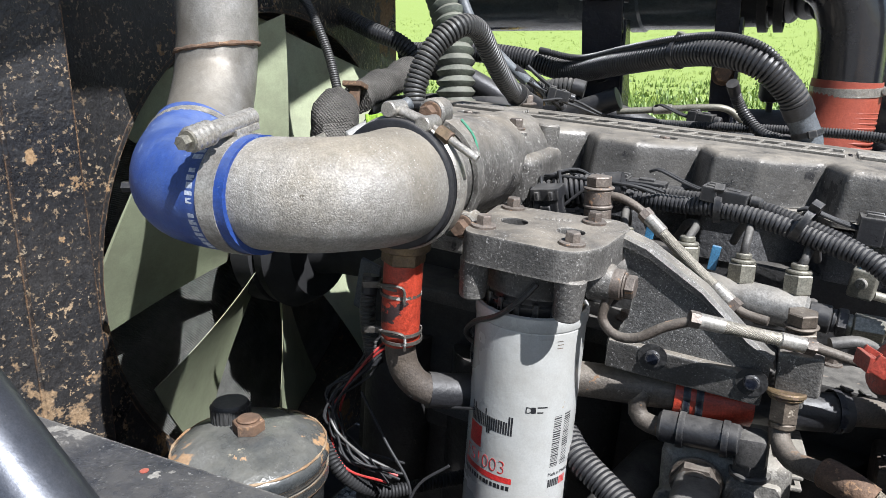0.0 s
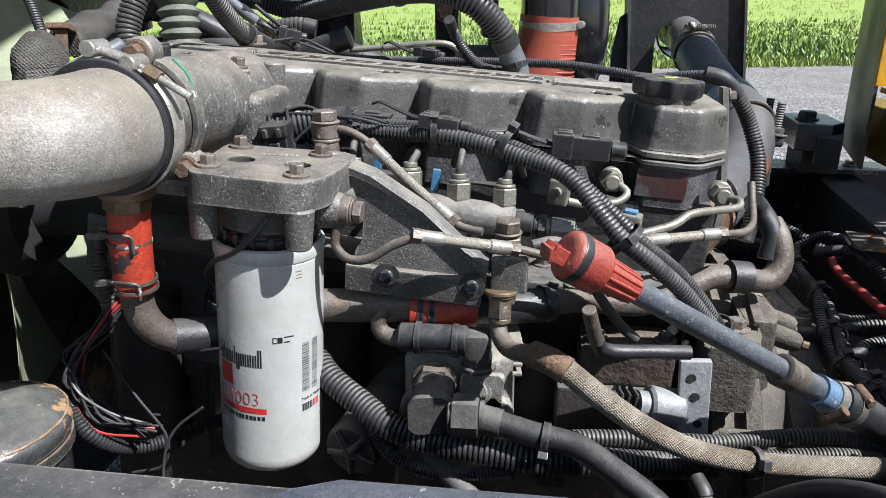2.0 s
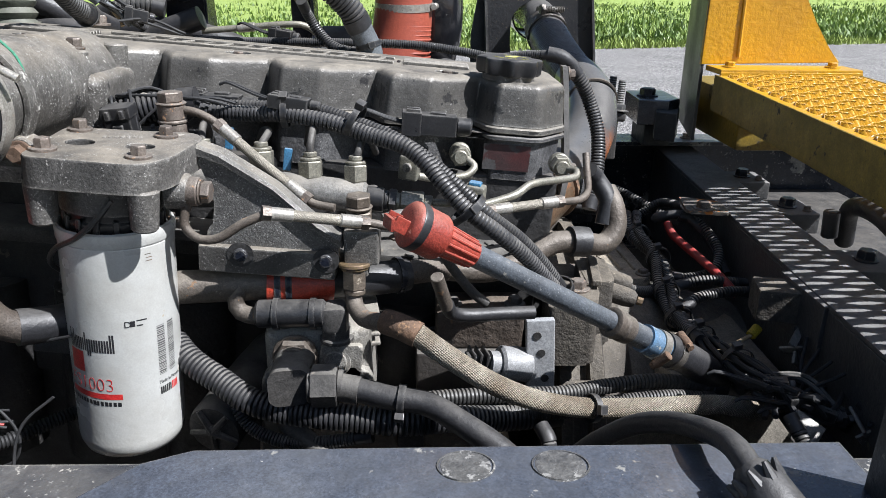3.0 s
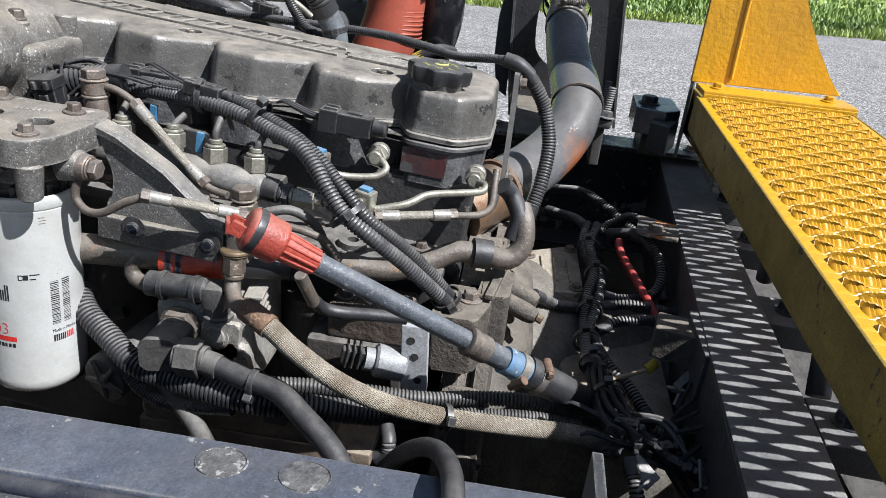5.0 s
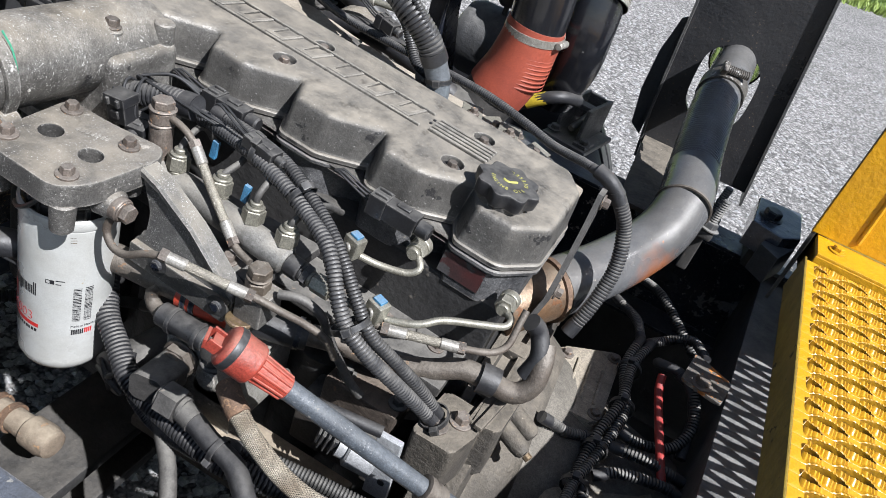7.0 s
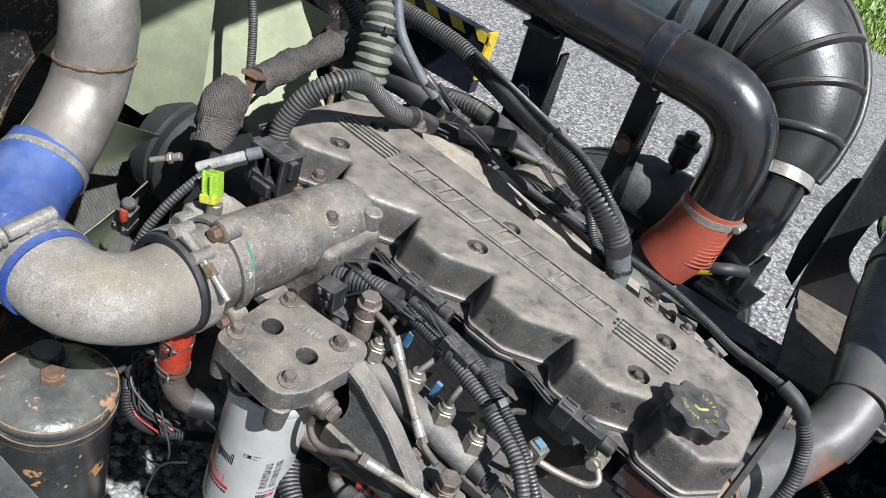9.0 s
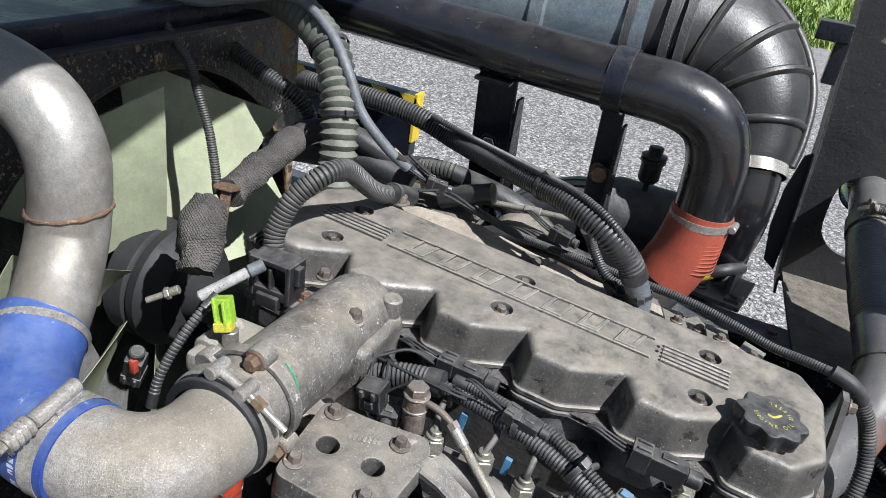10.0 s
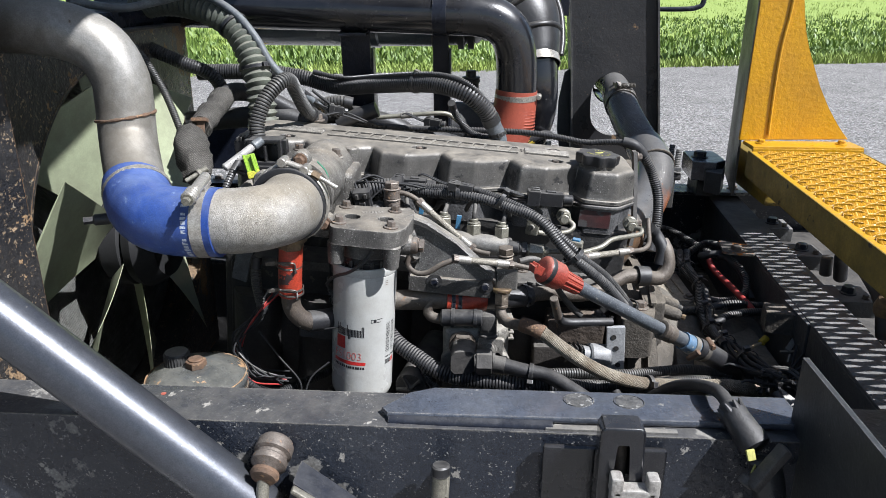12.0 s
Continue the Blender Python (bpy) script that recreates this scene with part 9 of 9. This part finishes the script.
connector("black plug with a red lock behind the coupling hose", (-0.352, -0.305, 1.140), (0.35, -0.2, 0.9), (0.062, 0.022, 0.022), up=(0.4, -0.9, 0))
bm = bmnew()
block(bm, (-0.341, -0.318, 1.150), (0.008, 0.008, 0.018), 0.001)
solid("connector_lock", bm, REDCAP, "small red locking tab on the plug", "lock")

# ---- air dryer canister and wires in the front corner ----
dryer = thing("air_dryer", "black air dryer canister with rust-blotched domed lid", "canister")
TC = Vector((-0.340, -0.409, 0.011))
bm = bmnew()
lathe(bm, TC + Vector((0, 0, 0.60)), (0, 0, 1), [(0, 0.06), (0.01, 0.074), (0.15, 0.076), (0.20, 0.076), (0.255, 0.078), (0.262, 0.082), (0.268, 0.083)], 48)
part("body", bm, TANK, dryer)
bm = bmnew()
lathe(bm, TC + Vector((0, 0, 0.868)), (0, 0, 1), [(0, 0.0835), (0.005, 0.085), (0.010, 0.0845), (0.015, 0.081), (0.022, 0.072), (0.031, 0.050), (0.034, 0.030), (0.035, 0.012)], 48)
part("lid", bm, LID, dryer, "domed lid, tan dust and orange rust at the rim")
bm = bmnew()
u = [TC + Vector((0.0815 * math.cos(2 * math.pi * k / 48), 0.0815 * math.sin(2 * math.pi * k / 48), 0.8835)) for k in range(49)]
sweep(bm, u, lambda i: 0.0012 + 0.0006 * math.sin(i * 2.3), 8)
part("rust_rim", bm, surface("tan_rust_scale", (0.30, 0.235, 0.16), (0.24, 0.135, 0.065), 0.9, 0.0, 30, bump=((150, 0.6),)), dryer, "scaly tan and orange rust rim")
bm = bmnew()
band(bm, TC + Vector((0, 0, 0.853)), (0, 0, 1), 0.0815, 0.012, 0.002, 48)
part("seam_band", bm, TANK, dryer)
bm = bmnew()
hexes(bm, TC + Vector((0.004, -0.004, 0.898)), (0, 0, 1), ((0.004, 0.024, 24), (0.013, 0.0170, 6), (0.003, 0.012, 20)))
part("lid_bolt", bm, RUST, dryer)
bm = bmnew()
lathe(bm, (-0.374, -0.398, 0.903), (0, 0, 1), [(0, 0.019), (0.004, 0.0205), (0.025, 0.0210), (0.029, 0.0185), (0.030, 0.010)], 28)
knurled = part("knurled_cap", bm, LOOMGREY, dryer, "black knurled plastic cap")
for k in range(28):
    bm = bmnew()
    a = 2 * math.pi * k / 28
    rod(bm, (-0.374 + 0.0207 * math.cos(a), -0.398 + 0.0207 * math.sin(a), 0.907), (-0.374 + 0.0207 * math.cos(a), -0.398 + 0.0207 * math.sin(a), 0.928), 0.0014, seg=6)
    part("knurl", bm, LOOMGREY, knurled)
r3 = random.Random(9)
for k in range(13):
    mt = (WIREBLACK, WIREBLACK, WIRERED, WIREBLACK, WIREBLACK, WIREWHITE if k < 7 else WIREBLACK, WIREBLACK)[k % 7]
    d = lambda s=0.012: r3.uniform(-s, s)
    wire({WIRERED: "thin red wire in the front harness", WIREWHITE: "thin pale wire in the front harness", WIRETAN: "thin tan wire in the front harness"}.get(mt, "thin black wire in the front harness"), [(-0.235 + d(), -0.27 + d(), 0.995 + d()), (-0.268 + d(), -0.285 + d(), 0.955 + d()), (-0.300 + d(), -0.30 + d(), 0.915 + d(0.008)), (-0.298 + d(), -0.312 + d(), 0.880 + d()), (-0.270 + d(), -0.315 + d(), 0.850 + d()), (-0.225 + d(), -0.305 + d(), 0.835 + d(0.01))], 0.0016, mt)
loom("black corrugated loom in the front corner", [(-0.262, -0.28, 1.06), (-0.265, -0.285, 1.02), (-0.262, -0.285, 0.985), (-0.258, -0.283, 0.955)], 0.0092, LOOMGREY)
loom("black corrugated loom curving along the rail", [(-0.315, -0.31, 0.87), (-0.28, -0.33, 0.835), (-0.245, -0.30, 0.80), (-0.19, -0.25, 0.80), (-0.10, -0.20, 0.82), (-0.02, -0.19, 0.85)], 0.0085, WIREBLACK)
for pts, mt in (([(-0.26, -0.31, 0.93), (-0.22, -0.325, 0.885), (-0.185, -0.335, 0.845), (-0.19, -0.34, 0.81), (-0.225, -0.345, 0.80)], PLASTIC), ([(-0.125, -0.36, 0.90), (-0.155, -0.37, 0.875), (-0.165, -0.38, 0.84), (-0.155, -0.40, 0.80), (-0.13, -0.42, 0.765)], PLASTIC), ([(-0.05, -0.33, 0.965), (-0.10, -0.33, 0.955), (-0.14, -0.325, 0.945)], PLASTIC)):
    wire("single loose wire beside the filter", pts, 0.0016, mt)
wire("black lead from the filter head", [(-0.045, -0.345, 1.100), (-0.060, -0.350, 1.082), (-0.085, -0.345, 1.062), (-0.115, -0.325, 1.045), (-0.135, -0.30, 1.02), (-0.125, -0.285, 1.0)], 0.0028, LOOMGREY)
wire("black lead beside the filter head", [(-0.06, -0.335, 1.085), (-0.09, -0.33, 1.05), (-0.11, -0.31, 1.02), (-0.13, -0.29, 0.99)], 0.0028, LOOMGREY)
connector("tangle of black plug and wires behind the filter", (-0.125, -0.275, 0.995), (0.2, -0.8, -0.5), (0.05, 0.026, 0.024), wires=3)
label_plate = thing("data_plate", "dark metal plate with worn unreadable print", "plate")
bm = bmnew()
block(bm, (-0.155, -0.235, 0.905), (0.10, 0.006, 0.05), 0.002, spin(0, 6, 0))
part("plate", bm, DARKSTEEL, label_plate)
hang = thing("hanging_strap", "pale torn strap hanging under the fan drive", "strap")
bm = bmnew()
block(bm, (-0.318, -0.20, 1.015), (0.030, 0.006, 0.075), 0.002, spin(10, 18, 0))
part("strap", bm, TAPE, hang)

# ---- outer side of the near rail ----
strut = thing("tilt_strut", "glossy dark enamelled hydraulic tilt strut", "strut")
S0, S1 = Vector((-0.86, -0.664, 1.473)), Vector((-0.158, -0.660, 0.832))
bm = bmnew()
rod(bm, S0, S1, 0.0365, seg=44, edge=0.003)
part("barrel", bm, STRUT, strut)
bm = bmnew()
w = (S1 - S0).normalized()
rod(bm, S1 - w * 0.002, S1 + w * 0.014, 0.035, 0.026, seg=32, edge=0.002)
block(bm, S1 + w * 0.03, (0.05, 0.028, 0.036), 0.006, spin(0, 42, 0))
part("end_eye", bm, ZINC, strut, "worn bare-metal end eye")
bm = bmnew()
hexes(bm, S1 + w * 0.032 + Vector((0, -0.03, 0)), (0, 1, 0), ((0.010, 0.016, 6), (0.06, 0.010, 20)))
part("pin", bm, GRIME, strut)
bm = bmnew()
lathe(bm, S1 - w * 0.03 + Vector((-0.0, -0.029, 0.008)), (0.3, -1, 0.3), [(0, 0.010), (0.006, 0.009), (0.008, 0.005)], 20)
part("fill_plug", bm, STRUT, strut)
ball = thing("ball_joint", "grease-stained steel ball joint under the strut", "joint")
bm = bmnew()
lathe(bm, (-0.140, -0.618, 0.922), (-0.10, -0.92, -0.36), [(0, 0.012), (0.004, 0.022), (0.010, 0.0255), (0.024, 0.0260), (0.027, 0.0215), (0.031, 0.0215), (0.034, 0.0245), (0.042, 0.0240), (0.046, 0.018), (0.050, 0.014)], 36)
part("socket", bm, BOLT, ball, "dull grease-stained steel socket")
bm = bmnew()
lathe(bm, (-0.145, -0.667, 0.903), (-0.10, -0.92, -0.36), [(0, 0.019), (0.005, 0.020), (0.010, 0.0165), (0.012, 0.008)], 28)
part("collar", bm, RUST, ball, "rusty collar")
bm = bmnew()
lathe(bm, (-0.147, -0.665, 0.912), (-0.05, -0.25, -0.95), [(0, 0.0085), (0.050, 0.0085)], 20)
part("stem", bm, ZINC, ball)
wedge = thing("steel_wedge", "scuffed black angled plate below the rail", "plate")
bm = bmnew()
prism(bm, [(-0.135, 0.80), (-0.105, 0.900), (-0.03, 0.842), (-0.03, 0.79)], (0, -0.632, 0), (1, 0, 0), (0, 0, 1), 0.05, 0.004)
part("plate", bm, BLACKPAINT, wedge)
bm = bmnew()
block(bm, (-0.07, -0.69, 0.872), (0.085, 0.012, 0.008), 0.003, spin(0, 35, 0))
part("bare_edge", bm, ZINC, wedge)
peg = thing("grease_nipple", "small steel peg with a black cap on the rail side", "peg")
bm = bmnew()
rod(bm, (0.086, -0.622, 0.88), (0.086, -0.66, 0.865), 0.012, seg=14)
rod(bm, (0.086, -0.655, 0.905), (0.084, -0.66, 0.82), 0.010, seg=14, edge=0.002)
part("peg", bm, ZINC, peg)
bm = bmnew()
rod(bm, (0.087, -0.655, 0.900), (0.087, -0.653, 0.916), 0.0125, seg=16, edge=0.002)
part("cap", bm, PLASTIC, peg)
latch = thing("cab_latch", "black steel hood latch with a worn bare-metal block", "latch")
for name, plan in (("hoop", [(0.287, 0.83), (0.287, 0.990), (0.292, 0.998), (0.337, 0.998), (0.343, 0.990), (0.346, 0.83), (0.329, 0.83), (0.328, 0.972), (0.325, 0.978), (0.308, 0.978), (0.305, 0.972), (0.303, 0.83)]),):
    bm = bmnew()
    prism(bm, plan, (0, -0.645, 0), (1, 0, 0), (0, 0, 1), 0.034, 0.004, 3)
    part(name, bm, GLOSSBLACK, latch, "thick square-bar hoop")
bm = bmnew()
hose(bm, [(0.318, -0.650, 0.968), (0.319, -0.652, 0.945), (0.320, -0.652, 0.915)], 0.0085, 18)
part("tongue", bm, RUSTPIPE, latch, "worn brown pin")
bm = bmnew()
block(bm, (0.331, -0.690, 0.898), (0.058, 0.022, 0.050), 0.005)
for x in (0.309, 0.354):
    block(bm, (x, -0.690, 0.925), (0.016, 0.022, 0.028), 0.004)
part("block", bm, surface("scraped_white_metal", (0.50, 0.48, 0.44), (0.25, 0.23, 0.21), 0.5, 0.3, 40, bump=((90, 0.3),)), latch, "scraped pale metal block")
bm = bmnew()
block(bm, (0.302, -0.634, 0.855), (0.162, 0.012, 0.17), 0.004)
part("back_plate", bm, GLOSSBLACK, latch)
cable = thing("trailer_cable", "thick black cable with a ridged rubber plug over the rail", "cable")
bm = bmnew()
hose(bm, [(0.385, -0.40, 0.845), (0.405, -0.43, 0.892), (0.428, -0.462, 0.932), (0.446, -0.495, 0.957), (0.458, -0.535, 0.977), (0.464, -0.570, 0.988), (0.468, -0.600, 0.984)], 0.0092, 14)
part("cable", bm, RUBBER, cable)
AXIS = Vector((0.42, -0.74, -0.52)).normalized()
bm = bmnew()
lathe(bm, (0.464, -0.592, 0.988), AXIS, [(0, 0.010), (0.004, 0.0135), (0.012, 0.0150), (0.016, 0.0180), (0.045, 0.0195), (0.050, 0.0210), (0.066, 0.0205), (0.070, 0.013)], 32)
part("boot", bm, RUBBER, cable)
side1, side2 = basis(AXIS)[:2]
for k in range(9):
    a = 2 * math.pi * k / 9
    out = side1 * math.cos(a) + side2 * math.sin(a)
    bm = bmnew()
    rod(bm, Vector((0.464, -0.592, 0.988)) + AXIS * 0.016 + out * 0.0145, Vector((0.464, -0.592, 0.988)) + AXIS * 0.005 + out * 0.0185, 0.0046, 0.0016, seg=8)
    part("tooth", bm, RUBBER, cable, "pointed rubber tooth of the boot")
bm = bmnew()
lathe(bm, (0.500, -0.652, 0.945), (0.15, -0.35, -0.92), [(0, 0.016), (0.004, 0.020), (0.03, 0.021), (0.055, 0.020), (0.06, 0.015)], 28)
part("plug_shell", bm, PLASTIC, cable)
for k, (dx, dz) in enumerate(((-0.008, -0.008), (0.006, -0.018), (-0.004, -0.032))):
    bm = bmnew()
    block(bm, (0.492 + 2 * dx, -0.668, 0.968 + dz), (0.012, 0.003, 0.014), 0.001, spin(-30, 30 * k, 20))
    part("paint_smear", bm, INKYELLOW, cable, "smear of yellow-green paint")
bm = bmnew()
block(bm, (0.494, -0.682, 0.952), (0.066, 0.020, 0.012), 0.003, spin(0, -56, 10))
rod(bm, (0.478, -0.672, 0.930), (0.470, -0.676, 0.920), 0.010, seg=14, edge=0.002)
part("lever", bm, GRIME, cable)
sheet = thing("guard_plate", "plain dark steel guard plate standing on the rail", "plate")
bm = bmnew()
prism(bm, [(-0.583, 0.93), (-0.585, 1.055), (-1.10, 1.05), (-1.10, 0.70), (-0.625, 0.70), (-0.624, 0.93)], (0.556, 0, 0), (0, 1, 0), (0, 0, 1), 0.008, 0.001)
# grey here lifts a dark plate as haze would
part("plate", bm, GREYPAINT, sheet)


# ---- bases: each thing's empty goes to the foot of its parts ----
bpy.context.view_layer.update()
for ob in [o for o in scene.objects if o.type == "EMPTY" and o.parent is None and o.children]:
    corners = [c.matrix_world @ Vector(v) for c in ob.children_recursive if c.type == "MESH" for v in c.bound_box]
    lo = Vector([min(v[i] for v in corners) for i in range(3)])
    hi = Vector([max(v[i] for v in corners) for i in range(3)])
    foot = Vector(((lo.x + hi.x) / 2, (lo.y + hi.y) / 2, lo.z))
    old = ob.matrix_basis.copy()
    fresh = old.copy()
    fresh.translation = foot
    shift = fresh.inverted() @ old
    for c in ob.children:
        c.matrix_basis = shift @ c.matrix_basis
    ob.matrix_basis = fresh
